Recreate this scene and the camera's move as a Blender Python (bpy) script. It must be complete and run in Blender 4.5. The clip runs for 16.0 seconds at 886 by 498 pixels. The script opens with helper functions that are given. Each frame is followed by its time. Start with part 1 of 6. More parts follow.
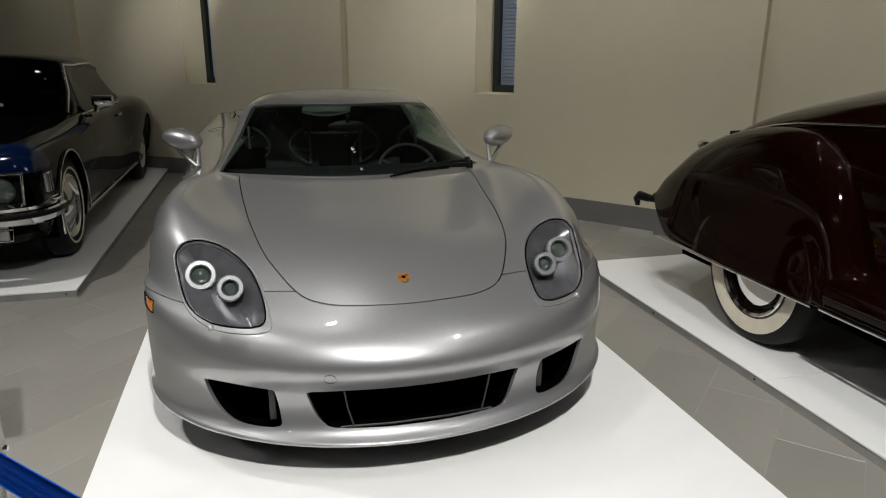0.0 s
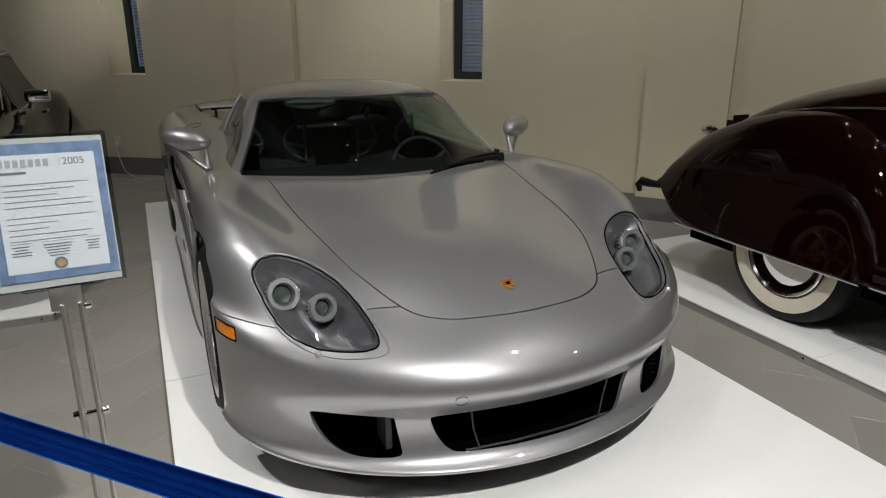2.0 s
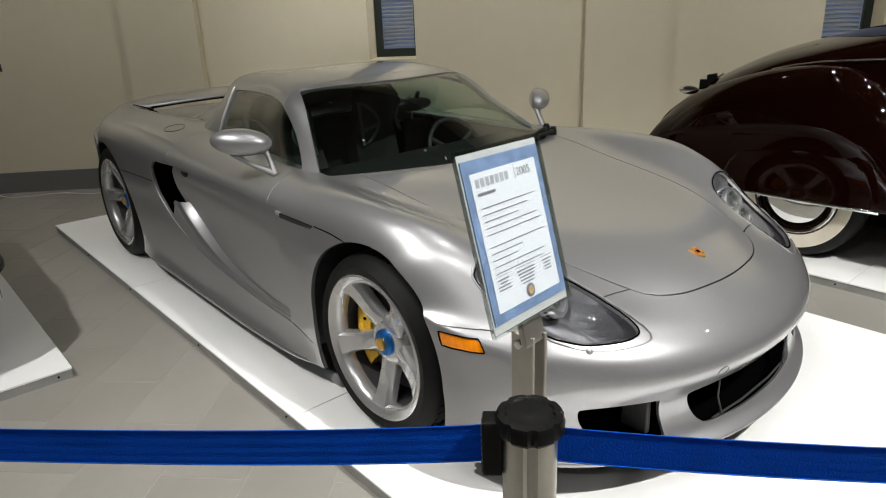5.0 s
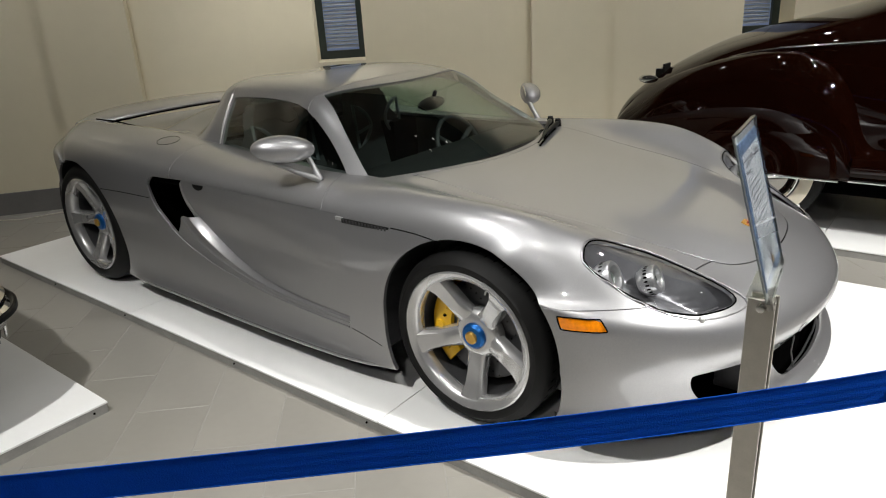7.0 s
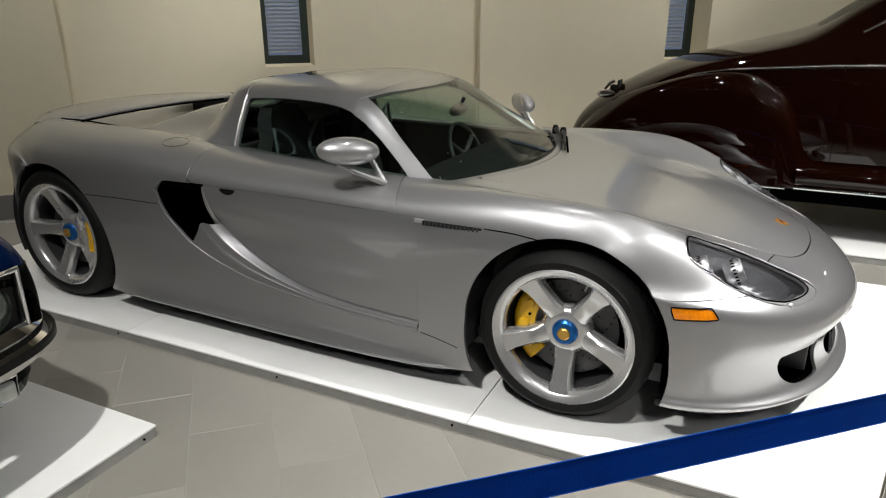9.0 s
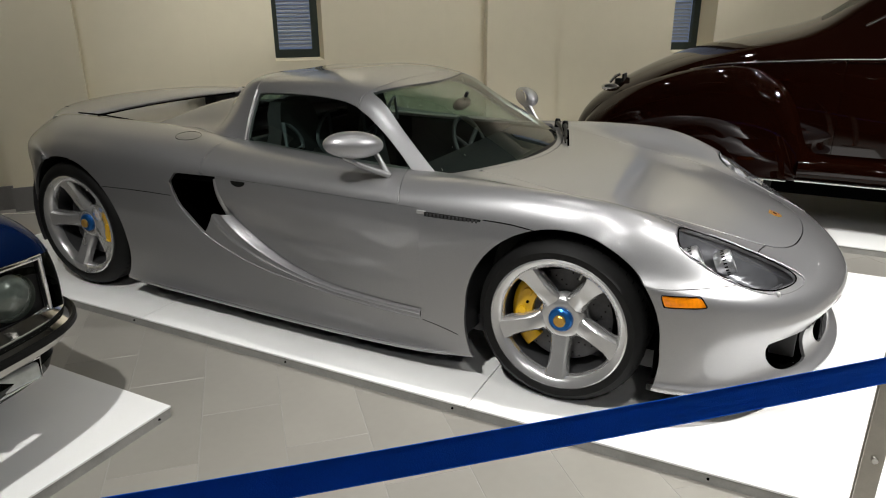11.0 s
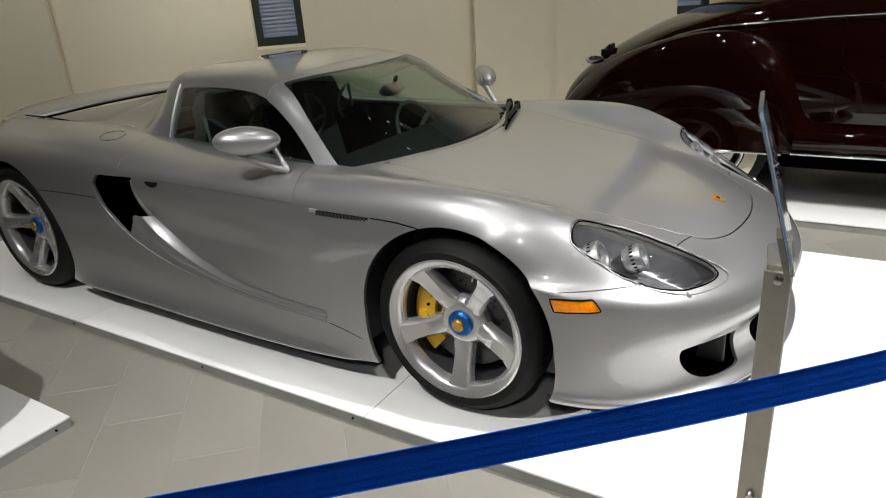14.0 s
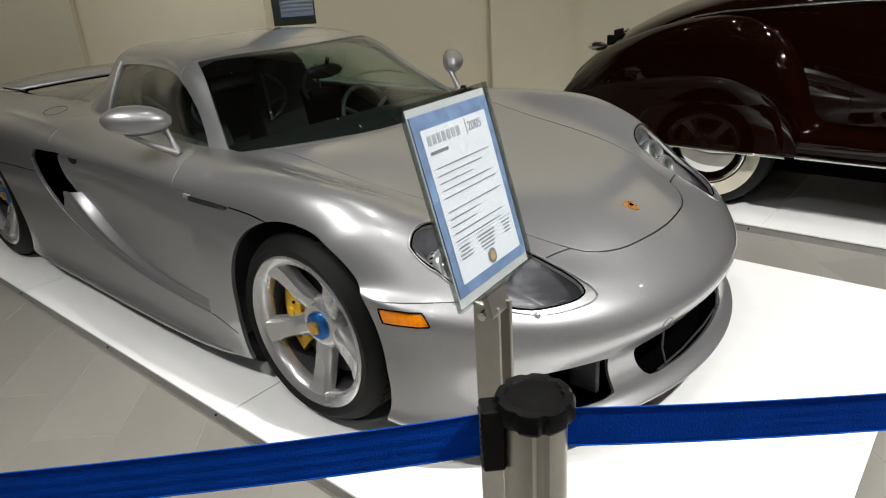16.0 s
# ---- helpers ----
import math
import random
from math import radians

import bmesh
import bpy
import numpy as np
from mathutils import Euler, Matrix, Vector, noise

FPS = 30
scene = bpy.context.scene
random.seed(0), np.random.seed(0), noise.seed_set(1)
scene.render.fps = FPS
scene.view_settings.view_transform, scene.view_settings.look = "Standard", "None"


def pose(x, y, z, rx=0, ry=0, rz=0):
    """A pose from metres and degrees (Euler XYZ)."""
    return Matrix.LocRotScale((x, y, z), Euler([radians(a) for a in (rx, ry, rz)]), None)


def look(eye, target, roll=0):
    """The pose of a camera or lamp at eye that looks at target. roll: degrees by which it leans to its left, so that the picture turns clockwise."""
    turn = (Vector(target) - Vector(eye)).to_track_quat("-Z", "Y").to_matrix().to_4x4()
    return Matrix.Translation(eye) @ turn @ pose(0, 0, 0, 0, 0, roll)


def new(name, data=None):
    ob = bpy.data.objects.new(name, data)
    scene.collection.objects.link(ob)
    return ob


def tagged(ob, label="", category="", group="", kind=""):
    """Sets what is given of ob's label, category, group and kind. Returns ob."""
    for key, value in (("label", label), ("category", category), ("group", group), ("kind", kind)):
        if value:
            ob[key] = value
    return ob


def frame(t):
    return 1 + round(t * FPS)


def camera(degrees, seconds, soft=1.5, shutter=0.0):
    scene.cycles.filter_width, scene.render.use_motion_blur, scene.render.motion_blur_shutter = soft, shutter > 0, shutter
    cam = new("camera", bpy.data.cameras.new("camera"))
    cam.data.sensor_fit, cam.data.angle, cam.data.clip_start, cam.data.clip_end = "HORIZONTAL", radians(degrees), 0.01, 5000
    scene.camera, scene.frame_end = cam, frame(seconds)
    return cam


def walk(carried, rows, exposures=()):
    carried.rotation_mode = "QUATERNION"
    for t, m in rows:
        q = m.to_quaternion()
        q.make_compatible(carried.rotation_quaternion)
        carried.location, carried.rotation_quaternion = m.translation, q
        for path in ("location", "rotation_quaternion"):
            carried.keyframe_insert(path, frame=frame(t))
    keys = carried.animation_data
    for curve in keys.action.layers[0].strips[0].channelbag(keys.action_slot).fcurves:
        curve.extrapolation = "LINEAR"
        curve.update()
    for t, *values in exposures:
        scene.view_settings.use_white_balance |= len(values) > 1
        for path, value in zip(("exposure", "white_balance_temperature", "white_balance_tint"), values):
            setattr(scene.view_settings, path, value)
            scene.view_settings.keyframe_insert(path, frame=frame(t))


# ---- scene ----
cam = camera(67.0, 16.0, soft=1.1)
PATH = [
    (0, (-0.464, -2.949, 1.446), (0.037, -1.096, 0.885), 0.4),
    (0.5, (-0.618, -2.911, 1.451), (-0.071, -1.087, 0.841), -1.8),
    (1, (-0.753, -2.813, 1.457), (-0.177, -0.993, 0.861), -2.0),
    (1.5, (-0.924, -2.669, 1.467), (-0.248, -0.879, 0.887), -1.9),
    (2, (-1.082, -2.543, 1.46), (-0.296, -0.805, 0.859), 0.1),
    (2.5, (-1.313, -2.409, 1.48), (-0.45, -0.727, 0.827), -3.0),
    (3, (-1.452, -2.279, 1.468), (-0.494, -0.65, 0.815), -1.2),
    (3.5, (-1.586, -2.122, 1.487), (-0.567, -0.53, 0.832), -1.9),
    (4, (-1.735, -1.975, 1.476), (-0.627, -0.443, 0.824), -0.0),
    (4.2, (-1.824, -1.917, 1.478), (-0.665, -0.425, 0.821), -1.3),
    (6.3, (-2.355, -1.48, 1.507), (-0.978, -0.203, 0.818), -0.2),
    (6.5, (-2.406, -1.417, 1.496), (-0.983, -0.19, 0.81), -1.0),
    (7, (-2.605, -1.28, 1.523), (-1.143, -0.105, 0.83), -3.5),
    (7.5, (-2.725, -1.129, 1.506), (-1.216, 0.0, 0.837), -0.6),
    (8, (-2.834, -0.917, 1.511), (-1.282, 0.162, 0.857), -1.3),
    (8.5, (-2.924, -0.734, 1.484), (-1.251, 0.146, 0.831), 3.2),
    (9, (-3.095, -0.568, 1.515), (-1.396, 0.249, 0.847), -0.2),
    (9.2, (-3.139, -0.525, 1.506), (-1.44, 0.292, 0.839), 0.0),
    (11.3, (-3.166, -0.711, 1.553), (-1.498, 0.144, 0.855), -0.8),
    (11.5, (-3.144, -0.761, 1.559), (-1.479, 0.097, 0.859), -1.5),
    (12, (-3.082, -0.885, 1.564), (-1.444, 0.03, 0.871), -2.6),
    (12.5, (-3.024, -0.949, 1.544), (-1.422, 0.031, 0.856), -2.6),
    (13, (-2.93, -0.986, 1.549), (-1.331, -0.004, 0.858), -2.7),
    (13.5, (-2.791, -1.034, 1.556), (-1.214, -0.049, 0.82), -3.0),
    (14, (-2.673, -1.11, 1.525), (-1.111, -0.107, 0.781), -4.1),
    (14.5, (-2.526, -1.314, 1.532), (-1.028, -0.239, 0.757), -1.0),
    (15, (-2.41, -1.451, 1.495), (-0.954, -0.296, 0.756), -3.3),
    (15.5, (-2.245, -1.539, 1.467), (-0.807, -0.352, 0.746), -2.6),
    (16, (-2.063, -1.619, 1.446), (-0.672, -0.404, 0.68), -3.8),
]
EXPOSURES = [(0, -0.74), (1, -0.80), (2.5, -0.82), (3, -0.74), (3.5, -0.50), (4.2, -0.30), (6.5, -0.06), (9, -0.04), (12.5, -0.06), (14.5, -0.15), (16, -0.28)]
walk(cam, [(t, look(eye, target, roll)) for t, eye, target, roll in PATH], EXPOSURES)

# ---- world and light ----
world = bpy.data.worlds.new("world")
scene.world = world
world.use_nodes = True
world.node_tree.nodes["Background"].inputs[0].default_value = (0.55, 0.7, 1.0, 1)
world.node_tree.nodes["Background"].inputs[1].default_value = 0.25
scene.view_settings.exposure = 0.0

CEILING = 4.3
# ceiling spots: x, y, watts, the point aimed at, cone in degrees
SPOTS = [(-0.20, -3.4, 1220, (0.05, -2.0, 0), 94), (-2.3, -1.05, 140, (-1.0, -1.1, 0), 70), (-0.5, 0.2, 85, (-0.2, -0.4, 0), 76), (-3.3, 0.80, 530, (-2.2, 0.6, 0), 88), (-3.7, 3.5, 25, (-3.6, 3.4, 0), 100),
         (1.5, -1.7, 105, (1.4, -1.6, 0), 100), (-3.0, -3.6, 35, (-2.8, -3.0, 0), 120), (3.2, -2.8, 60, (3.2, -2.8, 0), 110), (-5.2, -2.2, 115, (-1.2, -0.1, 0.3), 46),
         (2.80, -1.38, 165, (4.30, -0.50, 1.1), 106), (1.70, 0.30, 195, (3.08, 1.40, 1.1), 106), (0.42, 1.86, 190, (1.72, 3.10, 1.1), 106), (-1.02, 3.22, 132, (0.12, 4.62, 1.1), 106), (-2.85, 4.62, 102, (-1.90, 6.20, 1.1), 106),
         (2.00, 0.90, 330, (1.55, 3.36, 2.0), 24), (-0.55, 3.60, 330, (-1.25, 5.85, 2.0), 24), (3.60, -2.30, 150, (4.10, 0.05, 2.0), 24)]


def spot_lamp(x, y, watts, aim, cone):
    data = bpy.data.lights.new("spot", "SPOT")
    data.energy, data.shadow_soft_size = watts, 0.045
    data.spot_size, data.spot_blend = radians(cone), 1.0 if cone > 102 else 0.8
    data.color = (1.0, 0.985, 0.95)
    ob = new("spot", data)
    ob.matrix_world = look((x, y, CEILING - 0.16), (aim[0] + 0.01, aim[1], aim[2]))
    return ob


for lamp_row in SPOTS:
    spot_lamp(*lamp_row)

# ---- materials ----
def material(name, colour, rough=0.5, metal=0.0, coat=0.0, noise_scale=0.0, noise_amount=0.1, bump=0.0, bump_scale=80.0, rough_var=0.0, **more):
    """Principled material whose colour and roughness vary at two scales, with a fine bump."""
    m = bpy.data.materials.new(name)
    m.use_nodes = True
    nt = m.node_tree
    b = nt.nodes["Principled BSDF"]
    b.inputs["Base Color"].default_value = (*colour, 1)
    b.inputs["Roughness"].default_value = rough
    b.inputs["Metallic"].default_value = metal
    b.inputs["Coat Weight"].default_value = coat
    b.inputs["Coat Roughness"].default_value = 0.03
    for key, value in more.items():
        b.inputs[key.replace("_", " ")].default_value = value
    co = nt.nodes.new("ShaderNodeTexCoord")
    if noise_scale:
        n1, n2 = nt.nodes.new("ShaderNodeTexNoise"), nt.nodes.new("ShaderNodeTexNoise")
        n1.inputs["Scale"].default_value, n2.inputs["Scale"].default_value = noise_scale, noise_scale * 11
        n1.inputs["Detail"].default_value = n2.inputs["Detail"].default_value = 5
        for n in (n1, n2):
            nt.links.new(co.outputs["Object"], n.inputs["Vector"])
        add = nt.nodes.new("ShaderNodeMath")
        add.operation = "MULTIPLY_ADD"
        add.inputs[1].default_value = 0.4
        nt.links.new(n2.outputs["Fac"], add.inputs[0])
        nt.links.new(n1.outputs["Fac"], add.inputs[2])
        ramp = nt.nodes.new("ShaderNodeMapRange")
        ramp.inputs[1].default_value, ramp.inputs[2].default_value = 0.4, 1.0
        ramp.inputs[3].default_value, ramp.inputs[4].default_value = 1 - noise_amount, 1 + noise_amount
        nt.links.new(add.outputs[0], ramp.inputs[0])
        mul = nt.nodes.new("ShaderNodeVectorMath")
        mul.operation = "SCALE"
        mul.inputs[0].default_value = colour
        nt.links.new(ramp.outputs[0], mul.inputs["Scale"])
        nt.links.new(mul.outputs[0], b.inputs["Base Color"])
        if rough_var:
            rr = nt.nodes.new("ShaderNodeMapRange")
            rr.inputs[1].default_value, rr.inputs[2].default_value = 0.4, 1.0
            rr.inputs[3].default_value, rr.inputs[4].default_value = rough - rough_var, rough + rough_var
            nt.links.new(add.outputs[0], rr.inputs[0])
            nt.links.new(rr.outputs[0], b.inputs["Roughness"])
    if bump:
        n3, bu = nt.nodes.new("ShaderNodeTexNoise"), nt.nodes.new("ShaderNodeBump")
        n3.inputs["Scale"].default_value, n3.inputs["Detail"].default_value = bump_scale, 4
        nt.links.new(co.outputs["Object"], n3.inputs["Vector"])
        nt.links.new(n3.outputs["Fac"], bu.inputs["Height"])
        bu.inputs["Strength"].default_value, bu.inputs["Distance"].default_value = bump, 0.002
        nt.links.new(bu.outputs[0], b.inputs["Normal"])
    return m


def glowing(name, colour, strength):
    m = bpy.data.materials.new(name)
    m.use_nodes = True
    b = m.node_tree.nodes["Principled BSDF"]
    b.inputs["Base Color"].default_value = (*colour, 1)
    b.inputs["Emission Color"].default_value = (*colour, 1)
    b.inputs["Emission Strength"].default_value = strength
    return m


def glass(name, colour=(1, 1, 1), tint=0.9, rough=0.0, base=0.06, edge=0.85):
    """Thin clear sheet: part straight through, part mirror, by the sheet's own gloss."""
    m = bpy.data.materials.new(name)
    m.use_nodes = True
    nt = m.node_tree
    nt.nodes.remove(nt.nodes["Principled BSDF"])
    clear, gloss, mix, face, power, gain = (nt.nodes.new(n) for n in ("ShaderNodeBsdfTransparent", "ShaderNodeBsdfGlossy", "ShaderNodeMixShader", "ShaderNodeLayerWeight", "ShaderNodeMath", "ShaderNodeMath"))
    clear.inputs[0].default_value = (*[c * tint for c in colour], 1)
    gloss.inputs["Roughness"].default_value = rough
    face.inputs["Blend"].default_value = 0.5
    power.operation, power.inputs[1].default_value = "POWER", 4.5
    gain.operation, gain.inputs[1].default_value, gain.inputs[2].default_value = "MULTIPLY_ADD", edge, base
    nt.links.new(face.outputs["Facing"], power.inputs[0])
    nt.links.new(power.outputs[0], gain.inputs[0])
    nt.links.new(gain.outputs[0], mix.inputs[0])
    nt.links.new(clear.outputs[0], mix.inputs[1])
    nt.links.new(gloss.outputs[0], mix.inputs[2])
    nt.links.new(mix.outputs[0], nt.nodes["Material Output"].inputs[0])
    return m


SILVER = material("silver_paint", (0.345, 0.344, 0.352), 0.38, 0.70, coat=1.0, noise_scale=420, noise_amount=0.18, bump=0.03, bump_scale=1800, Coat_IOR=1.72, Coat_Roughness=0.012)
SILVER_TRIM = material("silver_trim", (0.6, 0.6, 0.6), 0.3, 0.7, noise_scale=20, noise_amount=0.05)
# near-black without gloss: painted shade of gaps, holes and ducts, and small black parts
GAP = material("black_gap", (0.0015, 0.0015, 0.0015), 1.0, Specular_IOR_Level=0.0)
BLACK = material("black_plastic", (0.005, 0.005, 0.005), 0.4, noise_scale=30, noise_amount=0.2, bump=0.05, bump_scale=600, Specular_IOR_Level=0.18)
CARBON = material("dark_grey_trim", (0.035, 0.035, 0.037), 0.5, noise_scale=60, noise_amount=0.2)
RUBBER = material("tyre_rubber", (0.007, 0.007, 0.007), 0.6, noise_scale=25, noise_amount=0.25, bump=0.2, bump_scale=300, Specular_IOR_Level=0.2)
RIM = material("rim_paint", (0.60, 0.60, 0.60), 0.26, 0.7, coat=1.0, noise_scale=15, noise_amount=0.06)
BRAKE = material("brake_disc", (0.10, 0.10, 0.105), 0.42, 0.6, noise_scale=40, noise_amount=0.2)
CALIPER = material("yellow_caliper", (0.82, 0.47, 0.01), 0.35, coat=0.5, noise_scale=12, noise_amount=0.08)
HUB_BLUE = material("blue_anodised", (0.015, 0.13, 0.42), 0.3, 0.7, noise_scale=30, noise_amount=0.1)
KNOB = material("varnished_wood", (0.22, 0.075, 0.03), 0.25, coat=0.8, noise_scale=60, noise_amount=0.3)
GOLD = material("gold", (0.72, 0.42, 0.10), 0.3, 0.8, noise_scale=50, noise_amount=0.15)
RED = material("badge_red", (0.45, 0.02, 0.02), 0.3, coat=0.5)
AMBER = material("amber_lens", (0.90, 0.26, 0.005), 0.15, coat=1.0, noise_scale=80, noise_amount=0.2, bump=0.3, bump_scale=120)
CHROME = material("chrome", (0.75, 0.75, 0.74), 0.07, 1.0, noise_scale=8, noise_amount=0.04, rough_var=0.03)
WINDSCREEN = glass("windscreen_glass", (0.68, 0.84, 0.77), 0.76, base=0.14)
LENS = glass("lens_glass", (0.95, 0.97, 1.0), 0.95)
INTERIOR = material("interior_leather", (0.022, 0.025, 0.025), 0.6, noise_scale=20, noise_amount=0.25, bump=0.15, bump_scale=250)
DASH = material("dash_leather", (0.010, 0.011, 0.011), 0.7, Specular_IOR_Level=0.2, noise_scale=20, noise_amount=0.25, bump=0.15, bump_scale=250)
SEAT_GREY = material("seat_grey", (0.12, 0.145, 0.15), 0.5, noise_scale=20, noise_amount=0.12)
INTERIOR_GREY = material("interior_grey", (0.09, 0.095, 0.10), 0.5, noise_scale=20, noise_amount=0.15)
LAMP_HOUSING = material("lamp_housing", (0.15, 0.15, 0.157), 0.3, 0.5, noise_scale=30, noise_amount=0.2)
BOARD = material("white_board", (0.86, 0.86, 0.85), 0.38, noise_scale=1.3, noise_amount=0.03, bump=0.05, bump_scale=90, rough_var=0.06)
BOARD_EDGE = material("board_edge", (0.29, 0.285, 0.27), 0.6, noise_scale=9, noise_amount=0.2)
PLASTER = material("cream_plaster", (0.67, 0.61, 0.46), 0.85, noise_scale=0.7, noise_amount=0.045, bump=0.12, bump_scale=60)
BASEBOARD = material("grey_baseboard", (0.17, 0.165, 0.16), 0.5, noise_scale=4, noise_amount=0.12, bump=0.08)
# dark brown-grey of the added walls, which holds down bounce and reflections
DIM_WALL = material("dark_unseen_wall", (0.07, 0.066, 0.06), 0.85, noise_scale=0.7, noise_amount=0.08, bump=0.1, bump_scale=60)
# unseen ceiling, made dark to keep fill light and reflections low
CEILING_DARK = material("dark_unseen_ceiling", (0.09, 0.087, 0.08), 0.9, noise_scale=1.0, noise_amount=0.04, bump=0.05)
WINDOW_FRAME = material("window_frame_paint", (0.02, 0.03, 0.026), 0.45, noise_scale=14, noise_amount=0.2)
BLIND = material("blind_slat", (0.42, 0.46, 0.52), 0.5, noise_scale=9, noise_amount=0.1)
DAYLIGHT = glowing("evening_daylight", (0.42, 0.52, 0.76), 0.18)
MAROON = material("maroon_paint", (0.0058, 0.0012, 0.0005), 0.03, noise_scale=3, noise_amount=0.08, Specular_IOR_Level=0.42)
COUPE_BLACK = material("black_green_paint", (0.002, 0.0025, 0.0018), 0.06, noise_scale=3, noise_amount=0.1, Specular_IOR_Level=0.16, Specular_Tint=(0.5, 0.53, 0.42, 1))
# dark blue reflection on the black coupe's nose, put into the colour
COUPE_BLUE = material("blue_reflection", (0.002, 0.009, 0.040), 0.1, noise_scale=3, noise_amount=0.1, Specular_IOR_Level=0.35)
WHITEWALL = material("whitewall", (0.72, 0.66, 0.54), 0.6, noise_scale=14, noise_amount=0.08)
DARK_GLASS = glass("car_window", (0.22, 0.33, 0.26), 0.42, edge=0.45)
WEBBING = material("blue_webbing", (0.001, 0.082, 0.50), 0.7, Specular_IOR_Level=0.12, noise_scale=18, noise_amount=0.12, bump=0.35, bump_scale=420)
STEEL = material("brushed_steel", (0.46, 0.44, 0.40), 0.34, 0.9, noise_scale=25, noise_amount=0.1, rough_var=0.06)
ACRYLIC = glass("clear_acrylic", (0.93, 0.96, 0.95), 0.93)
PAPER = material("printed_paper", (0.88, 0.89, 0.96), 0.6, noise_scale=6, noise_amount=0.02)
PAPER_BLUE = material("printed_blue", (0.21, 0.30, 0.50), 0.6, noise_scale=28, noise_amount=0.5)
INK = material("print_ink", (0.25, 0.26, 0.30), 0.6)
INK_PALE = material("print_ink_pale", (0.50, 0.51, 0.56), 0.6)
INK_GREY = material("print_ink_grey", (0.24, 0.25, 0.28), 0.6)
OUTLET = material("outlet_plastic", (0.74, 0.71, 0.64), 0.5)
LENS_GREY = material("pressed_lens", (0.42, 0.44, 0.42), 0.12, 0.3, coat=1.0, noise_scale=40, noise_amount=0.2, bump=0.4, bump_scale=90)
LENS_DARK = material("dark_pressed_lens", (0.10, 0.12, 0.105), 0.1, 0.3, coat=1.0, noise_scale=40, noise_amount=0.25, bump=0.5, bump_scale=90)
LENS_EDGE = material("frosted_backing", (0.68, 0.68, 0.68), 0.2, coat=0.5, noise_scale=20, noise_amount=0.1)
ACRYLIC_EDGE = glass("acrylic_edge", (0.90, 0.93, 0.92), 0.88, rough=0.15, base=0.20)
LAMP_RING = material("lamp_ring", (0.58, 0.58, 0.58), 0.28, 0.85, noise_scale=20, noise_amount=0.08)
GOLD_DULL = material("seal_gold", (0.45, 0.30, 0.14), 0.5, noise_scale=90, noise_amount=0.3)
LAMP_LIT = glowing("lit_bulb", (1.0, 0.96, 0.88), 3)
LAMP_BLACK = material("lamp_black", (0.02, 0.02, 0.02), 0.5)

# ---- mesh tools ----
def mesh_from(name, verts, faces, mats, normals=None, smooth=True):
    me = bpy.data.meshes.new(name)
    me.from_pydata([tuple(v) for v in verts], [], [tuple(f) for f in faces])
    for m in mats if isinstance(mats, (list, tuple)) else [mats]:
        me.materials.append(m)
    if smooth:
        me.polygons.foreach_set("use_smooth", [True] * len(me.polygons))
    me.update()
    if normals is not None:
        me.normals_split_custom_set_from_vertices([tuple(n) for n in normals])
    return me


def add(name, me, parent=None, label=""):
    ob = new(name, me)
    if parent is not None:
        ob.parent = parent
    if label:
        ob["label"] = label
    return ob


def part(name, bm, mat, parent=None, label="", smooth=False):
    """Links a bmesh as one mesh object under a thing."""
    me = bpy.data.meshes.new(name)
    bm.normal_update()
    bm.to_mesh(me)
    bm.free()
    me.materials.append(mat)
    if smooth:
        me.polygons.foreach_set("use_smooth", [True] * len(me.polygons))
        me.set_sharp_from_angle(angle=radians(smooth if smooth > 1 else 40))
    return add(name, me, parent, label)


def empty(name, x=0, y=0, z=0, rz=0):
    ob = new(name)
    ob.matrix_world = pose(x, y, z, 0, 0, rz)
    ob.empty_display_size = 0.2
    return ob


def box(x0, y0, z0, x1, y1, z1, bevel=0.0, segments=2):
    bm = bmesh.new()
    bmesh.ops.create_cube(bm, size=1)
    bmesh.ops.transform(bm, matrix=Matrix.LocRotScale(((x0 + x1) / 2, (y0 + y1) / 2, (z0 + z1) / 2), None, (abs(x1 - x0), abs(y1 - y0), abs(z1 - z0))), verts=bm.verts)
    if bevel:
        bmesh.ops.bevel(bm, geom=bm.edges, offset=bevel, segments=segments, profile=0.5, affect="EDGES")
    return bm


def turned(profile, steps=48, axis="X", arc=360):
    """Surface of revolution of (radius, along) points about the axis."""
    bm = bmesh.new()
    rings = []
    full = arc == 360
    for i in range(steps + (0 if full else 1)):
        a = radians(arc) * i / steps
        ring = []
        for r, h in profile:
            c, s = r * math.cos(a), r * math.sin(a)
            ring.append(bm.verts.new({"X": (h, c, s), "Y": (c, h, s), "Z": (c, s, h)}[axis]))
        rings.append(ring)
    n = len(rings)
    for i in range(n if full else n - 1):
        a, b = rings[i], rings[(i + 1) % n]
        for j in range(len(profile) - 1):
            bm.faces.new((a[j], a[j + 1], b[j + 1], b[j]))
    bmesh.ops.remove_doubles(bm, verts=bm.verts, dist=1e-6)
    bmesh.ops.recalc_face_normals(bm, faces=bm.faces)
    return bm


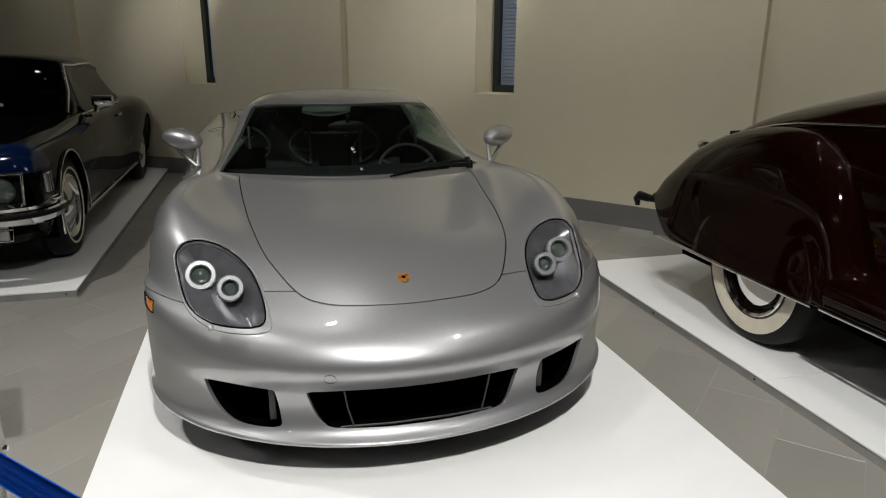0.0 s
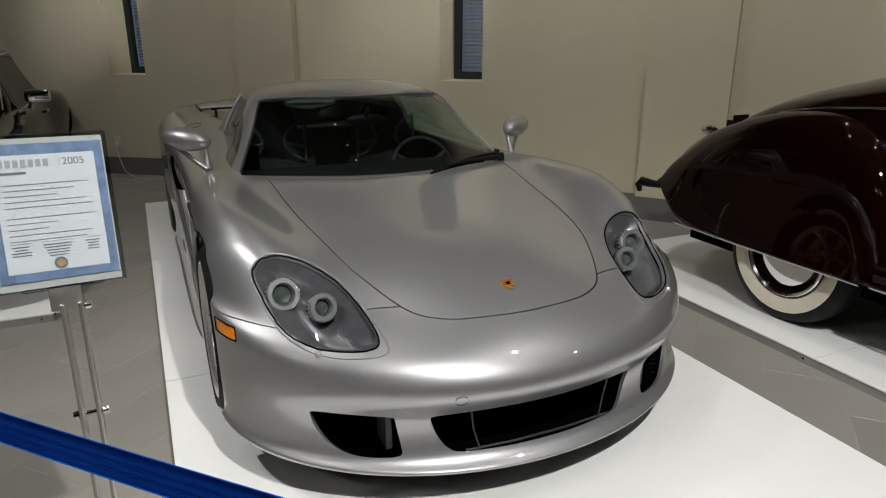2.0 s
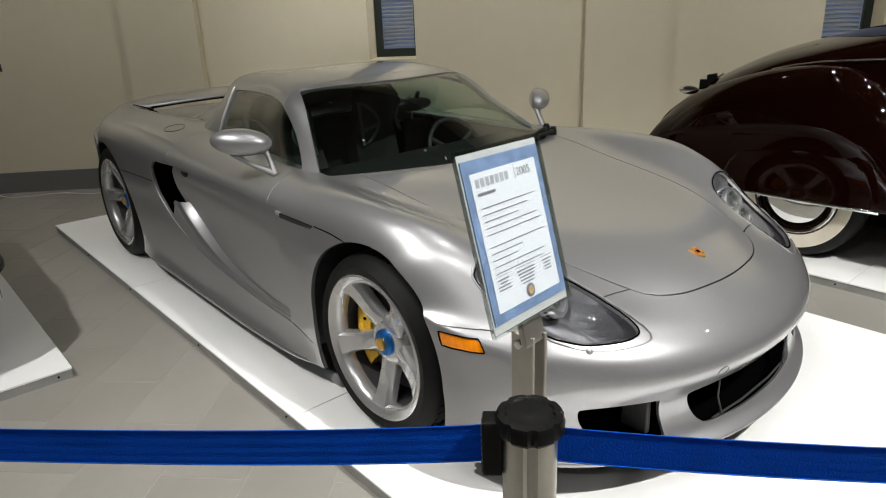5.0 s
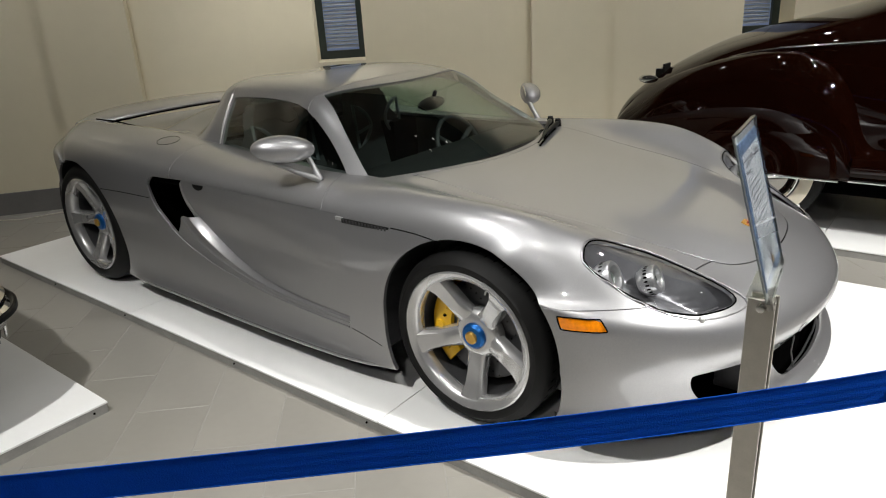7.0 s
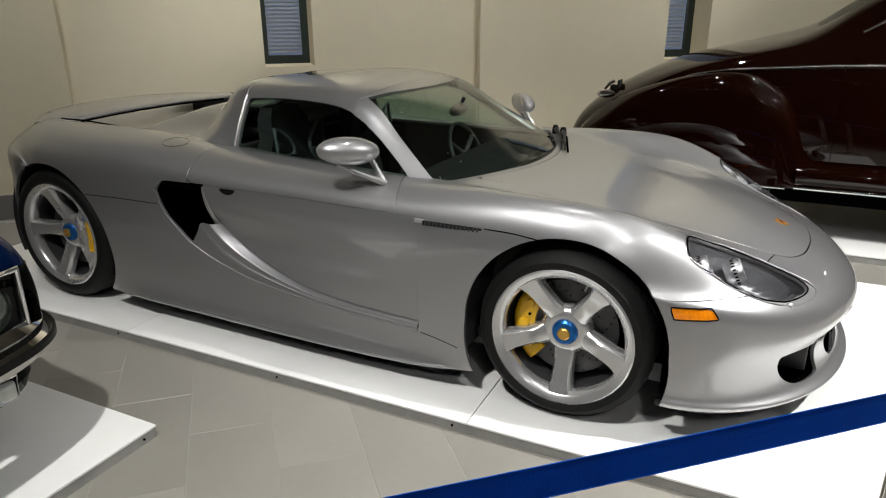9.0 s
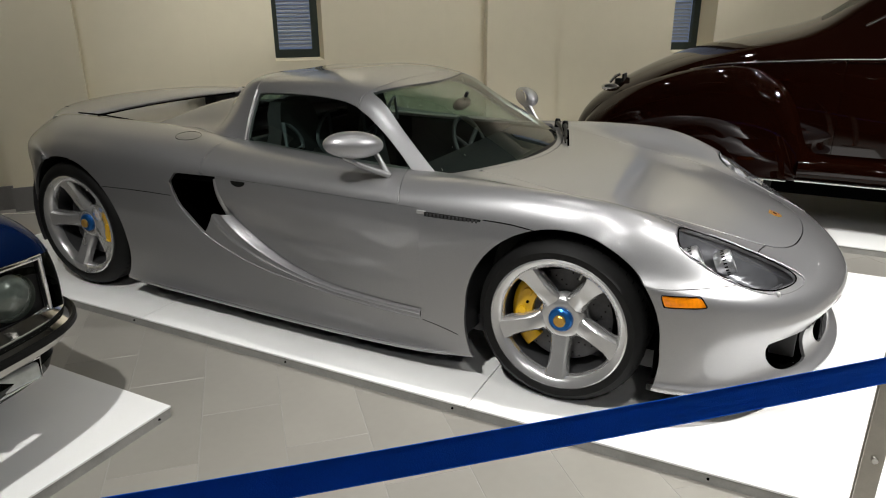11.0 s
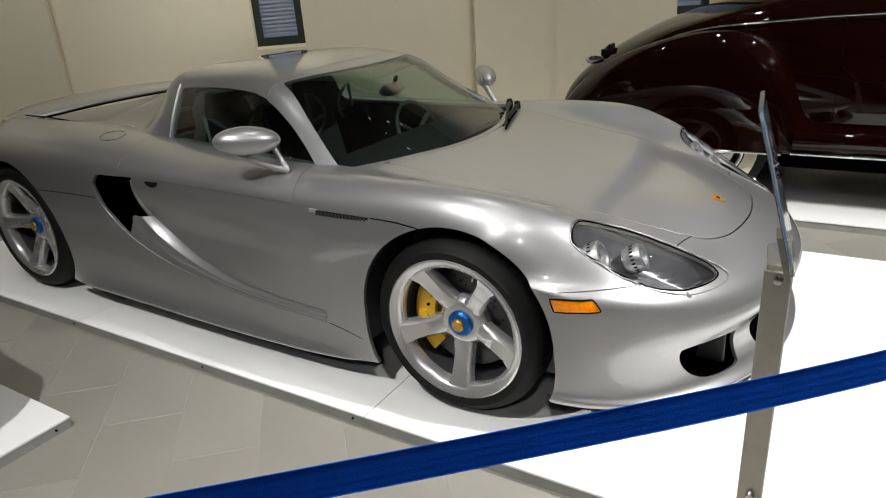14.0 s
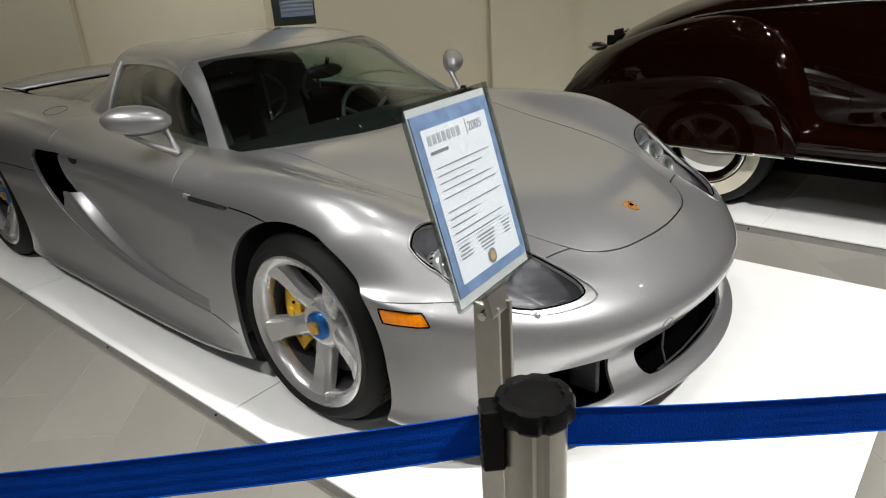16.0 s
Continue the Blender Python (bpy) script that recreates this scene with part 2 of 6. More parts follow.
def tube(points, radius, sides=10, closed=False, flat=None):
    """Swept tube along points; radius may be a list; flat squashes it along one axis."""
    pts = [Vector(p) for p in points]
    n = len(pts)
    bm = bmesh.new()
    rings = []
    up = None
    for i, p in enumerate(pts):
        if closed:
            d = (pts[(i + 1) % n] - pts[i - 1]).normalized()
        else:
            d = (pts[min(i + 1, n - 1)] - pts[max(i - 1, 0)]).normalized()
        if up is None:
            up = d.orthogonal().normalized()
        side = d.cross(up).normalized()
        up = side.cross(d).normalized()
        r = radius[i] if isinstance(radius, (list, tuple)) else radius
        rings.append([bm.verts.new(p + r * (math.cos(a) * up + math.sin(a) * side)) for a in (2 * math.pi * k / sides for k in range(sides))])
    for i in range(n if closed else n - 1):
        a, b = rings[i], rings[(i + 1) % n]
        for k in range(sides):
            bm.faces.new((a[k], a[(k + 1) % sides], b[(k + 1) % sides], b[k]))
    if not closed:
        bm.faces.new(rings[0][::-1])
        bm.faces.new(rings[-1])
    bmesh.ops.recalc_face_normals(bm, faces=bm.faces)
    return bm


def join_bm(*parts_):
    bm = bmesh.new()
    for p in parts_:
        me = bpy.data.meshes.new("tmp")
        p.to_mesh(me)
        p.free()
        bm.from_mesh(me)
        bpy.data.meshes.remove(me)
    return bm


def spline(xs, ys, x):
    """Smooth curve through (xs, ys), with no overshoot."""
    xs, ys, x = np.asarray(xs, float), np.asarray(ys, float), np.asarray(x, float)
    h, d = np.diff(xs), np.diff(ys) / np.diff(xs)
    m = np.zeros(len(xs))
    m[0], m[-1] = d[0], d[-1]
    for i in range(1, len(xs) - 1):
        if d[i - 1] * d[i] > 0:
            w1, w2 = 2 * h[i] + h[i - 1], h[i] + 2 * h[i - 1]
            m[i] = (w1 + w2) / (w1 / d[i - 1] + w2 / d[i])
    k = np.clip(np.searchsorted(xs, x) - 1, 0, len(h) - 1)
    t = np.clip((x - xs[k]) / h[k], 0, 1)
    return ((2 * t**3 - 3 * t**2 + 1) * ys[k] + (t**3 - 2 * t**2 + t) * h[k] * m[k] + (3 * t**2 - 2 * t**3) * ys[k + 1] + (t**3 - t**2) * h[k] * m[k + 1])


def surface(cage, nu, nv, rounds=2):
    """Smooth cubic surface over a cage of n x m points: vertices, normals, quads."""
    p = np.array(cage, float)

    def pad(q):
        q = np.concatenate([2 * q[:1] - q[1:2], q, 2 * q[-1:] - q[-2:-1]])
        return np.concatenate([2 * q[:, :1] - q[:, 1:2], q, 2 * q[:, -1:] - q[:, -2:-1]], 1)

    q = p.copy()
    for _ in range(rounds):
        e = pad(q)
        s = (e[:-2] + 4 * e[1:-1] + e[2:]) / 6
        s = (s[:, :-2] + 4 * s[:, 1:-1] + s[:, 2:]) / 6
        q = q + p - s
    e = pad(q)

    def weights(n, count):
        t = np.linspace(0, n - 1, count)
        i = np.minimum(t.astype(int), n - 2)
        f = t - i
        w, dw = np.zeros((count, n + 2)), np.zeros((count, n + 2))
        for k, (b, d) in enumerate((((1 - f)**3 / 6, -(1 - f)**2 / 2), ((3 * f**3 - 6 * f**2 + 4) / 6, (9 * f**2 - 12 * f) / 6),
                                    ((-3 * f**3 + 3 * f**2 + 3 * f + 1) / 6, (-9 * f**2 + 6 * f + 3) / 6), (f**3 / 6, f**2 / 2))):
            w[np.arange(count), i + k], dw[np.arange(count), i + k] = b, d
        return w, dw

    (wu, du), (wv, dv) = weights(p.shape[0], nu), weights(p.shape[1], nv)
    v = np.einsum("ai,bj,ijk->abk", wu, wv, e)
    n = np.cross(np.einsum("ai,bj,ijk->abk", du, wv, e), np.einsum("ai,bj,ijk->abk", wu, dv, e))
    n /= np.linalg.norm(n, axis=2, keepdims=True) + 1e-12
    idx = np.arange(nu * nv).reshape(nu, nv)
    f = np.stack([idx[:-1, :-1], idx[1:, :-1], idx[1:, 1:], idx[:-1, 1:]], -1).reshape(-1, 4)
    return v.reshape(-1, 3), n.reshape(-1, 3), [tuple(int(i) for i in a) for a in f]


def split(shell, field):
    """Cuts a shell (vertices, normals, faces) where field(vertices) changes sign: the part above 0, the part below."""
    v, n, faces = shell
    if not faces:
        return shell, shell
    d = np.asarray(field(v), float)
    d = np.where(np.abs(d) < 1e-7, 1e-7, d)
    pos = d > 0
    v_new, n_new, cut = list(v), list(n), {}

    def crossing(a, b):
        key = (a, b) if a < b else (b, a)
        if key not in cut:
            t = d[key[0]] / (d[key[0]] - d[key[1]])
            for _ in range(2):
                w = v[key[0]] + t * (v[key[1]] - v[key[0]])
                g = float(np.asarray(field(w[None]))[0])
                if abs(g) < 1e-5:
                    break
                near = d[key[0]] * (1 - t) + d[key[1]] * t
                t = min(max(t - (g - near) / (d[key[1]] - d[key[0]]), 0.02), 0.98)
            cut[key] = len(v_new)
            v_new.append(v[key[0]] + t * (v[key[1]] - v[key[0]]))
            m = n[key[0]] + t * (n[key[1]] - n[key[0]])
            n_new.append(m / (np.linalg.norm(m) + 1e-12))
        return cut[key]

    up, down = [], []
    for f in faces:
        side = [bool(pos[i]) for i in f]
        if all(side):
            up.append(f)
        elif not any(side):
            down.append(f)
        else:
            a, b = [], []
            for k, i in enumerate(f):
                j = f[(k + 1) % len(f)]
                (a if pos[i] else b).append(i)
                if pos[i] != pos[j]:
                    c = crossing(i, j)
                    a.append(c)
                    b.append(c)
            if len(a) > 2:
                up.append(tuple(a))
            if len(b) > 2:
                down.append(tuple(b))
    v_new, n_new = np.array(v_new), np.array(n_new)

    def compact(fs):
        used = sorted({i for f in fs for i in f})
        at = {i: k for k, i in enumerate(used)}
        return v_new[used], n_new[used], [tuple(at[i] for i in f) for f in fs]

    return compact(up), compact(down)


def rim(shell, depth):
    """Turns the open edges of a shell inward, so that it shows its thickness."""
    v, n, faces = shell
    count = {}
    for f in faces:
        for k, i in enumerate(f):
            j = f[(k + 1) % len(f)]
            count[(i, j)] = count.get((i, j), 0) + 1
    edges = [e for e in count if (e[1], e[0]) not in count]
    v2, n2, f2 = list(v), list(n), list(faces)
    for i, j in edges:
        side = np.cross(v[j] - v[i], n[i] + n[j])
        side = side / (np.linalg.norm(side) + 1e-12)
        k = len(v2)
        lip = 0.0016
        a, b = v[i] - lip * n[i] + lip * side, v[j] - lip * n[j] + lip * side
        v2 += [v[i], v[j], b, a, b, a, b - depth * n[j], a - depth * n[i]]
        n2 += [n[i], n[j]] + [side] * 6
        f2 += [(k + 1, k, k + 3, k + 2), (k + 4, k + 5, k + 7, k + 6)]
    return np.array(v2), np.array(n2), f2


def offset(shell, depth):
    v, n, f = shell
    return v + depth * n, n, f


def shell_part(name, shell, mat, parent, depth=0.0, label=""):
    s = rim(shell, depth) if depth else shell
    return add(name, mesh_from(name, s[0], s[2], mat, s[1]), parent, label)


def inside(px, py, poly):
    """Signed distance to a closed polygon, positive inside."""
    px, py = np.asarray(px, float), np.asarray(py, float)
    best, odd = np.full(px.shape, 1e9), np.zeros(px.shape, bool)
    for (x0, y0), (x1, y1) in zip(poly, poly[1:] + poly[:1]):
        dx, dy = x1 - x0, y1 - y0
        t = np.clip(((px - x0) * dx + (py - y0) * dy) / (dx * dx + dy * dy + 1e-12), 0, 1)
        best = np.minimum(best, np.hypot(px - x0 - t * dx, py - y0 - t * dy))
        if y0 != y1:
            odd ^= ((y0 > py) != (y1 > py)) & (px < (x1 - x0) * (py - y0) / (y1 - y0) + x0)
    return np.where(odd, best, -best)


def rounded(poly, rounds=3):
    """Corner-cut polygon, for smooth outlines."""
    for _ in range(rounds):
        out = []
        for (x0, y0), (x1, y1) in zip(poly, poly[1:] + poly[:1]):
            out += [(0.75 * x0 + 0.25 * x1, 0.75 * y0 + 0.25 * y1), (0.25 * x0 + 0.75 * x1, 0.25 * y0 + 0.75 * y1)]
        poly = out
    return poly

# ---- room ----
CX, CY, RW = -11.49, -9.11, 18.0      # the outer wall is an arc about this centre
BAY, MID = 11.78, 43.0                # degrees from window to window, and the middle window
SILL, HEAD = 1.08, 3.3
LEVEL = 0.05                          # top of the display boards


def arc_point(deg, r, z=0.0):
    return Vector((CX + r * math.cos(radians(deg)), CY + r * math.sin(radians(deg)), z))


def arc_block(bm, a0, a1, r0, r1, z0, z1, steps=1):
    """A curved block between two angles, two radii and two heights."""
    rows = []
    for i in range(steps + 1):
        a = a0 + (a1 - a0) * i / steps
        rows.append([bm.verts.new(arc_point(a, r, z)) for r, z in ((r0, z0), (r1, z0), (r1, z1), (r0, z1))])
    for p, q in zip(rows, rows[1:]):
        for k in range(4):
            bm.faces.new((p[k], p[(k + 1) % 4], q[(k + 1) % 4], q[k]))
    bm.faces.new(rows[0])
    bm.faces.new(rows[-1][::-1])


WINDOW_HALF, PILLAR_HALF = 0.66, 1.03
windows = [MID + BAY * k for k in (-3, -2, -1, 0, 1, 2)]
wall = bmesh.new()
edge = windows[0] - BAY / 2
for w in windows:
    arc_block(wall, edge, w - WINDOW_HALF, RW, RW + 0.58, 0, CEILING, 6)
    arc_block(wall, w - WINDOW_HALF, w + WINDOW_HALF, RW, RW + 0.58, 0, SILL, 2)
    arc_block(wall, w - WINDOW_HALF, w + WINDOW_HALF, RW, RW + 0.58, HEAD, CEILING, 2)
    edge = w + WINDOW_HALF
arc_block(wall, edge, windows[-1] + BAY / 2, RW, RW + 0.58, 0, CEILING, 6)
bmesh.ops.recalc_face_normals(wall, faces=wall.faces)
wall_ob = part("wall_north", wall, PLASTER)
tagged(wall_ob, "curved cream plaster wall with tall narrow windows", "wall", kind="structure")

pillars = [MID - 6.35 - 2 * BAY, MID - 6.35 - BAY, MID - 6.35, MID + 6.45, MID + 6.45 + BAY]
for p in pillars:
    bm = bmesh.new()
    arc_block(bm, p - PILLAR_HALF, p + PILLAR_HALF, RW - 0.10, RW - 0.002, 0, CEILING, 3)
    bmesh.ops.recalc_face_normals(bm, faces=bm.faces)
    tagged(part("pilaster", bm, PLASTER), "shallow cream plaster pilaster on the curved wall", "pilaster", "wall pilasters", "structure")

for k, w in enumerate(windows):
    a, b = w - WINDOW_HALF, w + WINDOW_HALF
    win = empty(f"window_{k + 1}")
    tagged(win, "tall narrow dark-framed window with closed pale blinds", "window", "wall windows", "structure")
    fr = bmesh.new()
    da = math.degrees(0.06 / RW)
    arc_block(fr, a, a + da, RW + 0.37, RW + 0.43, SILL, HEAD)
    arc_block(fr, b - da, b, RW + 0.37, RW + 0.43, SILL, HEAD)
    arc_block(fr, a + da, b - da, RW + 0.37, RW + 0.43, SILL, SILL + 0.07)
    arc_block(fr, a + da, b - da, RW + 0.37, RW + 0.43, HEAD - 0.07, HEAD)
    bmesh.ops.recalc_face_normals(fr, faces=fr.faces)
    part("window_frame", fr, WINDOW_FRAME, win)
    z = SILL + 0.09
    slat = bmesh.new()
    rows = [arc_point(a + da, RW + 0.442, 0), arc_point(b - da, RW + 0.442, 0), arc_point(b - da, RW + 0.47, 0.022), arc_point(a + da, RW + 0.47, 0.022)]
    up = Vector((0, 0, 0.003))
    vs = [slat.verts.new(p) for p in rows] + [slat.verts.new(p + up) for p in rows]
    for f in ((3, 2, 1, 0), (4, 5, 6, 7), (0, 1, 5, 4), (1, 2, 6, 5), (2, 3, 7, 6), (3, 0, 4, 7)):
        slat.faces.new([vs[i] for i in f])
    me = bpy.data.meshes.new("slat")
    slat.to_mesh(me)
    slat.free()
    me.materials.append(BLIND)
    while z < HEAD - 0.09:
        s = add("slat", me, win)
        s.location = (0, 0, z)
        z += 0.034
    pane = bmesh.new()
    vs = [pane.verts.new(arc_point(x, RW + 0.495, zz)) for x, zz in ((a, SILL), (b, SILL), (b, HEAD), (a, HEAD))]
    pane.faces.new(vs)
    part("pane", pane, DAYLIGHT, win, "bluish evening light behind the blinds")

bb = bmesh.new()
edge = windows[0] - BAY / 2
for p in pillars:
    p0, p1 = p - PILLAR_HALF, p + PILLAR_HALF
    arc_block(bb, edge, p0, RW - 0.018, RW - 0.001, 0.0, 0.19, 6)
    arc_block(bb, p0 - 0.05, p1 + 0.05, RW - 0.118, RW - 0.1005, 0.0, 0.19, 3)
    edge = p1
arc_block(bb, edge, windows[-1] + BAY / 2, RW - 0.018, RW - 0.001, 0.0, 0.19, 6)
bmesh.ops.recalc_face_normals(bb, faces=bb.faces)
tagged(part("baseboard", bb, BASEBOARD), "grey tiled skirting along the curved wall", "skirting", kind="structure")

# plain unseen walls added to close the hall, dark so the cars reflect little
corner_a, corner_b = arc_point(windows[0] - BAY / 2, RW), arc_point(windows[-1] + BAY / 2, RW)


def plain_wall(name, p, q, label):
    d = (q - p).normalized()
    nrm = Vector((d.y, -d.x, 0)) * 0.2
    bm = bmesh.new()
    lo = [bm.verts.new(v) for v in (p, q, q + nrm, p + nrm)]
    hi = [bm.verts.new(v.co + Vector((0, 0, CEILING))) for v in lo]
    bm.faces.new(lo[::-1])
    bm.faces.new(hi)
    for k in range(4):
        bm.faces.new((lo[k], lo[(k + 1) % 4], hi[(k + 1) % 4], hi[k]))
    bmesh.ops.recalc_face_normals(bm, faces=bm.faces)
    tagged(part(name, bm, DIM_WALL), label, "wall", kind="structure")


far_c, far_d = Vector((1.5, -12.5, 0)), Vector((-13.0, -5.0, 0))
plain_wall("wall_east", corner_a, far_c, "plain dark wall, added out of view")
plain_wall("wall_south", far_c, far_d, "plain dark wall, added out of view")
plain_wall("wall_west", far_d, corner_b, "plain dark wall, added out of view")

outline = [arc_point(a, RW + 0.57) for a in np.linspace(windows[0] - BAY / 2, windows[-1] + BAY / 2, 40)] + [far_d + Vector((-0.3, 0, 0)), far_c + Vector((0.3, -0.3, 0))]
bm = bmesh.new()
top = [bm.verts.new((p.x, p.y, CEILING)) for p in outline]
cap = [bm.verts.new((p.x, p.y, CEILING + 0.2)) for p in outline]
bm.faces.new(top[::-1])
bm.faces.new(cap)
for k in range(len(top)):
    bm.faces.new((top[k], top[(k + 1) % len(top)], cap[(k + 1) % len(top)], cap[k]))
tagged(part("ceiling", bm, CEILING_DARK), "plain dark hall ceiling, added out of view", "ceiling", kind="structure")

FLOOR_TILE = material("grey_stone_tile", (0.270, 0.257, 0.230), 0.33, noise_scale=2.2, noise_amount=0.07, bump=0.05, bump_scale=120, rough_var=0.02)


def tile_tone(m, amount):
    """A small shift of tone from tile to tile."""
    nt = m.node_tree
    b = nt.nodes["Principled BSDF"]
    link = b.inputs["Base Color"].links[0]
    src = link.from_socket
    info, geo, summed, wrap, rng_, mul = (nt.nodes.new(n) for n in ("ShaderNodeObjectInfo", "ShaderNodeNewGeometry", "ShaderNodeMath", "ShaderNodeMath", "ShaderNodeMapRange", "ShaderNodeVectorMath"))
    wrap.operation, wrap.inputs[1].default_value = "FRACT", 0
    nt.links.new(info.outputs["Random"], summed.inputs[0])
    nt.links.new(geo.outputs["Random Per Island"], summed.inputs[1])
    nt.links.new(summed.outputs[0], wrap.inputs[0])
    nt.links.new(wrap.outputs[0], rng_.inputs[0])
    rng_.inputs[3].default_value, rng_.inputs[4].default_value = 1 - amount, 1 + amount
    mul.operation = "SCALE"
    nt.links.new(src, mul.inputs[0])
    nt.links.new(rng_.outputs[0], mul.inputs["Scale"])
    nt.links.new(mul.outputs[0], b.inputs["Base Color"])


tile_tone(FLOOR_TILE, 0.075)
GROUT = material("tile_grout", (0.30, 0.29, 0.268), 0.8, noise_scale=6, noise_amount=0.15)
bm = bmesh.new()
vs = [bm.verts.new((p.x, p.y, -0.0012)) for p in outline]
lo = [bm.verts.new((p.x, p.y, -0.2)) for p in outline]
bm.faces.new(vs)
bm.faces.new(lo[::-1])
for k in range(len(vs)):
    bm.faces.new((vs[(k + 1) % len(vs)], vs[k], lo[k], lo[(k + 1) % len(vs)]))
floor = part("floor", bm, GROUT)
tagged(floor, "grey rectangular stone floor tiles laid in half bond", "floor", kind="structure")


def display_board(name, x0, x1, ys, label):
    """White low display platform made of panels with fine joints and a dark edge."""
    ob = empty(name)
    tagged(ob, label, "display platform", "display platforms")
    part("base", box(x0 + 0.004, ys[0] + 0.004, 0.0, x1 - 0.004, ys[-1] - 0.004, LEVEL - 0.009), BOARD_EDGE, ob, "grey board edge")
    for a, b in zip(ys, ys[1:]):
        part("panel", box(x0, a + 0.0018, LEVEL - 0.009, x1, b - 0.0018, LEVEL, 0.001, 1), BOARD, ob)
    for y in ys[:-1]:
        for x, face in ((x0, -1), (x1, 1)):
            for dy in (0.06, 0.9):
                screw = turned([(0.0, 0.006), (0.004, 0.005), (0.005, 0.0)], 10, "X")
                bmesh.ops.scale(screw, vec=(face, 1, 1), verts=screw.verts)
                bmesh.ops.translate(screw, verts=screw.verts, vec=(x - face * 0.004, y + dy, 0.022))
                part("screw", screw, GAP, ob)
    for x in (x0 + 0.06, x0 + 0.75, x1 - 0.75, x1 - 0.06):
        screw = turned([(0.0, -0.006), (0.004, -0.005), (0.005, 0.0)], 10, "Y")
        bmesh.ops.translate(screw, verts=screw.verts, vec=(x, ys[0] + 0.004, 0.022))
        part("screw", screw, GAP, ob)
    return ob


display_board("display_platform", -1.108, 1.13, [-1.51, 0.293, 2.11, 3.86], "low white board platform under the silver sports car")
display_board("display_platform", -3.9, -1.617, [1.345, 3.10, 4.86, 6.52], "low white board platform under the black coupe")
display_board("display_platform", 1.64, 3.95, [-4.34, -2.52, -0.70, 1.12], "low white board platform under the maroon classic car")

# ---- the silver sports car ----
def level(z, yc, xe, ye, z_end=None, power=1.0):
    """A level line round the nose or tail, from the middle out to the side."""
    out = []
    for j in range(10):
        a = radians(10 * j)
        k = (1 - math.cos(a)) ** power
        out.append((xe * math.sin(a), ye - (ye - yc) * math.cos(a), z + ((z if z_end is None else z_end) - z) * k))
    return out


def section(y, bow, zc, hood, slope, crest, shoulder, wide, low, sill, foot):
    """A line across the body: (x, z) pairs from the middle over the wing to the sill; bow carries the side back."""
    pts = [(0, zc), (hood[0] * 0.5, zc + (hood[1] - zc) * 0.35), hood, slope, crest, shoulder, wide, low, sill, foot]
    return [(x, y + bow * min(x / 0.93, 1.0) ** 2, z) for x, z in pts]


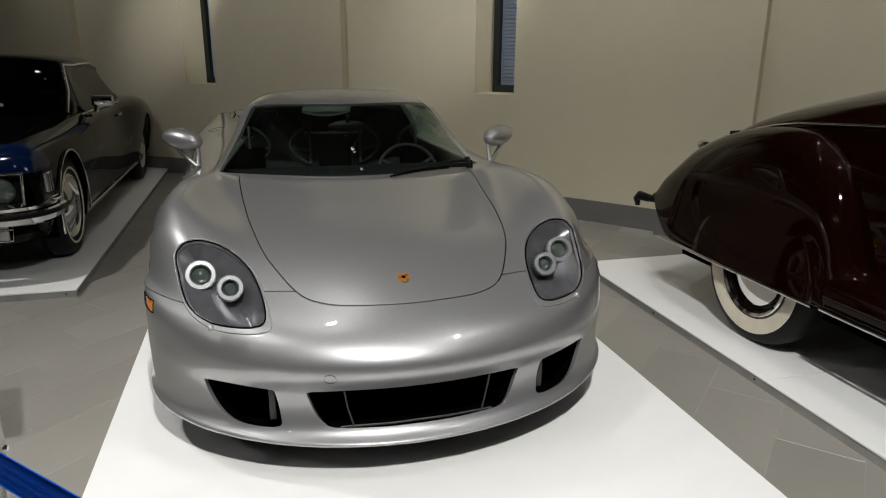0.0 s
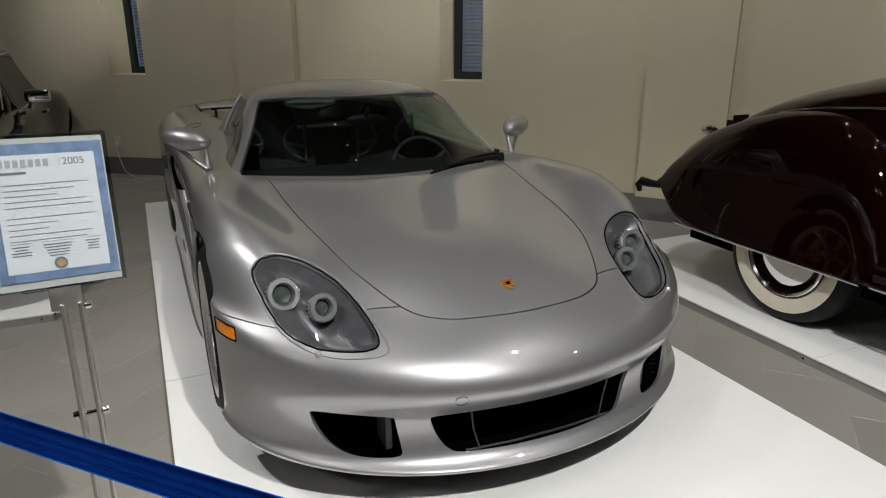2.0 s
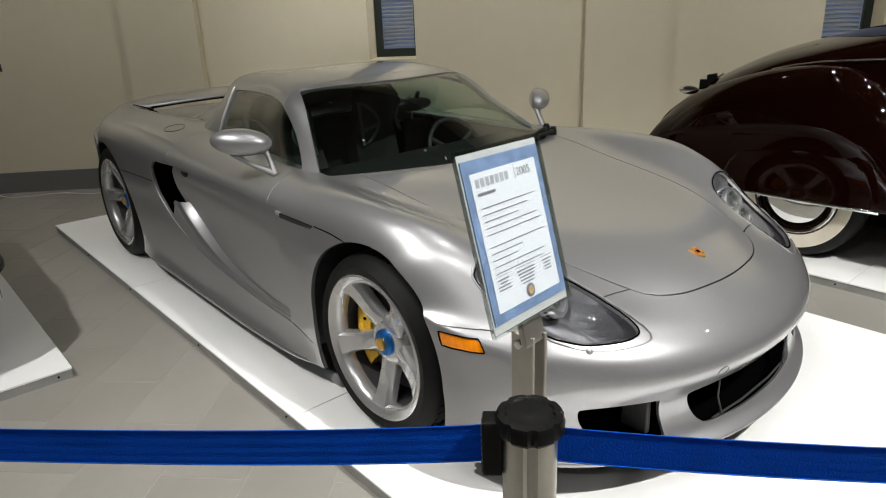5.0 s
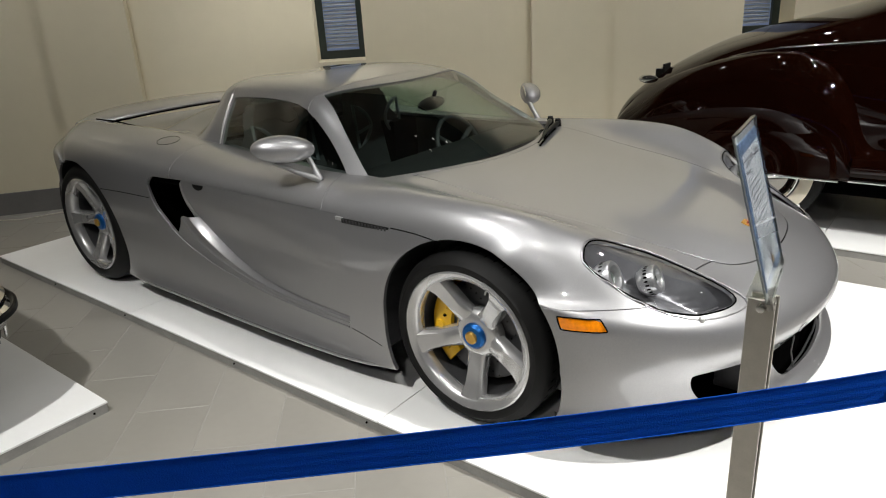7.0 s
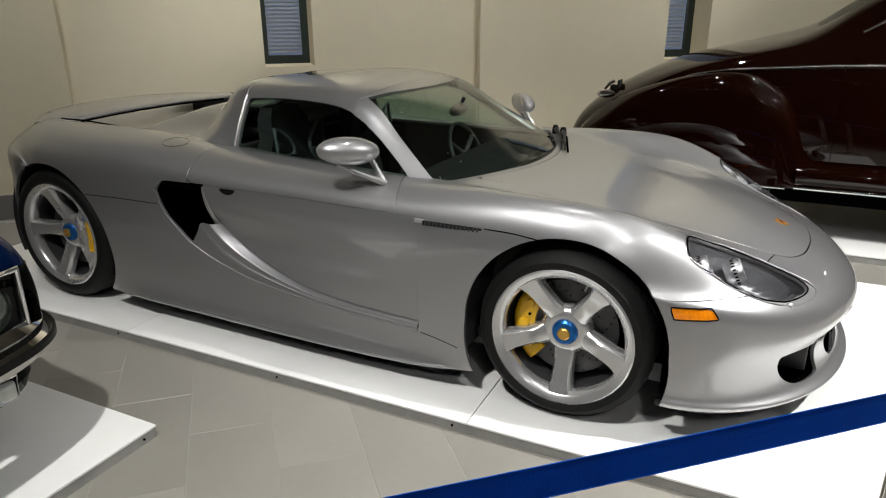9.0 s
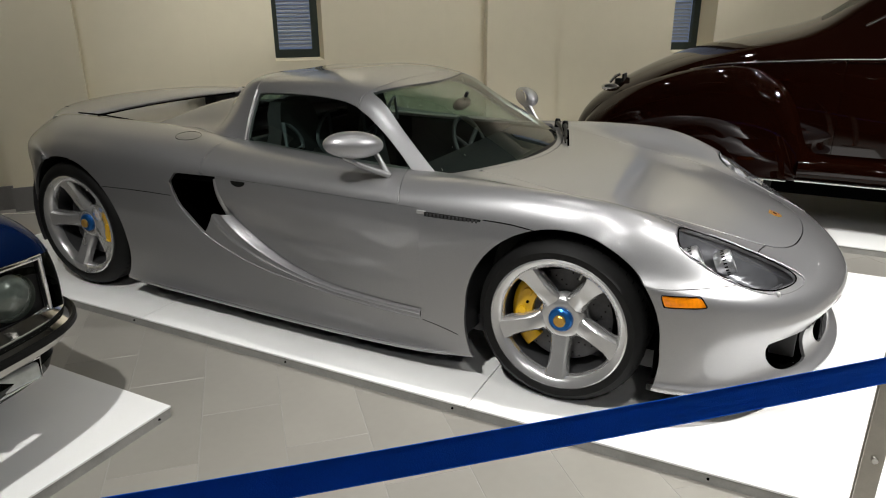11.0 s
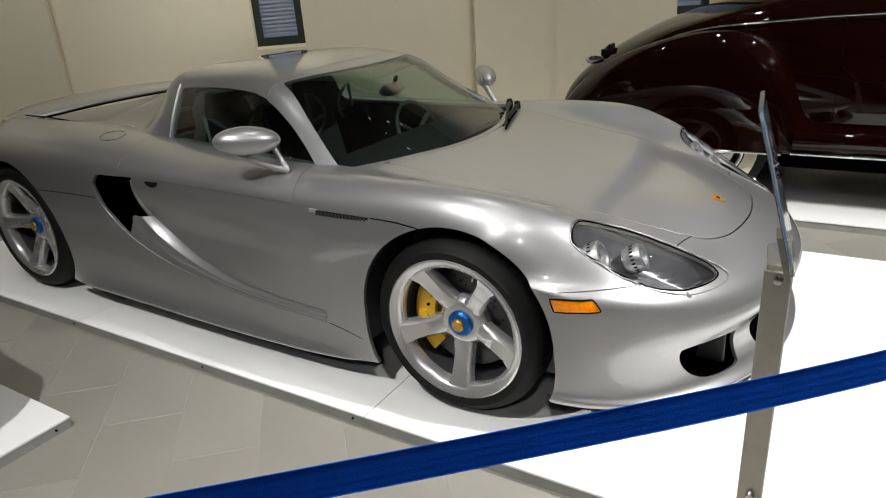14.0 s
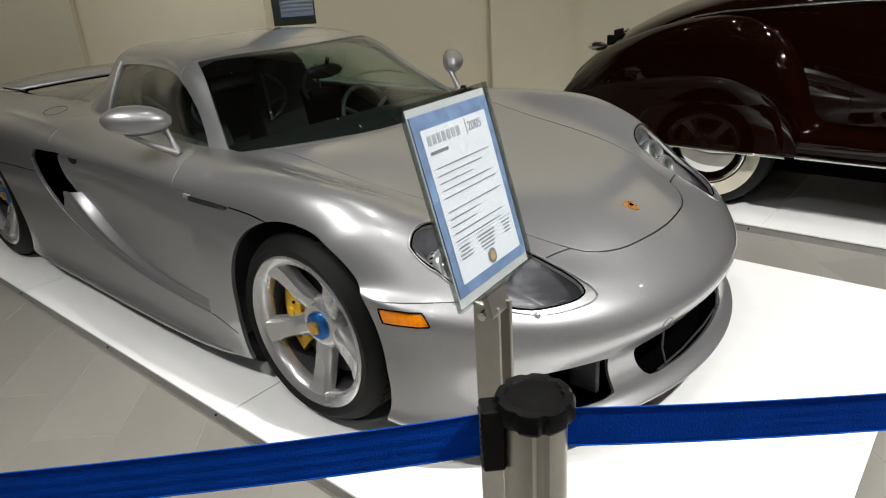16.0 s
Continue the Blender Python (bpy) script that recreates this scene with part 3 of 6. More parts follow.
FRONT_HUB, REAR_HUB = (0.0, 0.334), (2.73, 0.354)
lines = [
    level(0.118, -0.945, 0.925, -0.31, 0.15),
    level(0.122, -0.99, 0.94, -0.31, 0.16),
    level(0.142, -1.008, 0.945, -0.31, 0.18),
    level(0.166, -0.968, 0.936, -0.31, 0.20),
    level(0.24, -0.94, 0.936, -0.31),
    level(0.312, -0.95, 0.937, -0.31),
    level(0.385, -1.0, 0.938, -0.30),
    level(0.45, -0.978, 0.938, -0.29, 0.47),
    level(0.51, -0.90, 0.938, -0.27, 0.555),
    section(-0.80, 0.57, 0.562, (0.42, 0.577), (0.58, 0.616), (0.745, 0.691), (0.87, 0.684), (0.922, 0.620), (0.932, 0.588), (0.937, 0.573), (0.938, 0.562)),
    section(-0.66, 0.55, 0.62, (0.43, 0.632), (0.60, 0.675), (0.775, 0.762), (0.886, 0.728), (0.932, 0.64), (0.937, 0.60), (0.938, 0.58), (0.938, 0.565)),
    section(-0.40, 0.42, 0.692, (0.47, 0.697), (0.63, 0.735), (0.795, 0.812), (0.892, 0.772), (0.938, 0.65), (0.937, 0.46), (0.93, 0.28), (0.90, 0.165)),
    section(0.0, 0.28, 0.752, (0.53, 0.753), (0.67, 0.778), (0.798, 0.826), (0.888, 0.782), (0.935, 0.66), (0.935, 0.46), (0.927, 0.25), (0.912, 0.118)),
    section(0.33, 0.18, 0.806, (0.58, 0.812), (0.69, 0.812), (0.787, 0.823), (0.877, 0.780), (0.926, 0.68), (0.926, 0.46), (0.915, 0.205), (0.936, 0.098)),
    section(0.70, 0.06, 0.80, (0.60, 0.812), (0.70, 0.818), (0.78, 0.811), (0.866, 0.772), (0.916, 0.69), (0.915, 0.46), (0.915, 0.19), (0.944, 0.088)),
    section(1.10, 0.0, 0.80, (0.58, 0.82), (0.68, 0.826), (0.77, 0.816), (0.862, 0.776), (0.908, 0.70), (0.908, 0.46), (0.914, 0.185), (0.946, 0.085)),
    section(1.50, 0.0, 0.82, (0.56, 0.83), (0.66, 0.842), (0.765, 0.832), (0.862, 0.79), (0.912, 0.71), (0.912, 0.46), (0.914, 0.188), (0.944, 0.088)),
    section(1.90, 0.0, 0.84, (0.56, 0.855), (0.66, 0.872), (0.77, 0.868), (0.872, 0.82), (0.926, 0.73), (0.93, 0.49), (0.914, 0.205), (0.940, 0.094)),
    section(2.30, 0.0, 0.83, (0.50, 0.865), (0.64, 0.905), (0.77, 0.902), (0.885, 0.845), (0.946, 0.75), (0.952, 0.50), (0.925, 0.23), (0.936, 0.110)),
    section(2.78, -0.06, 0.78, (0.48, 0.80), (0.64, 0.900), (0.765, 0.916), (0.887, 0.858), (0.955, 0.74), (0.96, 0.52), (0.93, 0.32), (0.88, 0.20)),
    section(3.22, -0.36, 0.745, (0.48, 0.775), (0.62, 0.894), (0.745, 0.908), (0.868, 0.856), (0.926, 0.785), (0.932, 0.742), (0.934, 0.718), (0.935, 0.70)),
    level(0.815, 3.46, 0.935, 2.93, 0.69, 2.2),
    level(0.69, 3.50, 0.93, 2.92, 0.60),
    level(0.52, 3.53, 0.935, 2.93),
    level(0.34, 3.52, 0.93, 2.93),
    level(0.22, 3.50, 0.92, 2.95),
]
cage = [line[::-1] + [(-x, y, z) for x, y, z in line[1:]] for line in lines]
body = surface(cage, 251, 145)


def side_curve(ys, zs):
    return lambda y: spline(ys, zs, y)


blade = side_curve([0.55, 0.77, 1.0, 1.24, 1.47, 1.63, 1.79, 1.87, 1.94, 1.97], [0.232, 0.238, 0.25, 0.278, 0.315, 0.365, 0.443, 0.518, 0.607, 0.725])
door_low = side_curve([0.55, 0.86, 1.0, 1.15, 1.30, 1.49, 1.61, 1.68, 1.72], [0.272, 0.277, 0.284, 0.303, 0.343, 0.428, 0.515, 0.615, 0.725])


def crease(y):
    return 0.722 + 0.013 * np.clip((y - 0.9) / 0.8, 0, 1)


def arch(v, hub, r, grow):
    dy, dz = v[:, 1] - hub[0], v[:, 2] - hub[1]
    rr = r + grow * np.clip(-dz / 0.2, 0, 1)
    return np.where(np.abs(v[:, 0]) > 0.55, np.hypot(dy, dz) - rr, 1.0)


def hood_base(x):
    return 0.335 + 0.16 * (np.abs(x) / 0.6) ** 2


car = empty("sports_car", 0, 0, LEVEL)
tagged(car, "silver two-seat sports car with yellow brake calipers", "car")

body, _ = split(body, lambda v: arch(v, FRONT_HUB, 0.384, 0.03))
body, _ = split(body, lambda v: arch(v, REAR_HUB, 0.392, 0.02))
# opening under the cabin
body, _ = split(body, lambda v: -np.minimum(np.minimum(v[:, 1] - 0.38 - 0.14 * (np.abs(v[:, 0]) / 0.6) ** 2, 1.95 - v[:, 1]), np.minimum(0.68 - 0.10 * (v[:, 1] - 0.6) - np.abs(v[:, 0]), v[:, 2] - 0.5)))

GAP_HALF = 0.0026


def cut_panel(shell, field, gap=GAP_HALF):
    """The panel inside the field and the rest, with a fine gap between."""
    a, _ = split(shell, lambda v: field(v) - gap)
    _, b = split(shell, lambda v: field(v) + gap)
    return a, b


def sides(shell):
    """The two halves of a mirrored panel, the +x one first."""
    return split(shell, lambda v: v[:, 0])


def merged(a, b):
    k = len(a[0])
    return np.concatenate([a[0], b[0]]), np.concatenate([a[1], b[1]]), list(a[2]) + [tuple(i + k for i in f) for f in b[2]]


HOOD_PLAN = [(0.0, -0.812), (0.2, -0.79), (0.29, -0.758), (0.352, -0.716), (0.391, -0.66), (0.433, -0.572), (0.493, -0.421), (0.538, -0.138), (0.557, 0.05),
             (0.572, 0.22), (0.578, 0.31), (0.582, 0.40), (0.585, 0.52), (0.3, 0.52), (0.0, 0.52)]
HOOD_PLAN = rounded(HOOD_PLAN + [(-x, y) for x, y in HOOD_PLAN[-2:0:-1]], 2)
LAMP_PLAN = [(0.81, -0.40), (0.793, -0.49), (0.771, -0.585), (0.735, -0.665), (0.68, -0.73), (0.619, -0.774), (0.55, -0.808), (0.495, -0.823), (0.472, -0.812),
             (0.475, -0.765), (0.487, -0.69), (0.50, -0.62), (0.523, -0.54), (0.562, -0.457), (0.607, -0.407), (0.66, -0.378), (0.706, -0.370), (0.754, -0.371), (0.795, -0.382)]
GLASS_PLAN = [(0.803, -0.40), (0.786, -0.485), (0.765, -0.578), (0.732, -0.648), (0.679, -0.712), (0.618, -0.753), (0.553, -0.784), (0.512, -0.792), (0.494, -0.780),
              (0.49, -0.745), (0.497, -0.685), (0.508, -0.62), (0.53, -0.54), (0.568, -0.462), (0.611, -0.414), (0.66, -0.386), (0.706, -0.378), (0.752, -0.379), (0.789, -0.388)]
lamp_outline, glass_outline = rounded(LAMP_PLAN, 2), rounded(GLASS_PLAN, 2)
SIDE_INTAKE = rounded([(0.712, 0.312), (0.706, 0.326), (0.60, 0.324), (0.485, 0.314), (0.478, 0.306), (0.458, 0.196), (0.466, 0.178), (0.54, 0.176), (0.62, 0.182), (0.668, 0.21), (0.698, 0.26)], 2)
MID_INTAKE = [(0.0, 0.322), (0.2, 0.319), (0.355, 0.312), (0.378, 0.306), (0.375, 0.285), (0.352, 0.225), (0.325, 0.19), (0.285, 0.177), (0.0, 0.173)]
MID_INTAKE = rounded(MID_INTAKE[1:-1] + [(-x, z) for x, z in MID_INTAKE[-2:0:-1]], 1)
MARKER = rounded([(-0.368, 0.531), (-0.376, 0.533), (-0.488, 0.533), (-0.496, 0.531), (-0.520, 0.499), (-0.516, 0.494), (-0.390, 0.489), (-0.382, 0.492)], 1)

hood_field = lambda v: np.minimum(np.minimum(inside(v[:, 0], v[:, 1], HOOD_PLAN), hood_base(v[:, 0]) - v[:, 1]), v[:, 2] - 0.3)
hood, body = cut_panel(body, hood_field, GAP_HALF * 1.3)
shell_part("hood", hood, SILVER, car, 0.012)

lamp_field = lambda v: np.where(v[:, 2] > 0.3, inside(np.abs(v[:, 0]), v[:, 1], lamp_outline), -1.0)
lamp_shell, body = cut_panel(body, lamp_field, 0.0)
front_line = lambda v: v[:, 2] - (0.588 - 0.036 * np.clip((np.abs(v[:, 0]) - 0.55) / 0.2, 0, 1))
front_bumper, body = cut_panel(body, lambda v: np.minimum(-front_line(v), -v[:, 1]), 0.0014)
front_bumper, marker_shell = split(front_bumper, lambda v: -np.where(np.abs(v[:, 0]) > 0.8, inside(v[:, 1], v[:, 2], MARKER), -1.0))
front_bumper, hole_a = split(front_bumper, lambda v: -np.where(v[:, 1] < -0.4, inside(v[:, 0], v[:, 2], MID_INTAKE), -1.0))
front_bumper, hole_b = split(front_bumper, lambda v: -np.where(v[:, 1] < -0.4, inside(np.abs(v[:, 0]), v[:, 2], SIDE_INTAKE), -1.0))
bumper_ob = shell_part("front_bumper", front_bumper, SILVER, car, 0.012)
# inner edges of the openings coloured black for the shade inside
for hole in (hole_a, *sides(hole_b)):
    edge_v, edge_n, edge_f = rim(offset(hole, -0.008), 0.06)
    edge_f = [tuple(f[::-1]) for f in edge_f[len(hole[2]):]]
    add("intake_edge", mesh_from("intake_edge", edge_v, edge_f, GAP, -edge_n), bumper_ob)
for half in sides(marker_shell):
    marker = shell_part("side_marker", offset(half, -0.002), AMBER, bumper_ob, 0.008, "amber side marker lens")
    edge_line = []
    for py, pz in MARKER:
        k = int(np.argmin(np.hypot(half[0][:, 1] - py, half[0][:, 2] - pz)))
        edge_line.append((half[0][k, 0] * 1.0004, py, pz))
    part("marker_seal", tube(edge_line, 0.0022, 8, True), GAP, marker, "black seal round the lens", 60)

# doors: an upper band at the waist and a hollow side below the crease
top_field = lambda v: np.minimum(np.minimum(v[:, 1] - 0.745 + 0.33 * (np.abs(v[:, 0]) - 0.747), 1.775 - v[:, 1]), np.minimum(v[:, 2] - crease(v[:, 1]), np.abs(v[:, 0]) - 0.6))
door_top, body = cut_panel(body, top_field)
door_field = lambda v: np.minimum(np.minimum(np.minimum(v[:, 1] - 0.592, 1.965 - v[:, 1]), np.minimum(v[:, 2] - blade(v[:, 1]), crease(v[:, 1]) - 0.035 * np.clip((v[:, 1] - 1.89) / 0.075, 0, 1) ** 2.5 - v[:, 2])), np.abs(v[:, 0]) - 0.7)
behind_field = lambda v: np.minimum(np.minimum(np.minimum(v[:, 1] - 0.592, 2.02 - v[:, 1]), np.minimum(v[:, 2] - blade(v[:, 1]) + 0.07, crease(v[:, 1]) - v[:, 2])), np.abs(v[:, 0]) - 0.7)
door_side, _ = split(body, behind_field)
_, body = cut_panel(body, door_field, 0.001)
vd, nd, fd = door_side
outer_skin = vd[vd[:, 0] > 0]


def skin_at(y, z):
    """How far out the uncut side lies at (y, z): a plane through the nearest points."""
    d = np.hypot(outer_skin[:, 1] - y, outer_skin[:, 2] - z)
    k = np.argsort(d)[:14]
    w = 1 / (d[k] + 0.01)
    m = np.stack([np.ones(14), outer_skin[k, 1] - y, outer_skin[k, 2] - z], 1)
    return float(np.linalg.lstsq(m * w[:, None], outer_skin[k, 0] * w, rcond=None)[0][0])


def door_inset(y, z):
    """How deep the hollow door side lies behind the skin."""
    k = np.clip((y - 0.60) / 1.1, 0, 1)
    t = np.clip((crease(y) - z) / 0.28, 0, 1)
    return 0.004 + (0.011 + 0.050 * k ** 1.25) * t * t * (3 - 2 * t)


inset = door_inset(vd[:, 1], vd[:, 2])
vd = vd - np.sign(vd[:, :1]) * np.stack([inset, 0 * inset, 0 * inset], 1)
flat = mesh_from("tmp", vd, fd, SILVER)
nd = np.array([v.normal for v in flat.vertices])
bpy.data.meshes.remove(flat)
door_side, _ = split((vd, nd, fd), lambda v: spline([0.2, 0.43, 0.52, 0.62, 0.75], [1.84, 1.79, 1.665, 1.675, 1.685], v[:, 2]) - v[:, 1])
door_side, _ = cut_panel(door_side, lambda v: v[:, 2] - door_low(v[:, 1]), 0.002)
for half_a, half_b in zip(sides(door_top), sides(door_side)):
    door = shell_part("door", merged(rim(half_a, 0.012), rim(half_b, 0.012)), SILVER, car)
    s = 1 if half_a[0][0][0] > 0 else -1
    grip = turned([(0.0, -0.012), (0.040, -0.010), (0.044, 0.0), (0.044, 0.012), (0.0, 0.012)], 32, "X")
    bmesh.ops.scale(grip, vec=(1, 1, 0.55), verts=grip.verts)
    for v in grip.verts:
        v.co.z = min(v.co.z, 0.004)
    grip_ob = part("handle", grip, BLACK, door, "black door pull under the waistline", 40)
    grip_ob.location = (s * (skin_at(1.55, 0.715) - 0.012), 1.55, 0.722)

# side channels: a ledge that rises inward from the blade to the door, with a rounded rib along it
CHANNEL_F = [-0.10 + 0.03 * k for k in range(42)]
ledge = []
for u in np.linspace(0, 1, 72):
    row = []
    for f in CHANNEL_F:
        y = 0.60 + (1.79 - 0.155 * f - 0.60) * u
        lo, hi = float(blade(y)), float(door_low(y))
        z = lo + f * (hi - lo)
        g = min(max(f, 0.0), 1.0)
        r = min(max((f - 0.50) / 0.50, 0.0), 1.0)
        deep = 0.003 + (float(door_inset(y, hi)) + 0.010) * (0.22 * g + 0.78 * r ** 3) + 0.02 * max(f - 1.0, 0) + 0.02 * max(-f, 0)
        bulge = min(0.005, 0.10 * (hi - lo)) * (math.exp(-((f - 0.42) / 0.05) ** 2) + 0.8 * math.exp(-((f - 0.74) / 0.05) ** 2))
        row.append((skin_at(y, z) - deep + bulge, y, z))
    ledge.append(row)
ledge = np.array(ledge)
nu, nf = ledge.shape[:2]
grid = np.arange(nu * nf).reshape(nu, nf)
quads = [tuple(int(i) for i in q) for q in np.stack([grid[:-1, :-1], grid[1:, :-1], grid[1:, 1:], grid[:-1, 1:]], -1).reshape(-1, 4)]
for s in (1, -1):
    add("side_channel", mesh_from("side_channel", ledge.reshape(-1, 3) * np.array([s, 1, 1]), [q[::-1] if s > 0 else q for q in quads], SILVER), car)
    lip_pts = []
    for z in np.linspace(0.50, 0.722, 16):
        y = float(spline([0.50, 0.62, 0.735], [1.655, 1.682, 1.694], z))
        lip_pts.append((s * (skin_at(y, z) - float(door_inset(y, z)) - 0.006), y, z))
    part("scoop_lip", tube(lip_pts, [0.014] * 9 + [0.013, 0.012, 0.011, 0.010, 0.009, 0.008, 0.006], 12), SILVER, car, "", 80)
body_ob = shell_part("body", body, SILVER, car, 0.014)


def skin_x(verts, y, z):
    """How far out a side skin lies at (y, z)."""
    d = np.hypot(verts[:, 1] - y, verts[:, 2] - z) + 1e-4
    k = np.argsort(d)[:5]
    w = 1 / d[k] ** 2
    return float((np.abs(verts[k, 0]) * w).sum() / w.sum())


for s in (1, -1):
    edge_pts = []
    for y in np.concatenate([np.linspace(0.60, 1.8, 24), np.linspace(1.82, 1.96, 12)]):
        z = min(float(blade(y)) - 0.002, 0.695)
        edge_pts.append((s * (skin_x(body[0], y, z - 0.004) - 0.002), y, z))
    for path, name in (([(2.43, 0.617), (2.25, 0.621), (2.12, 0.6205), (1.965, 0.618)], "side_seam"), ([(0.585, 0.232), (0.52, 0.222), (0.46, 0.210), (0.415, 0.200)], "side_seam"), ([(0.31, 0.7135), (0.25, 0.713), (0.19, 0.711), (0.125, 0.704), (0.085, 0.697)], "wing_seam")):
        part(name, tube([(s * (skin_x(body[0], y, z) - 0.0005), y, z) for y, z in path], 0.0018 if name == "side_seam" else 0.0026, 8), GAP, car)
    part("blade_edge", tube(edge_pts, 0.0042, 8), SILVER, car, "rounded edge of the side scoop", 80)

# rolled lower edge of the sills
for s in (1, -1):
    right = body[0][body[0][:, 0] > 0.7]
    roll = []
    for y in np.linspace(0.43, 2.26, 40):
        near = right[np.abs(right[:, 1] - y) < 0.025]
        k = int(np.argmin(near[:, 2]))
        roll.append((s * (near[k, 0] - 0.006), y, near[k, 2] + 0.004))
    part("sill_edge", tube(roll, [0.004] + [0.0085] * 38 + [0.004], 10), SILVER, car, "rolled lower edge of the sill", 80)

# black boxes added behind the side scoops and between the panels, in place of shade
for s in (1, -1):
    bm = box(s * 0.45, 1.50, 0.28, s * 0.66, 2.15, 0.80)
    part("scoop_shade_box", join_bm(bm, box(s * 0.30, 2.00, 0.28, s * 0.87, 2.06, 0.81), box(s * 0.30, 1.50, 0.26, s * 0.80, 2.06, 0.29)), GAP, car)
    vent = part("side_vent", box(s * 0.917, 0.318, 0.695, s * 0.9255, 0.565, 0.714, 0.003), BLACK, car, "black slatted wing vent")
    for q in range(14):
        y = 0.332 + 0.0165 * q
        part("slat", box(s * 0.924, y, 0.697, s * 0.9272, y + 0.009, 0.711, 0.001, 1), CARBON, vent)
    part("badge_bar", box(s * 0.912, 0.56, 0.702, s * 0.9235, 0.60, 0.716, 0.002), SILVER_TRIM, vent)
    cap = turned([(0.0518, -0.002), (0.0526, 0.0004), (0.0534, -0.002)], 40, "Z")
    bmesh.ops.scale(cap, vec=(1, 1.35, 1), verts=cap.verts)
    if s < 0:
        cap_ob = part("fuel_flap", cap, GAP, car)
        cap_ob.matrix_local = Matrix.Translation((s * 0.765, 1.975, 0.8815)) @ pose(0, 0, 0, 2, s * 12, 0)

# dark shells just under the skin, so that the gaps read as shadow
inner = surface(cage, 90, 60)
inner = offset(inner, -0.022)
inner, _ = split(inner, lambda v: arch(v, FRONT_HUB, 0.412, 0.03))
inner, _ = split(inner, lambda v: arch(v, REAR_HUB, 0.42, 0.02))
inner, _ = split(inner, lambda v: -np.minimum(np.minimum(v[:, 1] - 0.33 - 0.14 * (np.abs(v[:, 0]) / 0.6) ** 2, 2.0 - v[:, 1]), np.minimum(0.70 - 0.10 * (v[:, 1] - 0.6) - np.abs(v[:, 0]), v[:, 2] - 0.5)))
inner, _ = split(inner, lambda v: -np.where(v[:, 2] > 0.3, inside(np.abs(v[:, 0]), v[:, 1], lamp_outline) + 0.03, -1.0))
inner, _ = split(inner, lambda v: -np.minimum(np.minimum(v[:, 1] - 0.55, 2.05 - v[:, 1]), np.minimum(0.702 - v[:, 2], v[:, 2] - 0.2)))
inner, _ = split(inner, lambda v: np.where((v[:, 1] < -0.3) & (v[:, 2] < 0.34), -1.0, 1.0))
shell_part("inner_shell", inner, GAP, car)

# front intakes: duct shade painted near-black, with a fine mesh edge and splitter vanes
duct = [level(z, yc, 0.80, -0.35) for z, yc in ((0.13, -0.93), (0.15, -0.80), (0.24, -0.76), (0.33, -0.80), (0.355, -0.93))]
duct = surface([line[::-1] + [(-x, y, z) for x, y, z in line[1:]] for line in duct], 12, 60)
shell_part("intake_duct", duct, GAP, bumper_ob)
for s in (1, -1):
    part("intake_vane", tube([(s * 0.255, -0.93, 0.315), (s * 0.245, -0.925, 0.25), (s * 0.225, -0.935, 0.178)], 0.003), CARBON, bumper_ob)
    part("intake_flap", box(s * 0.478, -0.83, 0.185, s * 0.50, -0.74, 0.31, 0.004), CARBON, bumper_ob)
part("intake_sill", tube([(-0.27, -0.925, 0.180), (-0.1, -0.938, 0.178), (0.1, -0.938, 0.178), (0.27, -0.925, 0.180)], 0.004), CARBON, bumper_ob)
k = int(np.argmin(np.hypot(front_bumper[0][:, 0] + 0.303, front_bumper[0][:, 2] - 0.375) + 10 * (front_bumper[0][:, 1] > -0.5)))
tow = turned([(0.0193, -0.002), (0.0196, 0.0004), (0.0204, 0.0004), (0.0207, -0.002)], 36, "Y")
tow_ob = part("tow_cover_ring", tow, BRAKE, bumper_ob, "round tow-eye cover", 40)
out = Vector(front_bumper[1][k])
out = out if out.y < 0 else -out
tow_ob.matrix_local = Matrix.Translation(Vector(front_bumper[0][k]) + out * 0.0006) @ out.to_track_quat("Y", "Z").to_matrix().to_4x4()
splitter = [level(0.10, -0.90, 0.87, -0.35, 0.13), level(0.102, -0.945, 0.90, -0.35, 0.135), level(0.125, -0.945, 0.905, -0.35, 0.165)]
shell_part("splitter", surface([line[::-1] + [(-x, y, z) for x, y, z in line[1:]] for line in splitter], 8, 80), BLACK, bumper_ob, 0, "black lower splitter")

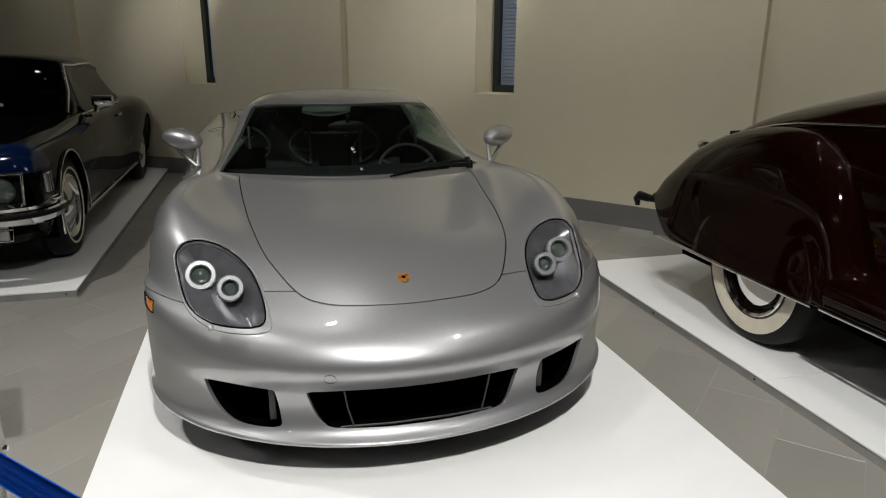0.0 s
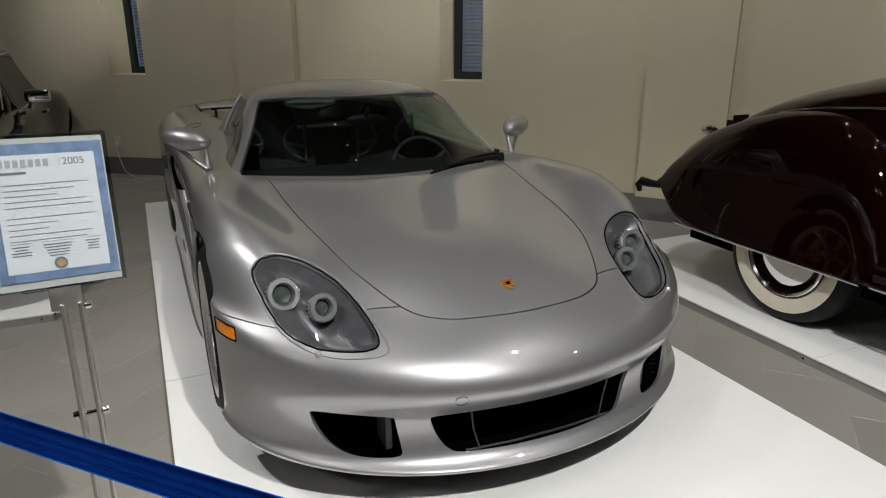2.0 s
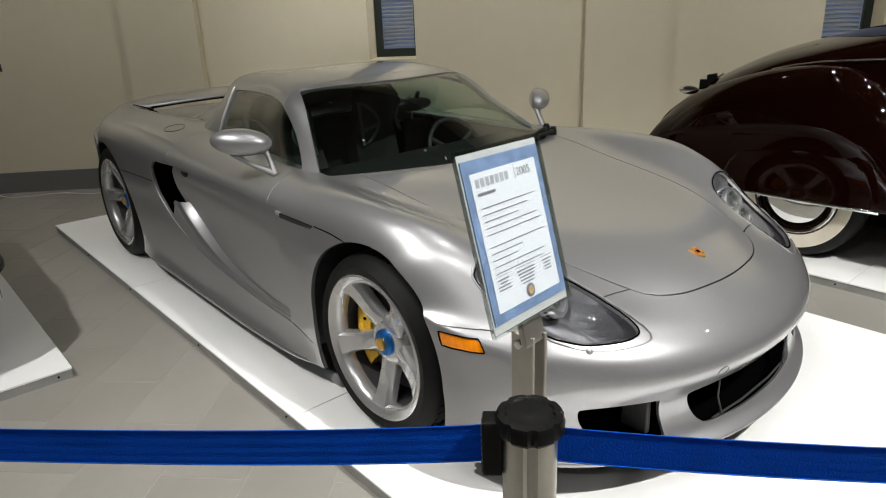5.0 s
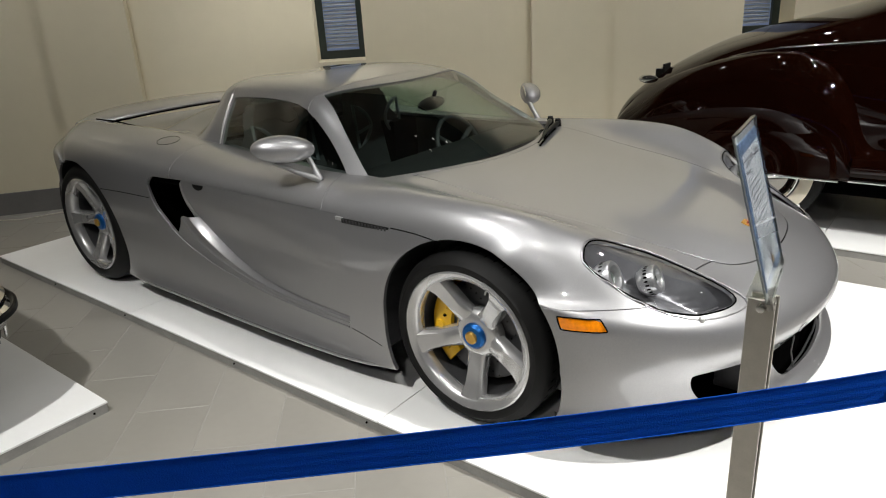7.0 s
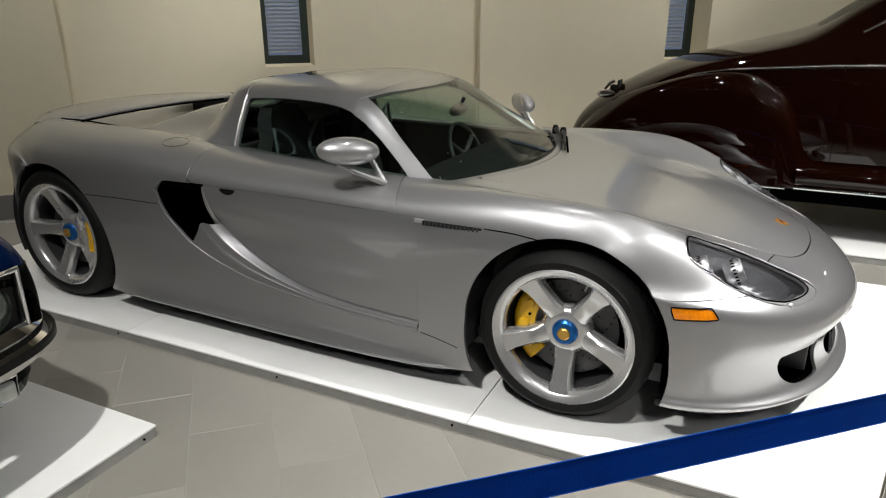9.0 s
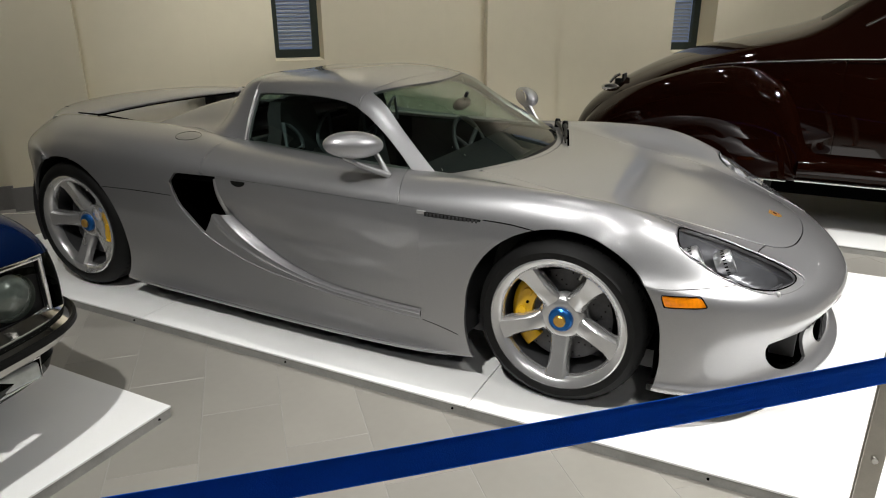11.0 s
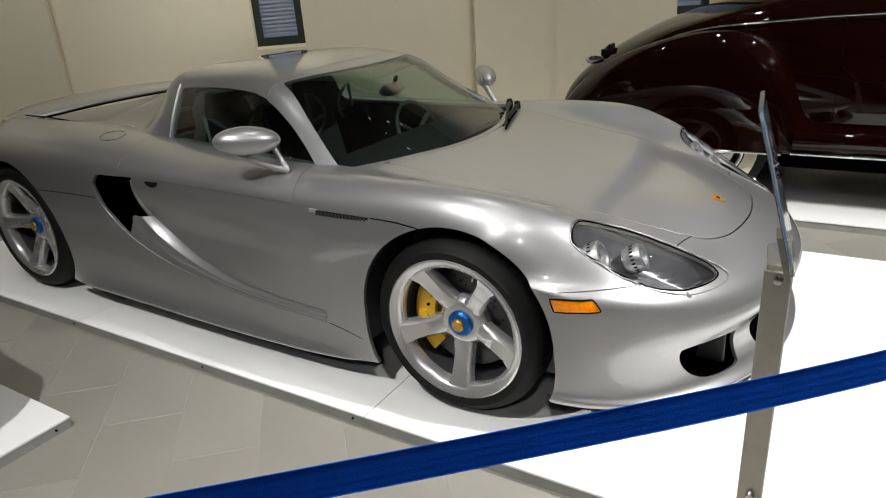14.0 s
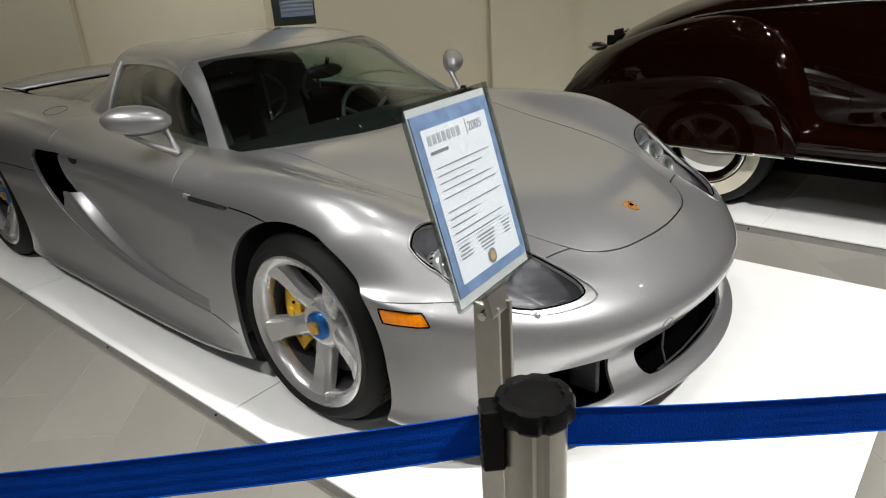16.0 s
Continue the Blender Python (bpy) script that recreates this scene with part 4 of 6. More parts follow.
# headlamps
for half in sides(lamp_shell):
    s = 1 if half[0][0][0] > 0 else -1
    lamp = new("headlamp")
    lamp.parent = car
    lamp["label"] = "clear oval headlamp with two round lights"
    cover, lip = split(half, lambda v: inside(np.abs(v[:, 0]), v[:, 1], glass_outline))
    shell_part("surround", offset(lip, -0.005), SILVER, lamp, 0.01)
    shell_part("cover", offset(cover, -0.003), LENS, lamp).visible_shadow = False
    seal = []
    for px, py in rounded(LAMP_PLAN, 2):
        d = np.hypot(np.abs(half[0][:, 0]) - px, half[0][:, 1] - py) + 1e-4
        k = np.argsort(d)[:4]
        w = 1 / d[k] ** 2
        seal.append((s * px, py, float((half[0][k, 2] * w).sum() / w.sum()) - 0.0005))
    part("bezel", tube(seal, 0.0028, 8, True), SILVER, lamp, "bright rounded edge round the lamp", 80)
    gasket = []
    for px, py in rounded(GLASS_PLAN, 2):
        d = np.hypot(np.abs(half[0][:, 0]) - px, half[0][:, 1] - py) + 1e-4
        k = np.argsort(d)[:4]
        w = 1 / d[k] ** 2
        gasket.append((s * px, py, float((half[0][k, 2] * w).sum() / w.sum()) - 0.0035))
    part("gasket", tube(gasket, 0.0026, 8, True), GAP, lamp, "black rubber seal round the lens", 80)
    bowl = offset(half, -0.012)
    depth = np.clip(inside(np.abs(bowl[0][:, 0]), bowl[0][:, 1], lamp_outline) * 1.8, 0, 0.10)
    add("housing", mesh_from("housing", bowl[0] - depth[:, None] * bowl[1], bowl[2], LAMP_HOUSING), lamp, "dark grey lamp housing")
    for (cx, cy, cz), r in (((0.716, -0.456, 0.604), 0.056), ((0.610, -0.558, 0.580), 0.048)):
        aim = Matrix.Translation((s * cx, cy, cz)) @ Vector((-s * 0.12, -0.90, 0.42)).to_track_quat("Z", "Y").to_matrix().to_4x4()
        pod = part("light_ring", turned([(r - 0.010, -0.05), (r, -0.030), (r, 0.008), (r - 0.004, 0.014), (r - 0.017, 0.014), (r - 0.021, 0.006), (r - 0.022, -0.014)], 40, "Z"), LAMP_RING, lamp, "silver light ring", 35)
        pod.matrix_local = aim
        eye = part("lens", turned([(0.0, 0.006), (0.014, 0.004), (r - 0.028, -0.004), (r - 0.022, -0.014)], 32, "Z"), LENS_DARK, pod, "bright round lens", 50)
        for q in range(22):
            ang = radians(q * 360 / 22)
            dash = part("ring_slot", box(-0.0028, -0.0012, -0.020, 0.0028, 0.0012, -0.008), GAP, pod)
            dash.matrix_local = Matrix.Translation((r * math.cos(ang), r * math.sin(ang), 0)) @ pose(0, 0, 0, 0, 0, math.degrees(ang) + 90)
    bar = part("indicator_bar", tube([(s * 0.69, -0.665, 0.492), (s * 0.62, -0.712, 0.492), (s * 0.545, -0.745, 0.497)], [0.004, 0.009, 0.004]), CARBON, lamp, "", 60)
    nub = part("washer_nub", turned([(0.0, 0.013), (0.008, 0.010), (0.011, 0.0), (0.008, -0.012)], 16, "Z"), SILVER_TRIM, lamp, "", 60)
    nub.location = (s * 0.672, -0.733, 0.502)

# crest on the hood: plain shield in gold, red and black
crest = empty("crest")
crest.parent = car
crest.matrix_local = pose(0, -0.688, 0.6135, 17, 0, 0)
outline_c = [(-0.022, 0.026), (0.022, 0.026), (0.023, 0.0), (0.016, -0.018), (0.0, -0.03), (-0.016, -0.018), (-0.023, 0.0)]


def plate(poly, z0, z1):
    bm = bmesh.new()
    lo, hi = [bm.verts.new((x, y, z0)) for x, y in poly], [bm.verts.new((x, y, z1)) for x, y in poly]
    bm.faces.new(lo[::-1] if True else lo)
    bm.faces.new(hi)
    for k in range(len(poly)):
        bm.faces.new((lo[k], lo[(k + 1) % len(poly)], hi[(k + 1) % len(poly)], hi[k]))
    bmesh.ops.recalc_face_normals(bm, faces=bm.faces)
    return bm


part("shield", plate(outline_c, -0.003, 0.002), GOLD, crest, "gold shield")
for x, y, w, h in ((-0.012, 0.004, 0.012, 0.004), (-0.012, -0.004, 0.012, 0.004), (0.012, 0.016, 0.012, 0.004), (0.012, 0.008, 0.012, 0.004), (0.009, -0.014, 0.01, 0.004)):
    part("stripe", box(x - w / 2, y - h / 2, 0.0021, x + w / 2, y + h / 2, 0.003), RED, crest)
part("stripe", box(-0.007, -0.006, 0.0021, 0.007, 0.009, 0.0034), GAP, crest)

# cabin
def hoop(*p):
    return list(p)


roof_lines = [
    hoop((0, 0.30, 0.77), (0.35, 0.36, 0.78), (0.62, 0.52, 0.79), (0.70, 0.60, 0.79), (0.73, 0.68, 0.79), (0.75, 0.75, 0.78)),
    hoop((0, 0.53, 0.91), (0.33, 0.57, 0.905), (0.585, 0.67, 0.89), (0.655, 0.755, 0.87), (0.70, 0.84, 0.83), (0.735, 0.92, 0.785)),
    hoop((0, 0.74, 1.025), (0.30, 0.77, 1.015), (0.54, 0.85, 0.99), (0.605, 0.93, 0.96), (0.665, 1.0, 0.88), (0.71, 1.08, 0.79)),
    hoop((0, 0.95, 1.116), (0.28, 0.96, 1.112), (0.51, 1.01, 1.092), (0.575, 1.08, 1.045), (0.63, 1.15, 0.92), (0.69, 1.22, 0.79)),
    hoop((0, 1.22, 1.178), (0.27, 1.23, 1.172), (0.465, 1.25, 1.138), (0.53, 1.27, 1.075), (0.61, 1.29, 0.94), (0.67, 1.31, 0.79)),
    hoop((0, 1.50, 1.174), (0.26, 1.50, 1.168), (0.45, 1.50, 1.136), (0.515, 1.50, 1.072), (0.595, 1.50, 0.94), (0.65, 1.50, 0.80)),
    hoop((0, 1.74, 1.152), (0.26, 1.74, 1.155), (0.44, 1.74, 1.13), (0.50, 1.74, 1.06), (0.575, 1.74, 0.94), (0.63, 1.74, 0.81)),
    hoop((0, 1.86, 1.128), (0.26, 1.86, 1.135), (0.43, 1.86, 1.105), (0.50, 1.86, 1.04), (0.58, 1.86, 0.93), (0.65, 1.86, 0.82)),
    hoop((0, 1.97, 1.02), (0.26, 1.97, 1.045), (0.42, 1.97, 1.01), (0.50, 1.97, 0.93), (0.585, 1.97, 0.875), (0.66, 1.97, 0.83)),
    hoop((0, 2.10, 0.94), (0.26, 2.10, 1.01), (0.40, 2.10, 0.965), (0.485, 2.10, 0.89), (0.57, 2.10, 0.865), (0.65, 2.10, 0.835)),
    hoop((0, 2.35, 0.87), (0.26, 2.35, 0.945), (0.39, 2.35, 0.905), (0.475, 2.35, 0.85), (0.555, 2.35, 0.845), (0.635, 2.35, 0.82)),
    hoop((0, 2.75, 0.775), (0.26, 2.75, 0.81), (0.40, 2.75, 0.80), (0.47, 2.75, 0.79), (0.53, 2.75, 0.775), (0.6, 2.75, 0.76)),
]
cage = [line[::-1] + [(-x, y, z) for x, y, z in line[1:]] for line in roof_lines]
canopy = surface(cage, 121, 97)
screen_side = lambda y: spline([0.3, 0.56, 0.99, 1.2], [0.775, 0.710, 0.522, 0.452], y)
screen_field = lambda v: np.minimum(screen_side(v[:, 1]) - np.abs(v[:, 0]), 0.955 + 0.10 * (np.abs(v[:, 0]) / 0.5) ** 2 - v[:, 1])
windscreen, canopy = cut_panel(canopy, screen_field, 0.001)
side_glass = rounded([(0.66, 0.76), (0.86, 0.905), (1.07, 1.045), (1.20, 1.073), (1.45, 1.083), (1.69, 1.075), (1.725, 1.070), (1.738, 1.05), (1.732, 0.82), (1.715, 0.795), (1.3, 0.76)], 1)
glass_field = lambda v: np.where(np.abs(v[:, 0]) > 0.42, inside(v[:, 1], v[:, 2], side_glass), -1.0)
side_window, canopy = cut_panel(canopy, glass_field, 0.001)
rear_cover, canopy = cut_panel(canopy, lambda v: v[:, 1] - 1.752)
screen_frame, canopy = cut_panel(canopy, lambda v: 1.085 - 0.05 * np.clip((v[:, 2] - 1.09) / 0.06, 0, 1) - v[:, 1])
shell_part("windscreen_frame", screen_frame, SILVER, car, 0.015)
shell_part("roof_panel", canopy, SILVER, car, 0.02)
rear_glass, rear_cover = split(rear_cover, lambda v: np.minimum(0.17 - np.abs(v[:, 0]), np.minimum(v[:, 1] - 1.86, 2.06 - v[:, 1])))
shell_part("engine_cover", rear_cover, SILVER, car, 0.015, "silver humped engine cover")
shell_part("rear_window", offset(rear_glass, -0.006), WINDSCREEN, car).visible_shadow = False
low_edge, screen_glass = split(windscreen, lambda v: 0.378 + 0.10 * (np.abs(v[:, 0]) / 0.6) ** 2 - v[:, 1])
shell_part("windscreen", offset(screen_glass, -0.004), WINDSCREEN, car, 0, "tinted curved windscreen").visible_shadow = False
shell_part("screen_edge", offset(low_edge, -0.004), BLACK, car, 0, "black screen border")
for half in sides(side_window):
    win_ob = shell_part("side_window", offset(half, -0.006), WINDSCREEN, car)
    win_ob.visible_shadow = False
for s in (1, -1):
    part("roof_hoop_trim", tube([(s * 0.612, 1.748, 0.85), (s * 0.575, 1.748, 0.945), (s * 0.512, 1.748, 1.055), (s * 0.49, 1.748, 1.085)], 0.006), SILVER_TRIM, car, "bright hoop edge", 60)
part("cowl", box(-0.55, 0.24, 0.70, 0.55, 0.50, 0.765), BLACK, car)
part("underbody", box(-0.78, -0.55, 0.165, 0.78, 3.3, 0.24), CARBON, car)

# wipers
for tip, back, lift in ((0.16, 0.0, 0.0), (0.28, 0.045, 0.010)):
    pts = [(0.60 - (0.60 - tip) * t, 0.455 - 0.135 * t + back, 0.828 - 0.012 * t + lift + 0.010 * math.sin(3.1 * t)) for t in np.linspace(0, 1, 9)]
    arm = part("wiper", tube(pts, [0.012, 0.013, 0.011, 0.010, 0.008, 0.007, 0.006, 0.005, 0.004], 8), BLACK, car, "black wiper arm", 60)
    part("blade", tube([(p[0] - 0.02, p[1] - 0.022, p[2] - 0.008) for p in pts[2:]], 0.005, 6), GAP, arm)
    part("spindle", turned([(0.0, 0.026), (0.012, 0.024), (0.017, 0.012), (0.020, -0.03)], 18, "Z"), BLACK, arm, "", 40).location = pts[0]
part("cowl_corner", box(0.50, 0.40, 0.785, 0.685, 0.50, 0.808, 0.01), GAP, car, "dark cowl recess")

# rear wing: a thin blade between the tail corners, arched over the low deck
foil = [(0.0, 0.0), (0.02, 0.010), (0.12, 0.018), (0.4, 0.022), (0.75, 0.018), (1.0, 0.004)]
bm = bmesh.new()
rows = []
for x in np.linspace(-0.74, 0.74, 41):
    e = abs(x) / 0.74
    y0, z0 = 2.91 - 0.04 * e ** 2 + 0.10 * e ** 8, 0.914 - 0.018 * e ** 2 - 0.012 * e ** 6
    y1, z1 = 3.30 - 0.05 * e ** 2 - 0.20 * e ** 4, 0.938 - 0.036 * e ** 2 - 0.012 * e ** 6
    prof = [(y0 + (y1 - y0) * t, z0 + (z1 - z0) * t + th) for t, th in foil] + [(y0 + (y1 - y0) * t, z0 + (z1 - z0) * t - th * 0.8) for t, th in foil[-2:0:-1]]
    rows.append([bm.verts.new((x, y, z)) for y, z in prof])
for p, q in zip(rows, rows[1:]):
    for i in range(len(p)):
        bm.faces.new((p[i], p[(i + 1) % len(p)], q[(i + 1) % len(p)], q[i]))
bm.faces.new(rows[0])
bm.faces.new(rows[-1][::-1])
bmesh.ops.recalc_face_normals(bm, faces=bm.faces)
wing_ob = part("rear_wing", bm, SILVER, car, "silver rear wing blade", 50)
# black tube stands in for the shade under the blade's leading edge
part("under_lip", tube([(x, 2.925 - 0.04 * (x / 0.74) ** 2, 0.904 - 0.018 * (x / 0.74) ** 2) for x in np.linspace(-0.56, 0.56, 15)], 0.008, 8), GAP, wing_ob, "black strip for the shaded underside of the leading edge")
for s in (1, -1):
    part("end_joint", tube([(s * 0.60, 3.05, 0.9225), (s * 0.585, 3.10, 0.924), (s * 0.55, 3.17, 0.9255), (s * 0.54, 3.21, 0.923)], 0.0022, 8), GAP, wing_ob)
for s in (1, -1):
    part("strut", box(s * 0.50, 3.04, 0.74, s * 0.515, 3.14, 0.905, 0.004), CARBON, wing_ob)
    # seam along the inner edge of the rear wing panel, up to the blade
    part("deck_seam", tube([(s * 0.70, 2.30, 0.9085), (s * 0.665, 2.50, 0.911), (s * 0.655, 2.72, 0.918), (s * 0.665, 2.92, 0.922)], [0.001, 0.003, 0.0045, 0.004], 8), GAP, car)


def ellipsoid(rx, ry, rz, power=1.0):
    bm = bmesh.new()
    bmesh.ops.create_uvsphere(bm, u_segments=40, v_segments=24, radius=1)
    for v in bm.verts:
        v.co = Vector((rx * v.co.x, ry * v.co.y, rz * v.co.z))
    return bm


# door mirrors on two struts
for s in (1, -1):
    m = new("door_mirror")
    m.parent = car
    if s > 0:
        m.location = (0.0, -0.115, -0.008)
    pod = ellipsoid(0.129, 0.068, 0.057)
    for v in pod.verts:
        if v.co.y > 0.02:
            v.co.y = 0.02 + (v.co.y - 0.02) * 0.55
        v.co.z += 0.010 * (v.co.x * s / 0.136)
    pod_ob = part("shell", pod, SILVER, m, "silver mirror shell", 80)
    pod_ob.matrix_local = pose(s * 0.878, 0.915, 0.944, 0, 0, s * 40)
    g = part("mirror_glass", ellipsoid(0.105, 0.006, 0.044), CHROME, m, "", 80)
    g.matrix_local = pose(s * 0.858, 0.940, 0.945, 0, 0, s * 40)
    part("strut", tube([(s * 0.800, 0.870, 0.918), (s * 0.797, 0.84, 0.87), (s * 0.797, 0.80, 0.806)], [0.013, 0.011, 0.016], 10), SILVER, m, "", 70)
    part("strut", tube([(s * 0.915, 0.945, 0.897), (s * 0.865, 0.885, 0.855), (s * 0.797, 0.795, 0.808)], [0.011, 0.011, 0.014], 10), SILVER, m, "", 70)

# cabin inside
inside_ob = new("interior")
inside_ob.parent = car
inside_ob["label"] = "dark leather two-seat cabin"
tub = box(-0.66, 0.42, 0.22, 0.66, 1.80, 0.26)
part("cabin_floor", tub, INTERIOR, inside_ob)
part("bulkhead", box(-0.60, 1.70, 0.24, 0.60, 1.74, 0.86, 0.01), INTERIOR, inside_ob)
for s in (1, -1):
    part("door_card", box(s * 0.68, 0.55, 0.24, s * 0.70, 1.72, 0.80, 0.008), INTERIOR, inside_ob)
dash_rows = [[(x, 0.46 + 0.06 * abs(x), 0.70), (x, 0.52, 0.775), (x, 0.66, 0.80 - 0.02 * abs(x)), (x, 0.80, 0.79), (x, 0.86, 0.74), (x, 0.84, 0.55)] for x in np.linspace(-0.66, 0.66, 9)]
bm = bmesh.new()
vr = [[bm.verts.new(p) for p in r] for r in dash_rows]
for p, q in zip(vr, vr[1:]):
    for i in range(5):
        bm.faces.new((p[i], q[i], q[i + 1], p[i + 1]))
bmesh.ops.recalc_face_normals(bm, faces=bm.faces)
part("dashboard", bm, DASH, inside_ob, "", 50)
part("console", box(-0.10, 0.80, 0.24, 0.10, 1.65, 0.52, 0.03), INTERIOR_GREY, inside_ob)
stalk = part("gear_stalk", tube([(0.0, 0.90, 0.50), (0.005, 0.90, 0.60), (0.006, 0.898, 0.668)], [0.014, 0.009, 0.010]), CHROME, inside_ob, "bright gear lever", 60)
knob = part("knob", ellipsoid(0.021, 0.021, 0.023), KNOB, stalk, "varnished wooden gear knob", 80)
knob.location = (0.006, 0.898, 0.690)
sw = new("steering_wheel")
sw.parent = inside_ob
sw.matrix_local = pose(0.37, 0.94, 0.705, 65, 0, 0)
ring = [(0.18 * math.cos(a), 0.18 * math.sin(a), 0) for a in np.linspace(0, 2 * math.pi, 33)[:-1]]
part("wheel_rim", tube(ring, 0.012, 10, True), INTERIOR, sw, "", 80)
for a in (30, 150, 270):
    part("spoke", tube([(0, 0, -0.02), (0.18 * math.cos(radians(a)), 0.18 * math.sin(radians(a)), 0)], 0.014), INTERIOR, sw, "", 60)


def bucket_seat(x):
    seat = new("seat")
    seat.parent = inside_ob
    seat.matrix_local = pose(x, 1.38, 0.30)
    part("cushion", box(-0.22, -0.30, 0.0, 0.22, 0.18, 0.15, 0.06, 4), INTERIOR, seat, "", 60)
    back = bmesh.new()
    rows_b = []
    for t, w, y, d in ((0, 0.23, 0.14, 0.10), (0.3, 0.25, 0.18, 0.10), (0.62, 0.24, 0.23, 0.08), (0.78, 0.16, 0.25, 0.06), (0.92, 0.14, 0.27, 0.06), (1.0, 0.10, 0.28, 0.04)):
        z = 0.06 + 0.66 * t
        rows_b.append([back.verts.new(p) for p in ((-w, y - d * 0.6, z), (-w * 0.6, y - 0.01, z), (0, y - 0.0, z), (w * 0.6, y - 0.01, z), (w, y - d * 0.6, z), (w, y + 0.05, z), (0, y + 0.09, z), (-w, y + 0.05, z))])
    for p, q in zip(rows_b, rows_b[1:]):
        for i in range(8):
            back.faces.new((p[i], p[(i + 1) % 8], q[(i + 1) % 8], q[i]))
    back.faces.new(rows_b[0])
    back.faces.new(rows_b[-1][::-1])
    bmesh.ops.recalc_face_normals(back, faces=back.faces)
    part("backrest", back, INTERIOR, seat, "", 60)
    for s in (1, -1):
        loop = [(s * (0.19 - 0.125 * max(math.sin(a), 0) ** 0.8), 0.150 + 0.03 * f, 0.39 + 0.25 * f) for f, a in ((g / 10, math.pi * g / 10) for g in range(11))]
        part("side_loop", tube(loop, 0.010, 8, True), SEAT_GREY, seat, "grey harness opening", 60)
        part("loop_bar", tube([(s * 0.072, 0.163, 0.50), (s * 0.19, 0.160, 0.475)], 0.010, 8), SEAT_GREY, seat, "", 60)
    return seat


bucket_seat(-0.35)
bucket_seat(0.36)
mirror = new("rear_view_mirror")
mirror.parent = inside_ob
mirror.matrix_local = pose(0.0, 0.83, 1.005)
part("mirror_body", ellipsoid(0.105, 0.018, 0.032), BLACK, mirror, "", 80)
part("stem", tube([(0, -0.01, 0.02), (0, -0.03, 0.06)], 0.010), BLACK, mirror, "", 60)


def wheel(parent, side, y, z, radius, width, rim_r, x_face, turn):
    """Road wheel with tyre, five-spoke rim, disc and caliper; side is +1 or -1."""
    ob = new("wheel")
    ob.parent = parent
    ob.matrix_local = pose(side * x_face, y, z, 0, 0, 0 if side > 0 else 180)
    w = width
    part("tyre", turned([(rim_r - 0.012, -w + 0.02), (rim_r + 0.01, -w), (radius - 0.02, -w - 0.004), (radius, -w + 0.03), *[(radius - d, -w + 0.03 + (w - 0.09) * f + o) for f in (0.25, 0.5, 0.75) for d, o in ((0, -0.005), (0.006, -0.004), (0.006, 0.004), (0, 0.005))], (radius, -0.048), (radius - 0.005, -0.034), (radius - 0.014, -0.018), (radius - 0.03, -0.004), (rim_r + 0.03, 0.004), (rim_r + 0.008, 0.0), (rim_r, -0.012)], 64), RUBBER, ob, "black tyre", 50)
    lip = rim_r - 0.034
    part("rim", turned([(rim_r + 0.004, -0.014), (rim_r + 0.003, -0.003), (rim_r - 0.004, 0.001), (rim_r - 0.012, -0.003), (rim_r - 0.024, -0.010), (lip, -0.020), (lip - 0.006, -0.036), (lip - 0.002, -0.064)], 72), RIM, ob, "silver alloy rim", 40)
    # rim barrel in dark grey: the shade between the spokes is in its colour
    part("barrel", turned([(lip - 0.002, -0.064), (rim_r - 0.035, -w * 0.7), (rim_r - 0.03, -w)], 48), CARBON, ob, "inner barrel darkened for the shade behind the spokes", 40)
    for k in range(5):
        a = radians(turn + 72 * k)
        d, t = Vector((0, math.sin(a), -math.cos(a))), Vector((0, math.cos(a), math.sin(a)))
        bm = bmesh.new()
        rows = []
        for r, half, flat, front, back in ((0.030, 0.030, 0.5, -0.074, -0.115), (0.068, 0.042, 0.45, -0.070, -0.115), (0.10, 0.037, 0.62, -0.060, -0.105), (rim_r * 0.56, 0.035, 0.72, -0.048, -0.092),
                                           (rim_r * 0.75, 0.038, 0.76, -0.033, -0.076), (lip - 0.004, 0.045, 0.80, -0.017, -0.060), (rim_r - 0.018, 0.050, 0.8, -0.012, -0.045)):
            rows.append([bm.verts.new(d * r + t * s * half * h + Vector((x, 0, 0))) for s, h, x in ((-1, 1.12, back), (-1, 1.06, front - 0.022), (-1, 0.95, front - 0.010), (-1, flat, front), (1, flat, front), (1, 0.95, front - 0.010), (1, 1.06, front - 0.022), (1, 1.12, back))])
        for p, q in zip(rows, rows[1:]):
            for i in range(7):
                bm.faces.new((p[i], p[i + 1], q[i + 1], q[i]))
        bm.faces.new(rows[0])
        bm.faces.new(rows[-1][::-1])
        bmesh.ops.recalc_face_normals(bm, faces=bm.faces)
        part("spoke", bm, RIM, ob, "", 32)
    part("hub", turned([(0.104, -0.114), (0.098, -0.092), (0.084, -0.076), (0.068, -0.067), (0.052, -0.069), (0.0, -0.070)], 40), RIM, ob, "", 40)
    cuts = bmesh.new()
    for k in range(56):
        ang = 2 * math.pi * k / 56
        bit = bmesh.ops.create_cube(cuts, size=1, matrix=Matrix.Rotation(ang, 4, "X") @ Matrix.Translation((-0.064, 0, radius - 0.0052)) @ Matrix.Rotation(radians(-4), 4, "Y") @ Matrix.Diagonal((0.036, 0.003, 0.0112, 1)))
    tagged(part("tread_cut", cuts, GAP, ob), "fine black tread cuts of the tyre", kind="stuff")
    part("valve", tube([(-0.05, math.sin(0.35) * (lip - 0.004), math.cos(0.35) * (lip - 0.004)), (-0.046, math.sin(0.35) * (lip - 0.034), math.cos(0.35) * (lip - 0.034))], 0.004, 8), SILVER_TRIM, ob)
